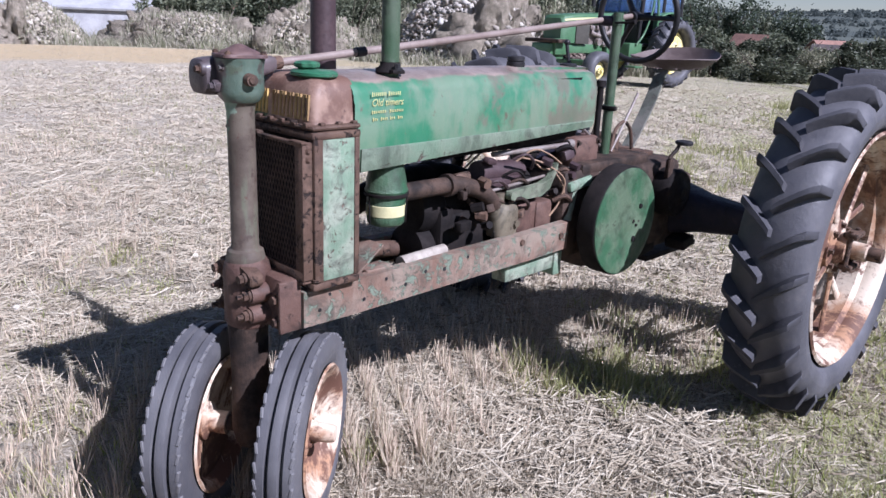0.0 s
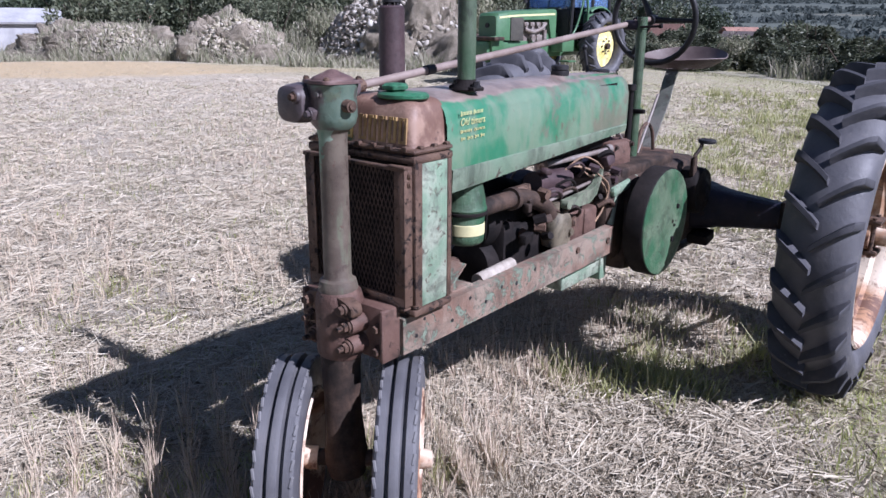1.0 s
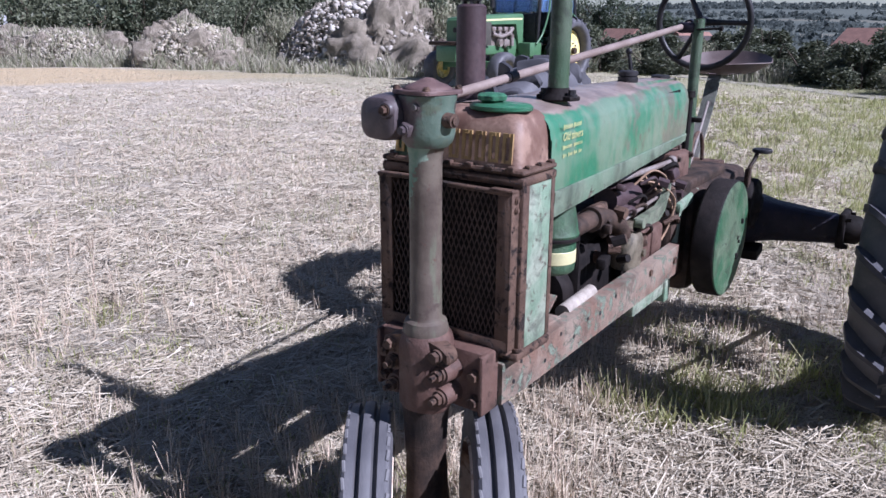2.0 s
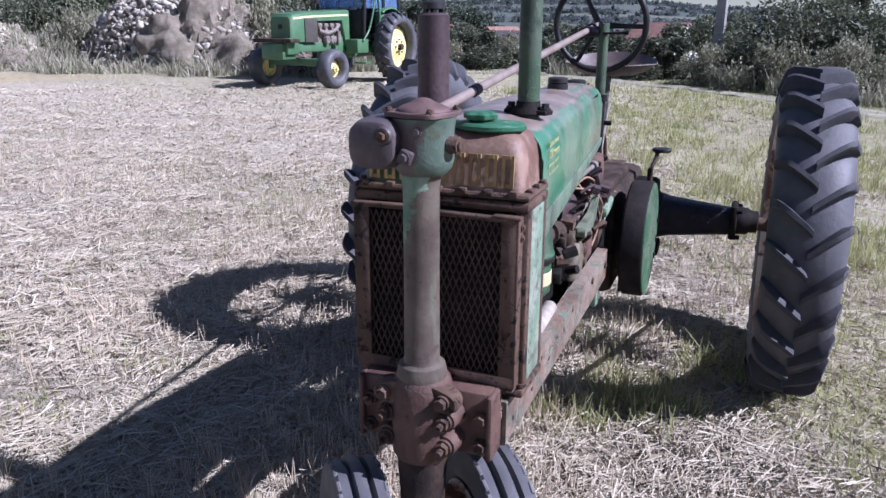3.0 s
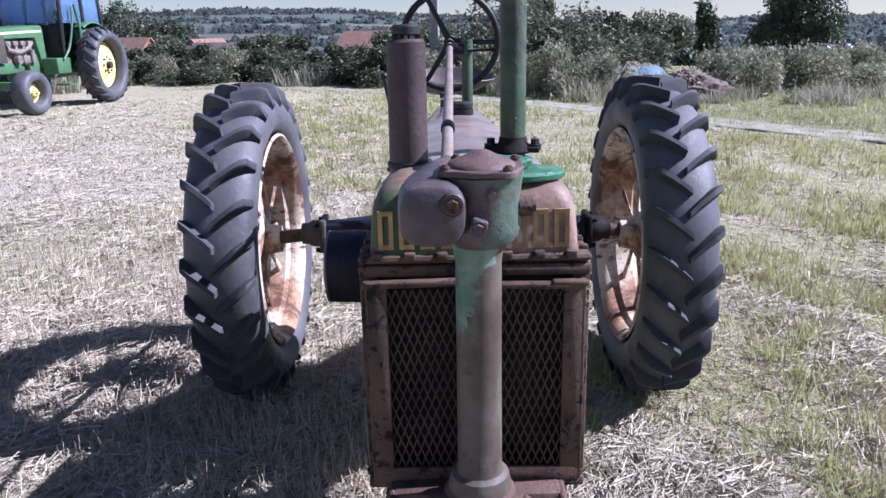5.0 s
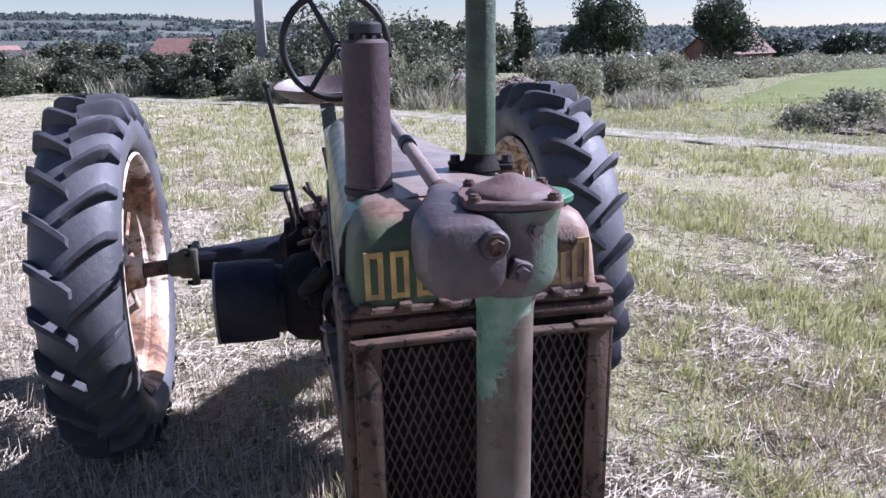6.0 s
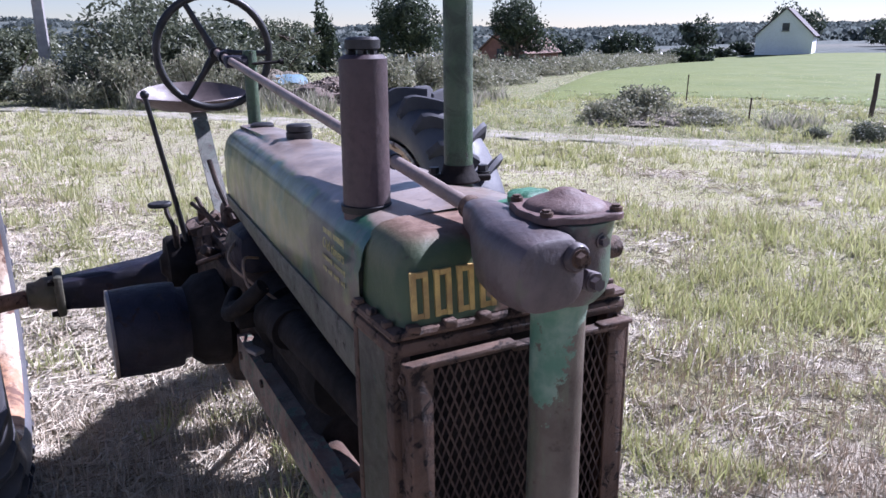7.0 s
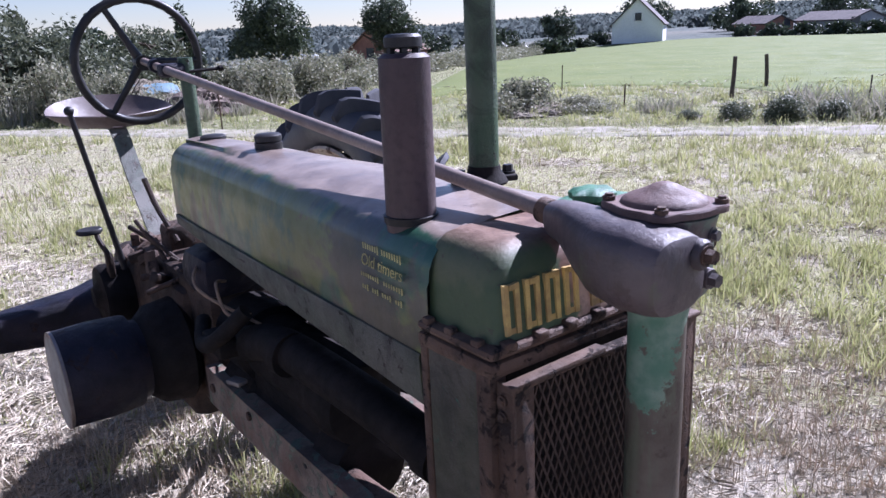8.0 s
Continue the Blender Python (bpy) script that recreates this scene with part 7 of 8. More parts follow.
    tree("dark_tree", "dark tree over the grey shed", 16, 1.2, (3.4, 3.2, 4.0), 0.15, 6500, -37.5, 26.0, M["leaf_dark"], 0.25, 13)
    tree("conifer", "slender dark conifer in the distance", 19, 0.6, (1.2, 1.2, 4.6), 0.18, 3200, 18.0, 54.0, M["leaf_dark"], 0.15, 10)
    for k in range(9):
        az, r = radians(-79 + 3.6 * k), 70 + 4 * math.sin(k * 2.3)
        tree("dark_tree", "tall dark tree in the row behind the sheds", 130 + k, 1.4, (4.2, 4.0, 5.5 + math.sin(k * 1.9)), 0.22, 3600, r * math.sin(az), r * math.cos(az), M["leaf_dark"], 0.3, 15)
    for az, r, h in ((-25.0, 52, 2.0), (-20.2, 48, 1.5), (-14.2, 46, 1.8), (-12.2, 55, 2.2), (-2.6, 47, 1.9)):
        tree("valley_tree", "small leafy tree among the roofs in the valley", 200 + int(r), 0.8, (1.9, 1.8, h), 0.14, 3200, r * math.sin(radians(az)), r * math.cos(radians(az)), M["leaf"], 0.18, 11)
    for k in (0, 1, 2, 3, 4, 5, 9, 10, 11):
        az, r = radians(-62 + 6.6 * k), 50 + 10 * math.sin(k * 2.1)
        tree("valley_tree", "leafy tree in the valley behind the hedge", 90 + k, 1.0, (2.6, 2.5, (4.4 if k < 5 else 2.0) + 0.6 * math.sin(k * 1.7)), 0.16, 4500, r * math.sin(az), r * math.cos(az), M["leaf_dark"] if k % 3 else M["leaf"], 0.22, 12)
    for k in range(8):
        az, r = radians(-29.2 + 1.35 * k), 92 + 5 * math.sin(k * 2.6)
        tree("wood_tree", "tall dark green tree in the wood behind the red roofs", 160 + k, 1.5, (3.0, 2.8, 8.6 + 1.2 * math.sin(k * 1.7) - 0.35 * k), 0.17, 5200, r * math.sin(az), r * math.cos(az), M["leaf_dark"] if k % 3 else M["leaf"], 0.3, 16)
    for k, (x, y, s) in enumerate(((90, 88, 1.0), (104, 82, 1.2), (112, 70, 1.1), (98, 60, 0.8), (118, 58, 1.3), (70, 96, 0.8), (108, 44, 1.0))):
        tree("far_tree", "dark tree on the skyline by the houses", 60 + k, 0.5, (4.0 * s, 4.0 * s, 4.6 * s), 0.28, 3600, x, y, M["leaf_dark"], 0.3, 10)


def verge_grass():
    n = 15000
    k = rng.integers(0, len(TRACK) - 1, n)
    side = np.where(rng.random(n) < 0.5, -1, 1)
    off = np.where(rng.random(n) < 0.16, rng.normal(0, 0.16, n), side * (0.62 + np.abs(rng.normal(0, 0.5, n))))
    p = np.array([(TRACK[i].x, TRACK[i].y) for i in k])
    d = np.array([((TRACK[i + 1] - TRACK[i]).normalized().x, (TRACK[i + 1] - TRACK[i]).normalized().y) for i in k])
    t = rng.random(n) * np.array([(TRACK[i + 1] - TRACK[i]).length for i in k])
    xs, ys = p[:, 0] + d[:, 0] * t - d[:, 1] * off, p[:, 1] + d[:, 1] * t + d[:, 0] * off
    keep = (np.hypot(xs, ys) < 34) & (ys > -5)
    xs, ys = xs[keep], ys[keep]
    blades("verge_grass", xs, ys, 0.03 + 0.09 * rng.random(len(xs)) ** 1.5, 0.009 + 0.008 * rng.random(len(xs)), 0.9, M["verge"], "longer grass along the edges of the track", "grass", 0.8, 2)


def heap(name, x, y, rx, ry, h, material, label, seed, lumps=0.25, turn=0.0, flat=1.7):
    bm = bmesh.new()
    nu, nv = 84, 34
    rows = []
    for j in range(nv + 1):
        v = j / nv
        row = []
        for i in range(nu):
            a = 2 * math.pi * i / nu
            r = (1 - v) ** 0.75
            q = Vector((math.cos(a) * r, math.sin(a) * r, 0))
            n1 = noise.fractal(Vector((q.x * 2.2 + seed, q.y * 2.2, v * 2)), 0.6, 2.1, 7)
            z = h * (1 - r ** flat) * (1 + lumps * n1) - 0.08 * (j == 0)
            row.append((q.x * rx * (1 + 0.22 * n1), q.y * ry * (1 + 0.22 * n1), z + lumps * 0.25 * h * n1 * (j > 0)))
        rows.append(row)
    add_loft(bm, rows)
    m = pose(x, y, land(x, y), 0, 0, turn)
    return solo(name, bm, material, label, "heap", m=m, angle=80)


def heap_pieces(name, x, y, rx, ry, h, count, smin, smax, material, label, category, seed, flat=1.7):
    g = np.random.default_rng(seed)
    a, r = g.random(count) * 6.28, g.random(count) ** 0.5
    px, py = x + rx * r * np.cos(a), y + ry * r * np.sin(a)
    pz = np.array([land(float(i), float(j)) for i, j in zip(px, py)]) + h * (1 - r ** flat) * (0.95 + 0.1 * g.random(count))
    s = smin + (smax - smin) * g.random(count) ** 2.2
    return scatter_chunks(name, np.stack([px, py, pz], 1), s, material, label, category, 1.2, seed)


def bank_growth(name, x, y, rx, ry, h, flat, count, tall, seed):
    """Dry grass and stalks standing all over a bank."""
    g = np.random.default_rng(seed)
    a, r = g.random(count) * 6.28, g.random(count) ** 0.5
    xs, ys = x + rx * r * np.cos(a), y + ry * r * np.sin(a)
    lumpy = np.array([noise.noise(Vector((float(p) * 0.9, float(q) * 0.9, seed))) for p, q in zip(xs, ys)])
    z = np.array([land(float(p), float(q)) for p, q in zip(xs, ys)]) + h * (1 - r ** flat) - 0.03
    up = tall * (0.25 + 0.75 * g.random(count) ** 1.5) * np.clip(0.75 + 1.1 * lumpy, 0.15, 1.5)
    t, w = g.random(count) * math.pi, 0.012 + 0.016 * g.random(count)
    sx, sy = w * np.cos(t), w * np.sin(t)
    lx, ly = g.normal(0, 0.3, count) * up, g.normal(0, 0.3, count) * up
    v = np.stack([np.stack([xs - sx, ys - sy, z], 1), np.stack([xs + sx, ys + sy, z], 1), np.stack([xs + lx + sx * 0.4, ys + ly + sy * 0.4, z + up], 1), np.stack([xs + lx - sx * 0.4, ys + ly - sy * 0.4, z + up], 1)], 1).reshape(-1, 3)
    f = (np.arange(count) * 4)[:, None] + np.array([0, 1, 2, 3])
    tagged(new(name, soup(name, v, f, M["dry_weed"])), "dry pale grass and weeds growing over the bank", "weeds", kind="stuff")


def heaps():
    bank_growth("bank_weeds", -25.6, 18.2, 3.3, 2.2, 1.65, 2.2, 2600, 0.45, 3)
    bank_growth("bank_weeds", -35.0, 17.2, 7.9, 2.3, 1.50, 2.8, 5000, 0.50, 5)
    bank_growth("bank_weeds", -47.5, 14.0, 7.4, 2.6, 2.15, 2.8, 3500, 0.5, 7)
    bank_growth("bank_weeds", -21.8, 22.4, 6.8, 2.4, 1.5, 3.0, 8000, 0.7, 11)
    bank_growth("bank_weeds", -18.9, 21.4, 4.4, 2.4, 2.55, 2.6, 2600, 0.5, 13)
    heap("earth_mound", -25.6, 18.2, 3.4, 2.2, 1.65, M["heap"], "overgrown heap of pale earth and straw", 1.3, 0.35, 0, 2.2)
    heap_pieces("heap_debris", -25.6, 18.2, 3.2, 2.1, 1.65, 4500, 0.03, 0.14, M["debris"], "pale clods and dry stalks on the earth heap", "stones", 4, 2.2)
    heap("earth_bank", -35.0, 17.2, 8.0, 2.2, 1.50, M["heap"], "long low overgrown bank of pale earth", 4.1, 0.35, 4, 2.8)
    heap_pieces("bank_debris", -35.0, 17.2, 7.6, 2.1, 1.50, 7000, 0.03, 0.15, M["debris"], "pale clods on the low bank", "stones", 9, 2.8)
    heap("earth_bank", -47.5, 14.0, 7.5, 2.4, 2.15, M["heap"], "long low overgrown bank of pale earth", 6.3, 0.35, -22, 2.8)
    heap_pieces("bank_debris", -47.5, 14.0, 7.0, 2.3, 2.15, 6500, 0.03, 0.18, M["debris"], "pale clods on the low bank", "stones", 29, 2.8)
    heap("earth_bank", -21.8, 22.6, 7.0, 2.2, 1.5, M["heap"], "long overgrown bank of earth behind the heaps", 8.2, 0.35, -14, 3.0)
    heap("rubble_mound", -18.9, 21.6, 4.6, 2.4, 2.55, M["heap"], "tall broad heap of broken pale rubble", 7.7, 0.35, -20, 2.6)
    heap_pieces("rubble", -18.9, 21.2, 4.3, 2.3, 2.5, 6500, 0.025, 0.17, M["stone"], "broken white and grey rubble stones", "rubble", 14, 2.6)
    heap("soil_heap", -13.4, 19.8, 1.9, 1.3, 1.05, M["clod"], "dark brown heap of soil and debris", 2.9, 0.4)
    heap_pieces("soil_lumps", -13.4, 19.8, 1.8, 1.2, 1.05, 2600, 0.02, 0.10, M["soil_lump"], "brown lumps of soil on the heap", "soil", 19)
    heap("brown_bank", 5.3, 16.2, 1.3, 1.0, 0.62, M["clod"], "bare brown earth bank at the end of the hedge", 5.5, 0.10)
    heap_pieces("bank_soil", 5.3, 16.2, 1.2, 0.9, 0.60, 1500, 0.008, 0.05, M["soil_lump"], "crumbled brown soil on the bank", "soil", 23)
    heap("weed_mound", 9.1, 9.9, 1.15, 0.9, 0.20, M["heap"], "mound of earth and cut branches", 9.1, 0.12)
    ob = bush_kind("brush_pile", "tangle of withered branches and leaves on a mound", 71, 11000, (1.0, 0.85, 0.62), 0.034, M["leaf_pale"], 0.2, 18, "brush", "brush pile")
    ob.matrix_world = pose(9.0, 9.95, -0.03)
    copy_thing(ob, pose(9.9, 9.2, -0.03, 0, 0, 60) @ Matrix.Diagonal((0.8, 0.8, 0.45, 1)))
    bm = bmesh.new()
    rows = []
    for i in range(15):
        u = i / 14
        rows.append([(-0.9 + 1.8 * u, 0.34 * s, 0.10 + 0.20 * (1 - s * s) + 0.05 * noise.noise(Vector((u * 6, s * 3, 1))) - 0.09 * (2 * u - 1) ** 4) for s in (-1, -0.7, -0.35, 0, 0.35, 0.7, 1)])
    add_loft(bm, rows, closed=False)
    bmesh.ops.recalc_face_normals(bm, faces=bm.faces)
    bmesh.ops.solidify(bm, geom=bm.faces[:], thickness=0.02)
    solo("tarpaulin", bm, M["tarp"], "pale blue plastic sheet draped over a bank", "tarpaulin", m=pose(4.55, 18.2, 0.34, 0, 0, -6) @ Matrix.Diagonal((0.85, 1, 1, 1)))
    heap("sheet_bank", 4.55, 18.3, 1.5, 0.8, 0.66, M["heap"], "earth bank under a plastic sheet", 3.3, 0.2)


def house(name, label, x, y, turn, w, l, wall_h, roof_h, wall_m, roof_m, windows=(), sink=0.0, door=None, eave=0.25):
    """Gabled house; its front gable looks along its own -y. windows: (face, across, up, width, height)."""
    ob = thing(name, label, "house", pose(x, y, land(x, y) - sink, 0, 0, turn))
    bm = bmesh.new()
    ring = [(-w / 2, 0), (w / 2, 0), (w / 2, wall_h), (0, wall_h + roof_h), (-w / 2, wall_h)]
    add_loft(bm, [[(a, yy, b) for a, b in ring] for yy in (-l / 2, l / 2)])
    wall = part("wall", bm, wall_m, ob, angle=20)
    for sx in (-1, 1):
        bm = bmesh.new()
        n = Vector((sx * roof_h, 0, w / 2)).normalized() * 0.14
        e = Vector((sx * (w / 2 + eave), 0, wall_h - eave * roof_h / (w / 2)))
        t = Vector((0, 0, wall_h + roof_h + 0.02))
        add_loft(bm, [[Vector((0, yy, 0)) + p for p in (e, t, t + n, e + n)] for yy in (-l / 2 - 0.2, l / 2 + 0.2)])
        part("roof", bm, roof_m, ob, angle=20)
    for face, a, b, ww, hh in windows:
        bm = bmesh.new()
        if face == "front":
            add_box(bm, (a, -l / 2 - 0.01, b), (ww, 0.10, hh), 0.0)
        else:
            add_box(bm, (w / 2 + 0.01 if face == "right" else -w / 2 - 0.01, a, b), (0.10, ww, hh), 0.0)
        win = part("window", bm, M["window"], wall)
        bm = bmesh.new()
        if face == "front":
            add_box(bm, (a, -l / 2 - 0.05, b - hh / 2 - 0.05), (ww + 0.2, 0.12, 0.08), 0.0)
        else:
            add_box(bm, ((w / 2 + 0.05) * (1 if face == "right" else -1), a, b - hh / 2 - 0.05), (0.12, ww + 0.2, 0.08), 0.0)
        part("window_sill", bm, M["concrete"], wall)
    if door:
        bm = bmesh.new()
        add_box(bm, (door, -l / 2 - 0.02, 1.05), (0.9, 0.10, 2.1), 0.0)
        part("door", bm, M["slate"], wall)
    return ob


def buildings():
    house("white_house", "white rendered gabled house at the end of the meadow", 78.6, 62.8, -56, 6.0, 8.0, 2.2, 2.9, M["white_wall"], M["slate"], (("front", 0.1, 3.1, 0.75, 0.85),), 0.0)
    house("red_roof_house", "low house with a red tiled roof behind the hedge", -8.7, 84.0, 68, 6.0, 5.6, 2.5, 2.0, M["white_wall"], M["red_tile"], (("right", -2, 1.5, 1.0, 1.1), ("right", 2, 1.5, 1.0, 1.1)))
    house("red_roof_house", "house with a red roof down in the valley", -28.4, 69.0, 72, 3.6, 3.4, 2.9, 1.5, M["brick"], M["red_tile"], (("right", 0, 1.4, 1.0, 1.0),), 0.7)
    house("red_roof_house", "distant house with an orange-red roof", -25.2, 80.0, 150, 3.6, 4.0, 2.6, 1.4, M["brick"], M["red_tile"], (("front", 0, 2.2, 0.9, 0.9),))
    house("farm_shed", "shed with dark grey roof down in the valley", -20.6, 70.0, 100, 4.0, 5.0, 2.1, 1.2, M["grey_sheet"], M["slate"], (("front", 0, 1.6, 0.8, 0.8),), 0.3)
    house("barn", "brown-roofed house half hidden by a small tree", 40.9, 63.1, -62, 5.0, 7.0, 1.9, 2.0, M["brick"], M["brown_tile"], (("front", 0, 1.8, 0.8, 0.9),))
    house("grey_shed", "long low shed with a pale grey sheet roof", -55.8, 19.6, -24, 4.0, 10.5, 2.7, 0.8, M["grey_sheet"], M["grey_sheet"])
    house("old_shed", "old pale shed with a faded red roof", -52.2, 30.0, -30, 4.0, 5.0, 2.75, 0.75, M["white_wall"], M["red_tile"], (("left", 0.6, 1.6, 0.6, 0.6),))
    house("long_barn", "long low barn beyond the meadow", 95.0, 46.0, -20, 5.0, 9.0, 1.4, 0.9, M["grey_sheet"], M["slate"], (("front", -2, 1.3, 1.2, 0.8),))
    house("far_house", "dark-roofed house near the skyline", 91.0, 53.5, -20, 4.0, 6.0, 1.3, 0.8, M["brick"], M["slate"], (("front", 1, 1.3, 0.9, 0.9),))


def poles():
    bm = bmesh.new()
    rings = []
    for z, s in ((-0.2, 0.17), (4.5, 0.13), (9.0, 0.10)):
        rings.append([(s * a, s * 0.8 * b, z) for a, b in ((-1, -0.7), (-0.7, -1), (0.7, -1), (1, -0.7), (1, 0.7), (0.7, 1), (-0.7, 1), (-1, 0.7))])
    add_loft(bm, rings)
    solo("utility_pole", bm, M["concrete"], "tall grey concrete utility pole in the hedge", "pole", m=pose(-0.45, 23.2, -0.1))
    bm = bmesh.new()
    add_cyl(bm, (0, 0, 0), (0, 0, 9), 0.14, 0.09, 12)
    solo("utility_pole", bm, M["post"], "distant wooden utility pole by the small tree", "pole", m=pose(33.0, 51.5, land(33.0, 51.5)))
    for x, y, h, r, lean in ((13.0, 8.15, 0.80, 0.045, 2), (15.3, 8.75, 0.72, 0.045, -2), (13.6, 5.8, 0.45, 0.016, 3)):
        bm = bmesh.new()
        add_tube(bm, [(0, 0, -0.1), (0.01, 0, h * 0.5), (0, 0.01, h)], [r, r * 0.95, r * 0.9], 10)
        solo("fence_post", bm, M["post"], "weathered wooden fence post at the meadow edge", "post", "fence posts", m=pose(x, y, land(x, y), lean, lean, 0))
    for x, y, h in ((4.25, 12.7, 0.78), (10.65, 8.9, 0.42), (12.8, 12.6, 0.6)):
        bm = bmesh.new()
        add_tube(bm, [(0, 0, -0.1), (0.01, 0.0, h)], 0.014, 6)
        solo("iron_stake", bm, M["rust"], "thin rusty iron stake beside the track", "stake", "stakes", m=pose(x, y, land(x, y), 2, -1, 0))
    # cars parked down the lane
    for x, y, turn in ((31.0, 66.0, 60), (33.6, 67.0, 55)):
        car = thing("parked_car", "small white car parked far down the lane", "car", pose(x, y, land(x, y) + 0.6, 0, 0, turn), "parked cars")
        bm = bmesh.new()
        ring = ((-2.0, 0.3), (2.0, 0.3), (2.05, 0.7), (1.2, 0.85), (0.6, 1.4), (-1.2, 1.45), (-1.9, 0.9))
        add_loft(bm, [[(s * k, a, b) for a, b in ring] for s, k in ((-0.8, 1), (0.8, 1))])
        part("body", bm, M["car_white"], car)
        bm = bmesh.new()
        add_box(bm, (0, -0.3, 1.12), (1.64, 1.5, 0.36), 0.05)
        part("window_band", bm, M["window"], car)
        for sx in (-0.75, 0.75):
            for sy in (-1.3, 1.3):
                bm = bmesh.new()
                add_cyl(bm, (sx - 0.1, sy, 0.3), (sx + 0.1, sy, 0.3), 0.31, seg=16)
                part("wheel", bm, M["tyre"], car)


def far_woods():
    g = np.random.default_rng(5)
    ps, ss = [], []
    for _ in range(22000):
        az = radians(-78 + 160 * g.random())
        r = 120 * (1 + 9 * g.random() ** 1.6)
        x, y = r * math.sin(az), r * math.cos(az)
        belt = noise.noise(Vector((r * 0.013, math.degrees(az) * 0.05, 2))) + 0.5 * noise.noise(Vector((r * 0.03, math.degrees(az) * 0.16, 7)))
        if belt < (0.08 if math.degrees(az) < 6 else -0.15 if math.degrees(az) > 26 else 0.12) or (r < 190 and math.degrees(az) > 30):
            continue
        ps.append((x, y, land(x, y) + 0.5))
        ss.append((1.2 + 1.5 * g.random() ** 2) * (1 + r / 650))
    # each crown a loose ball of leaf sprays
    k = 24
    c, s = np.repeat(np.array(ps), k, 0), np.repeat(np.array(ss), k)
    n = len(c)
    d = g.normal(0, 1, (n, 3))
    d /= np.linalg.norm(d, axis=1)[:, None]
    p = c + d * (s * (0.55 + 0.45 * g.random(n)))[:, None] * np.array([1.0, 1.0, 0.8])
    a = g.normal(0, 1, (n, 3))
    a /= np.linalg.norm(a, axis=1)[:, None]
    b = np.cross(a, d)
    b /= np.linalg.norm(b, axis=1)[:, None] + 1e-6
    w = (s * (0.22 + 0.22 * g.random(n)))[:, None]
    v = np.stack([p - a * w, p + b * w * 0.7, p + a * w, p - b * w * 0.7], 1).reshape(-1, 3)
    f = (np.arange(n) * 4)[:, None] + np.array([0, 1, 2, 3])
    tagged(new("far_woods", soup("far_woods", v, f, M["hazy_wood"])), "distant woods and hedgerows on the hills, haze put into their colour", "woods", kind="stuff")


def modern_tractor():
    t = thing("modern_tractor", "large green tractor with cab and yellow wheels parked on the field", "tractor", pose(-9.80, 18.5, 0, 0, 0, -4) @ Matrix.Diagonal((1.13, 1.13, 1.13, 1)))
    bm = bmesh.new()
    rings = []
    for y, w, z0, z1 in ((-3.36, 0.25, 1.02, 1.50), (-3.30, 0.29, 0.98, 1.56), (-2.9, 0.31, 0.98, 1.60), (-2.62, 0.32, 1.42, 1.62), (-1.5, 0.34, 1.44, 1.67), (-1.34, 0.34, 0.86, 1.68), (-1.2, 0.34, 0.84, 1.68)):
        r = 0.07
        rings.append([(-w, y, z0), (w, y, z0), (w, y, z1 - r), (w - 0.3 * r, y, z1 - 0.3 * r), (w - r, y, z1), (-w + r, y, z1), (-w + 0.3 * r, y, z1 - 0.3 * r), (-w, y, z1 - r)])
    add_loft(bm, rings)
    hd = part("hood", bm, M["new_green"], t, "bright green hood")
    bm = bmesh.new()
    add_cyl(bm, (0, -3.34, 1.30), (0, -3.378, 1.30), 0.055, seg=20)
    part("badge", bm, M["black"], hd)
    for sx in (-1, 1):
        bm = bmesh.new()
        rows = []
        for y, x, z in ((-3.30, 0.290, 1.465), (-2.9, 0.310, 1.500), (-2.62, 0.320, 1.515), (-1.5, 0.340, 1.555), (-1.25, 0.340, 1.560)):
            rows.append([(sx * (x - 0.006), y, z - 0.022), (sx * (x + 0.006), y, z - 0.022), (sx * (x + 0.006), y, z + 0.022), (sx * (x - 0.006), y, z + 0.022)])
        add_loft(bm, rows)
        part("stripe", bm, M["stripe"], hd)
        bm = bmesh.new()
        add_box(bm, (sx * 0.315, -2.70, 1.22), (0.04, 0.46, 0.50), 0.01)
        part("side_screen", bm, M["screen"], hd)
    bm = bmesh.new()
    add_box(bm, (0, -1.95, 1.12), (0.46, 1.20, 0.44), 0.04)
    for k in range(4):
        add_box(bm, (0.26, -2.32 + 0.24 * k, 1.33), (0.10, 0.16, 0.09), 0.02)
    add_tube(bm, curve_points([(0.28, -2.36, 1.22), (0.33, -2.1, 1.16), (0.33, -1.8, 1.22), (0.28, -1.55, 1.34)]), 0.045, 10)
    add_cyl(bm, (0.26, -2.1, 1.02), (0.36, -2.1, 1.02), 0.085, seg=18)
    add_cyl(bm, (0.31, -1.62, 0.95), (0.31, -1.62, 1.20), 0.055, seg=16)
    add_box(bm, (0.29, -1.84, 1.02), (0.10, 0.22, 0.15), 0.02)
    part("engine", bm, M["worn_steel"], t, "grey engine block")
    bm = bmesh.new()
    add_box(bm, (0, -2.60, 0.86), (0.52, 1.5, 0.20), 0.03)
    add_box(bm, (0, -3.46, 0.80), (0.56, 0.46, 0.34), 0.03)
    add_box(bm, (0.30, -3.40, 0.90), (0.10, 0.40, 0.34), 0.02)
    bolster = part("front_bolster", bm, M["new_green"], t)
    bm = bmesh.new()
    add_box(bm, (0, -3.52, 1.02), (1.00, 0.34, 0.08), 0.02)
    part("weight_bar", bm, M["grime"], bolster, "dark rusty weight bar")
    bm = bmesh.new()
    add_box(bm, (0, -2.80, 0.55), (1.50, 0.14, 0.16), 0.02)
    for sx in (-1, 1):
        add_cyl(bm, (sx * 0.74, -2.80, 0.40), (sx * 0.74, -2.80, 0.72), 0.06)
    part("front_axle", bm, M["new_green"], t)
    bm = bmesh.new()
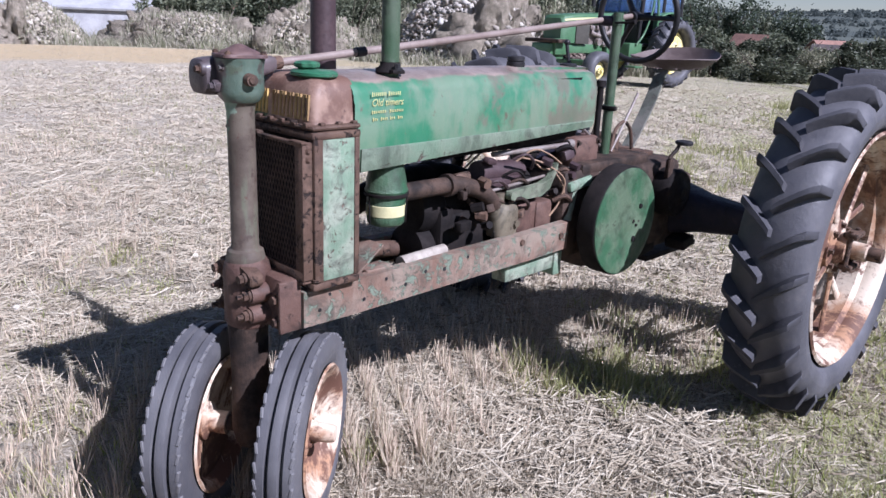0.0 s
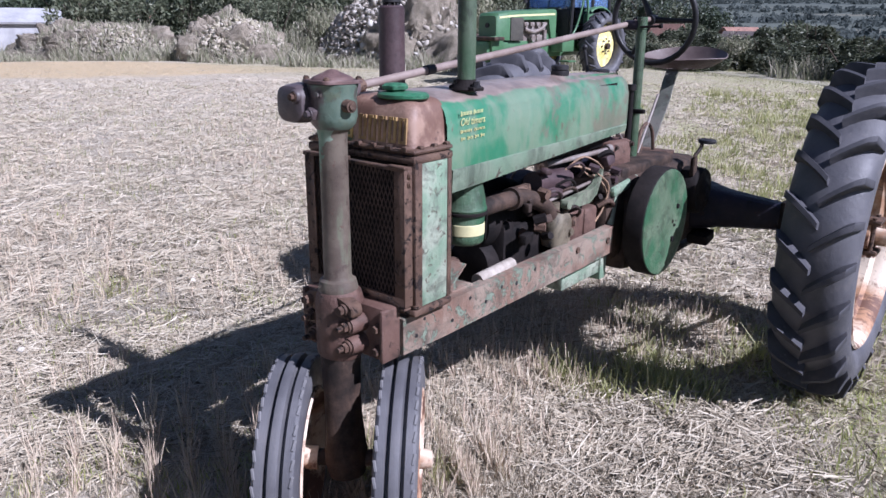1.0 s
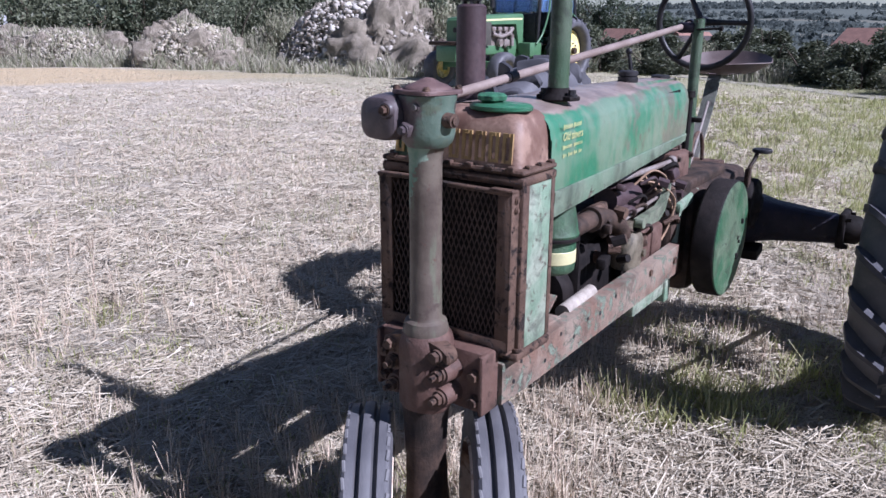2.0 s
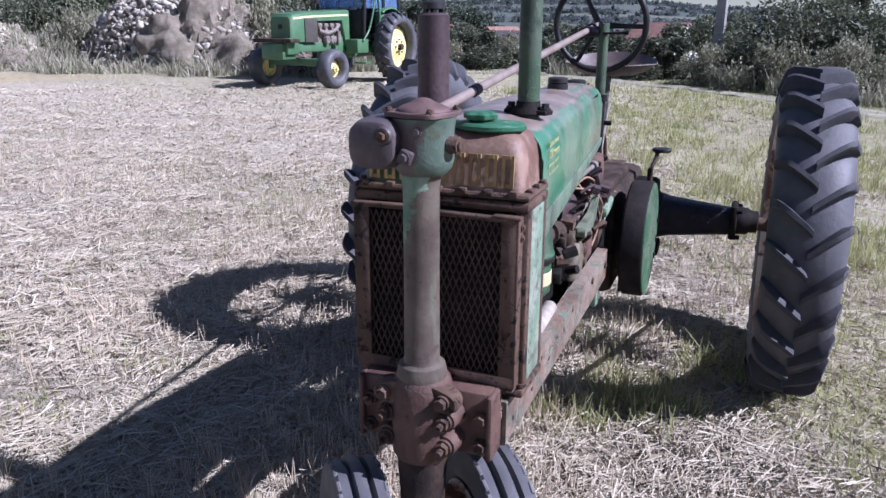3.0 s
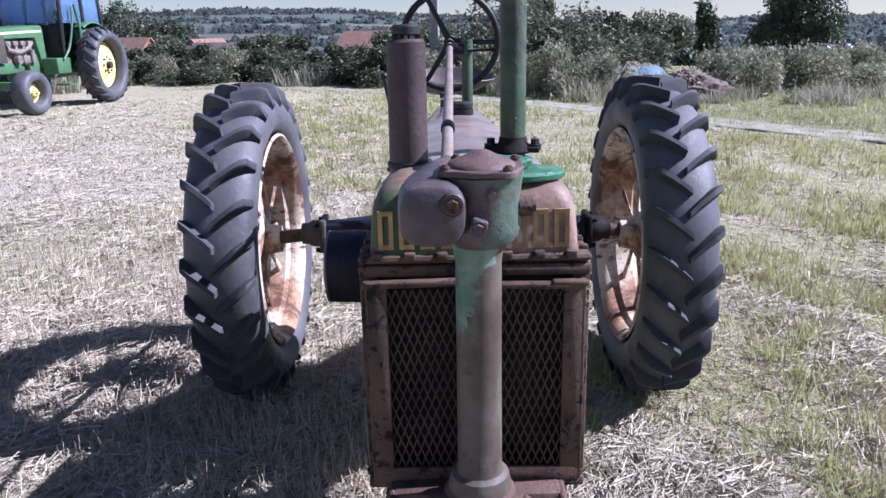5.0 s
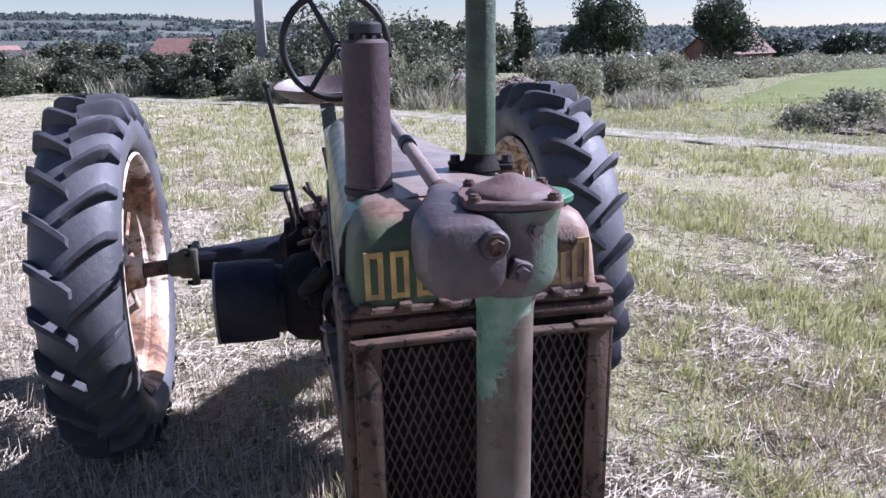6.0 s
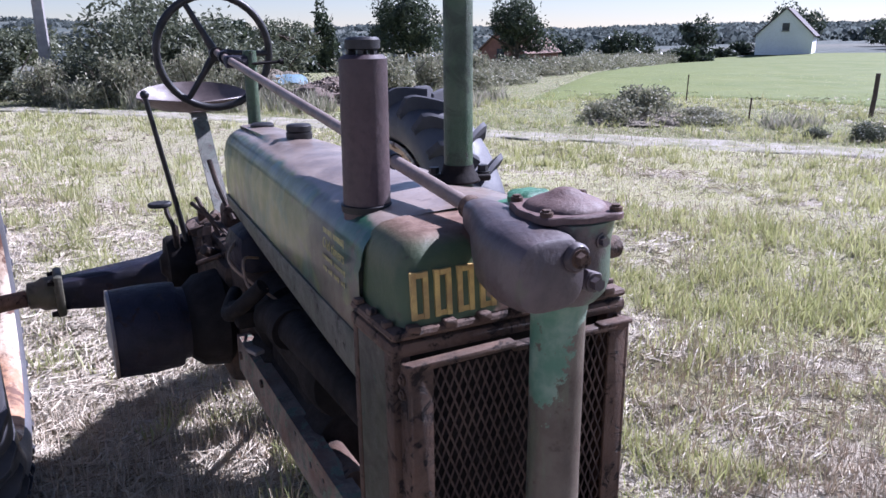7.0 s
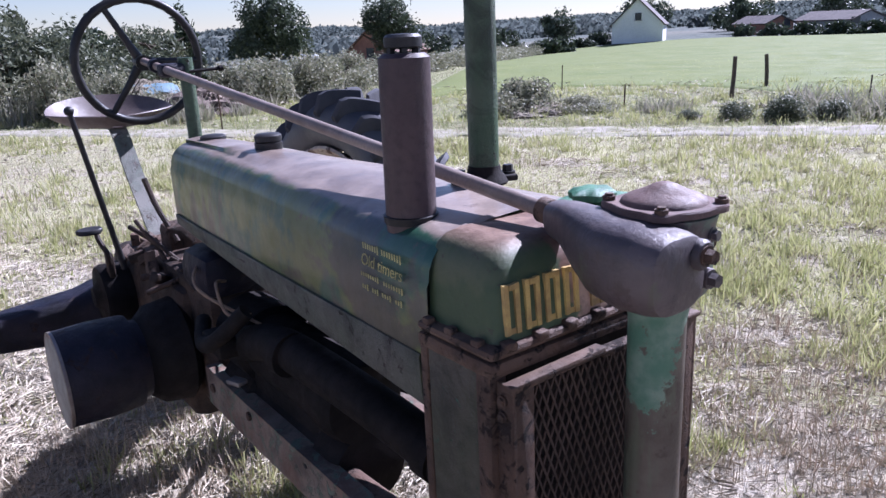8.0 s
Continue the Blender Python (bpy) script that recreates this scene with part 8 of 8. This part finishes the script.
    add_box(bm, (0, -0.75, 0.86), (0.56, 1.9, 0.55), 0.05)
    add_cyl(bm, (-0.8, 0, 0.80), (0.8, 0, 0.80), 0.14)
    part("transmission", bm, M["new_green"], t)
    for sx in (-1, 1):
        bm = bmesh.new()
        add_box(bm, (sx * 0.50, -1.12, 0.86), (0.34, 0.50, 0.32), 0.03)
        add_box(bm, (sx * 0.66, -1.12, 0.48), (0.30, 0.30, 0.04), 0.01)
        part("tank_step", bm, M["new_green"], t)
        # wheels
        for name, x, y, r, w, rim_r in (("rear_wheel", 0.92, 0.0, 0.82, 0.44, 0.535), ("front_wheel", 0.92, -2.80, 0.425, 0.34, 0.20)):
            bm = bmesh.new()
            add_lathe(bm, [(rim_r * 1.02, -w * 0.42), (rim_r * 1.04, -w * 0.36), (rim_r * 0.95, -w * 0.30), (rim_r * 0.93, w * 0.02), (rim_r * 0.55, w * 0.08), (rim_r * 0.30, w * 0.20), (rim_r * 0.12, w * 0.22), (rim_r * 0.12, w * 0.05), (rim_r * 0.5, -w * 0.02), (rim_r * 0.90, -w * 0.08)], (0, 0, 0), (1, 0, 0), 40, close=True)
            rim = part(name, bm, M["rim_yellow"], t, "yellow wheel rim")
            rim.matrix_local = pose(sx * x, y, r, 0, 0, -5 if name == "front_wheel" else 0) @ Matrix.Diagonal((sx, 1, 1, 1))
            bm = bmesh.new()
            tyre_ring(bm, rim_r, r * (0.945 if name == "rear_wheel" else 0.985), w, 2.8, 56)
            part("tyre", bm, M["tyre"], rim, "black treaded tyre")
            n = 20
            for side in (-1, 1) if name == "rear_wheel" else ():
                    bm = bmesh.new()
                    a0 = 0.0
                    rings = []
                    for s in range(4):
                        u = s / 3
                        a = a0 + 0.24 * u
                        top = r - 0.05 * u * u
                        rings.append([(side * (w * 0.52 * u - 0.01), rr * math.cos(a + b), rr * math.sin(a + b)) for rr, b in ((top - 0.09, 0.06), (top, 0.035), (top, -0.035), (top - 0.09, -0.06))])
                    add_loft(bm, rings)
                    lug = finish(bm, "lug", M["lug"], 35)
                    for k in range(n):
                        ob = new("lug", lug)
                        ob.parent = rim
                        ob.matrix_local = pose(0, 0, 0, 360 * (k + (0.5 if side > 0 else 0.0)) / n, 0, 0)
            bm = bmesh.new()
            for k in range(8):
                a = 2 * math.pi * k / 8
                add_bolt(bm, (w * 0.20, rim_r * 0.32 * math.cos(a), rim_r * 0.32 * math.sin(a)), (1, 0, 0), 0.018, 0.03)
            add_cyl(bm, (w * 0.1, 0, 0), (w * 0.42, 0, 0), rim_r * 0.14, seg=16)
            part("hub", bm, M["rim_yellow"] if name == "front_wheel" else M["grime"], rim)
        # fender over the rear wheel
        bm = bmesh.new()
        rows = []
        for k in range(10):
            a = radians(62 + 9 * k)
            rows.append([(sx * xx, -0.90 * math.cos(a), 0.82 + rr * math.sin(a)) for xx, rr in ((0.60, 0.94), (0.80, 0.94), (0.82, 0.90), (0.80, 0.915), (0.60, 0.915))])
        add_loft(bm, rows)
        part("fender", bm, M["new_green"], t)
        # cab posts and panes
        for y0, y1 in ((-1.02, -0.90), (-0.15, -0.10), (0.62, 0.58)):
            bm = bmesh.new()
            add_tube(bm, [(sx * 0.62, y0, 0.95), (sx * 0.66, y0, 1.7), (sx * 0.62, y1, 2.62)], 0.045, 8)
            part("cab_post", bm, M["black"], t)
        bm = bmesh.new()
        add_box(bm, (sx * 0.64, -0.55, 2.16), (0.012, 0.72, 0.88), 0.0)
        part("cab_pane", bm, M["glass"], t)
        bm = bmesh.new()
        add_box(bm, (sx * 0.64, 0.24, 2.15), (0.012, 0.66, 0.85), 0.0)
        part("cab_pane", bm, M["glass"], t)
        bm = bmesh.new()
        add_tube(bm, curve_points([(sx * 0.70, -1.16, 0.98), (sx * 0.74, -0.95, 1.25), (sx * 0.74, -0.72, 1.75), (sx * 0.72, -0.66, 2.05)]), 0.024, 8)
        add_tube(bm, curve_points([(sx * 0.74, -0.60, 1.0), (sx * 0.77, -0.50, 1.5), (sx * 0.72, -0.52, 2.1)]), 0.030, 8)
        add_box(bm, (sx * 0.62, -0.10, 1.30), (0.20, 0.50, 0.60), 0.06)
        part("grab_rail", bm, M["new_green"], t)
    bm = bmesh.new()
    add_box(bm, (0, -1.02, 2.15), (1.20, 0.012, 0.85), 0.0)
    part("windscreen", bm, M["glass"], t)
    bm = bmesh.new()
    add_box(bm, (0, -1.00, 1.32), (1.16, 0.06, 0.72), 0.03)
    add_box(bm, (0, 0.60, 1.35), (1.16, 0.06, 0.80), 0.03)
    add_box(bm, (0, -0.15, 0.98), (1.2, 1.5, 0.06), 0.02)
    part("cab_body", bm, M["black"], t)
    bm = bmesh.new()
    add_box(bm, (0, -0.2, 2.72), (1.45, 1.85, 0.20), 0.07)
    part("cab_roof", bm, M["new_green"], t)
    bm = bmesh.new()
    add_box(bm, (0, 0.05, 1.25), (0.46, 0.46, 0.12), 0.04)
    add_box(bm, (0, 0.28, 1.55), (0.44, 0.10, 0.55), 0.04)
    part("cab_seat", bm, M["black"], t)
    bm = bmesh.new()
    add_tube(bm, [Vector((0.19 * math.cos(2 * math.pi * k / 24), -0.50 + 0.09 * math.sin(2 * math.pi * k / 24), 1.62 + 0.16 * math.sin(2 * math.pi * k / 24))) for k in range(25)], 0.014, 6)
    add_tube(bm, [(0, -0.50, 1.62), (0, -0.72, 1.35)], 0.02, 6)
    part("cab_steering_wheel", bm, M["black"], t)
    bm = bmesh.new()
    add_cyl(bm, (0.0, -2.0, 1.80), (0.0, -2.0, 2.60), 0.05, seg=16)
    part("exhaust", bm, M["black"], t)


buildings()
poles()
modern_tractor()
heaps()
far_woods()
vegetation()
verge_grass()
field_cover()
straw_mats()
far_stubble()
clods()
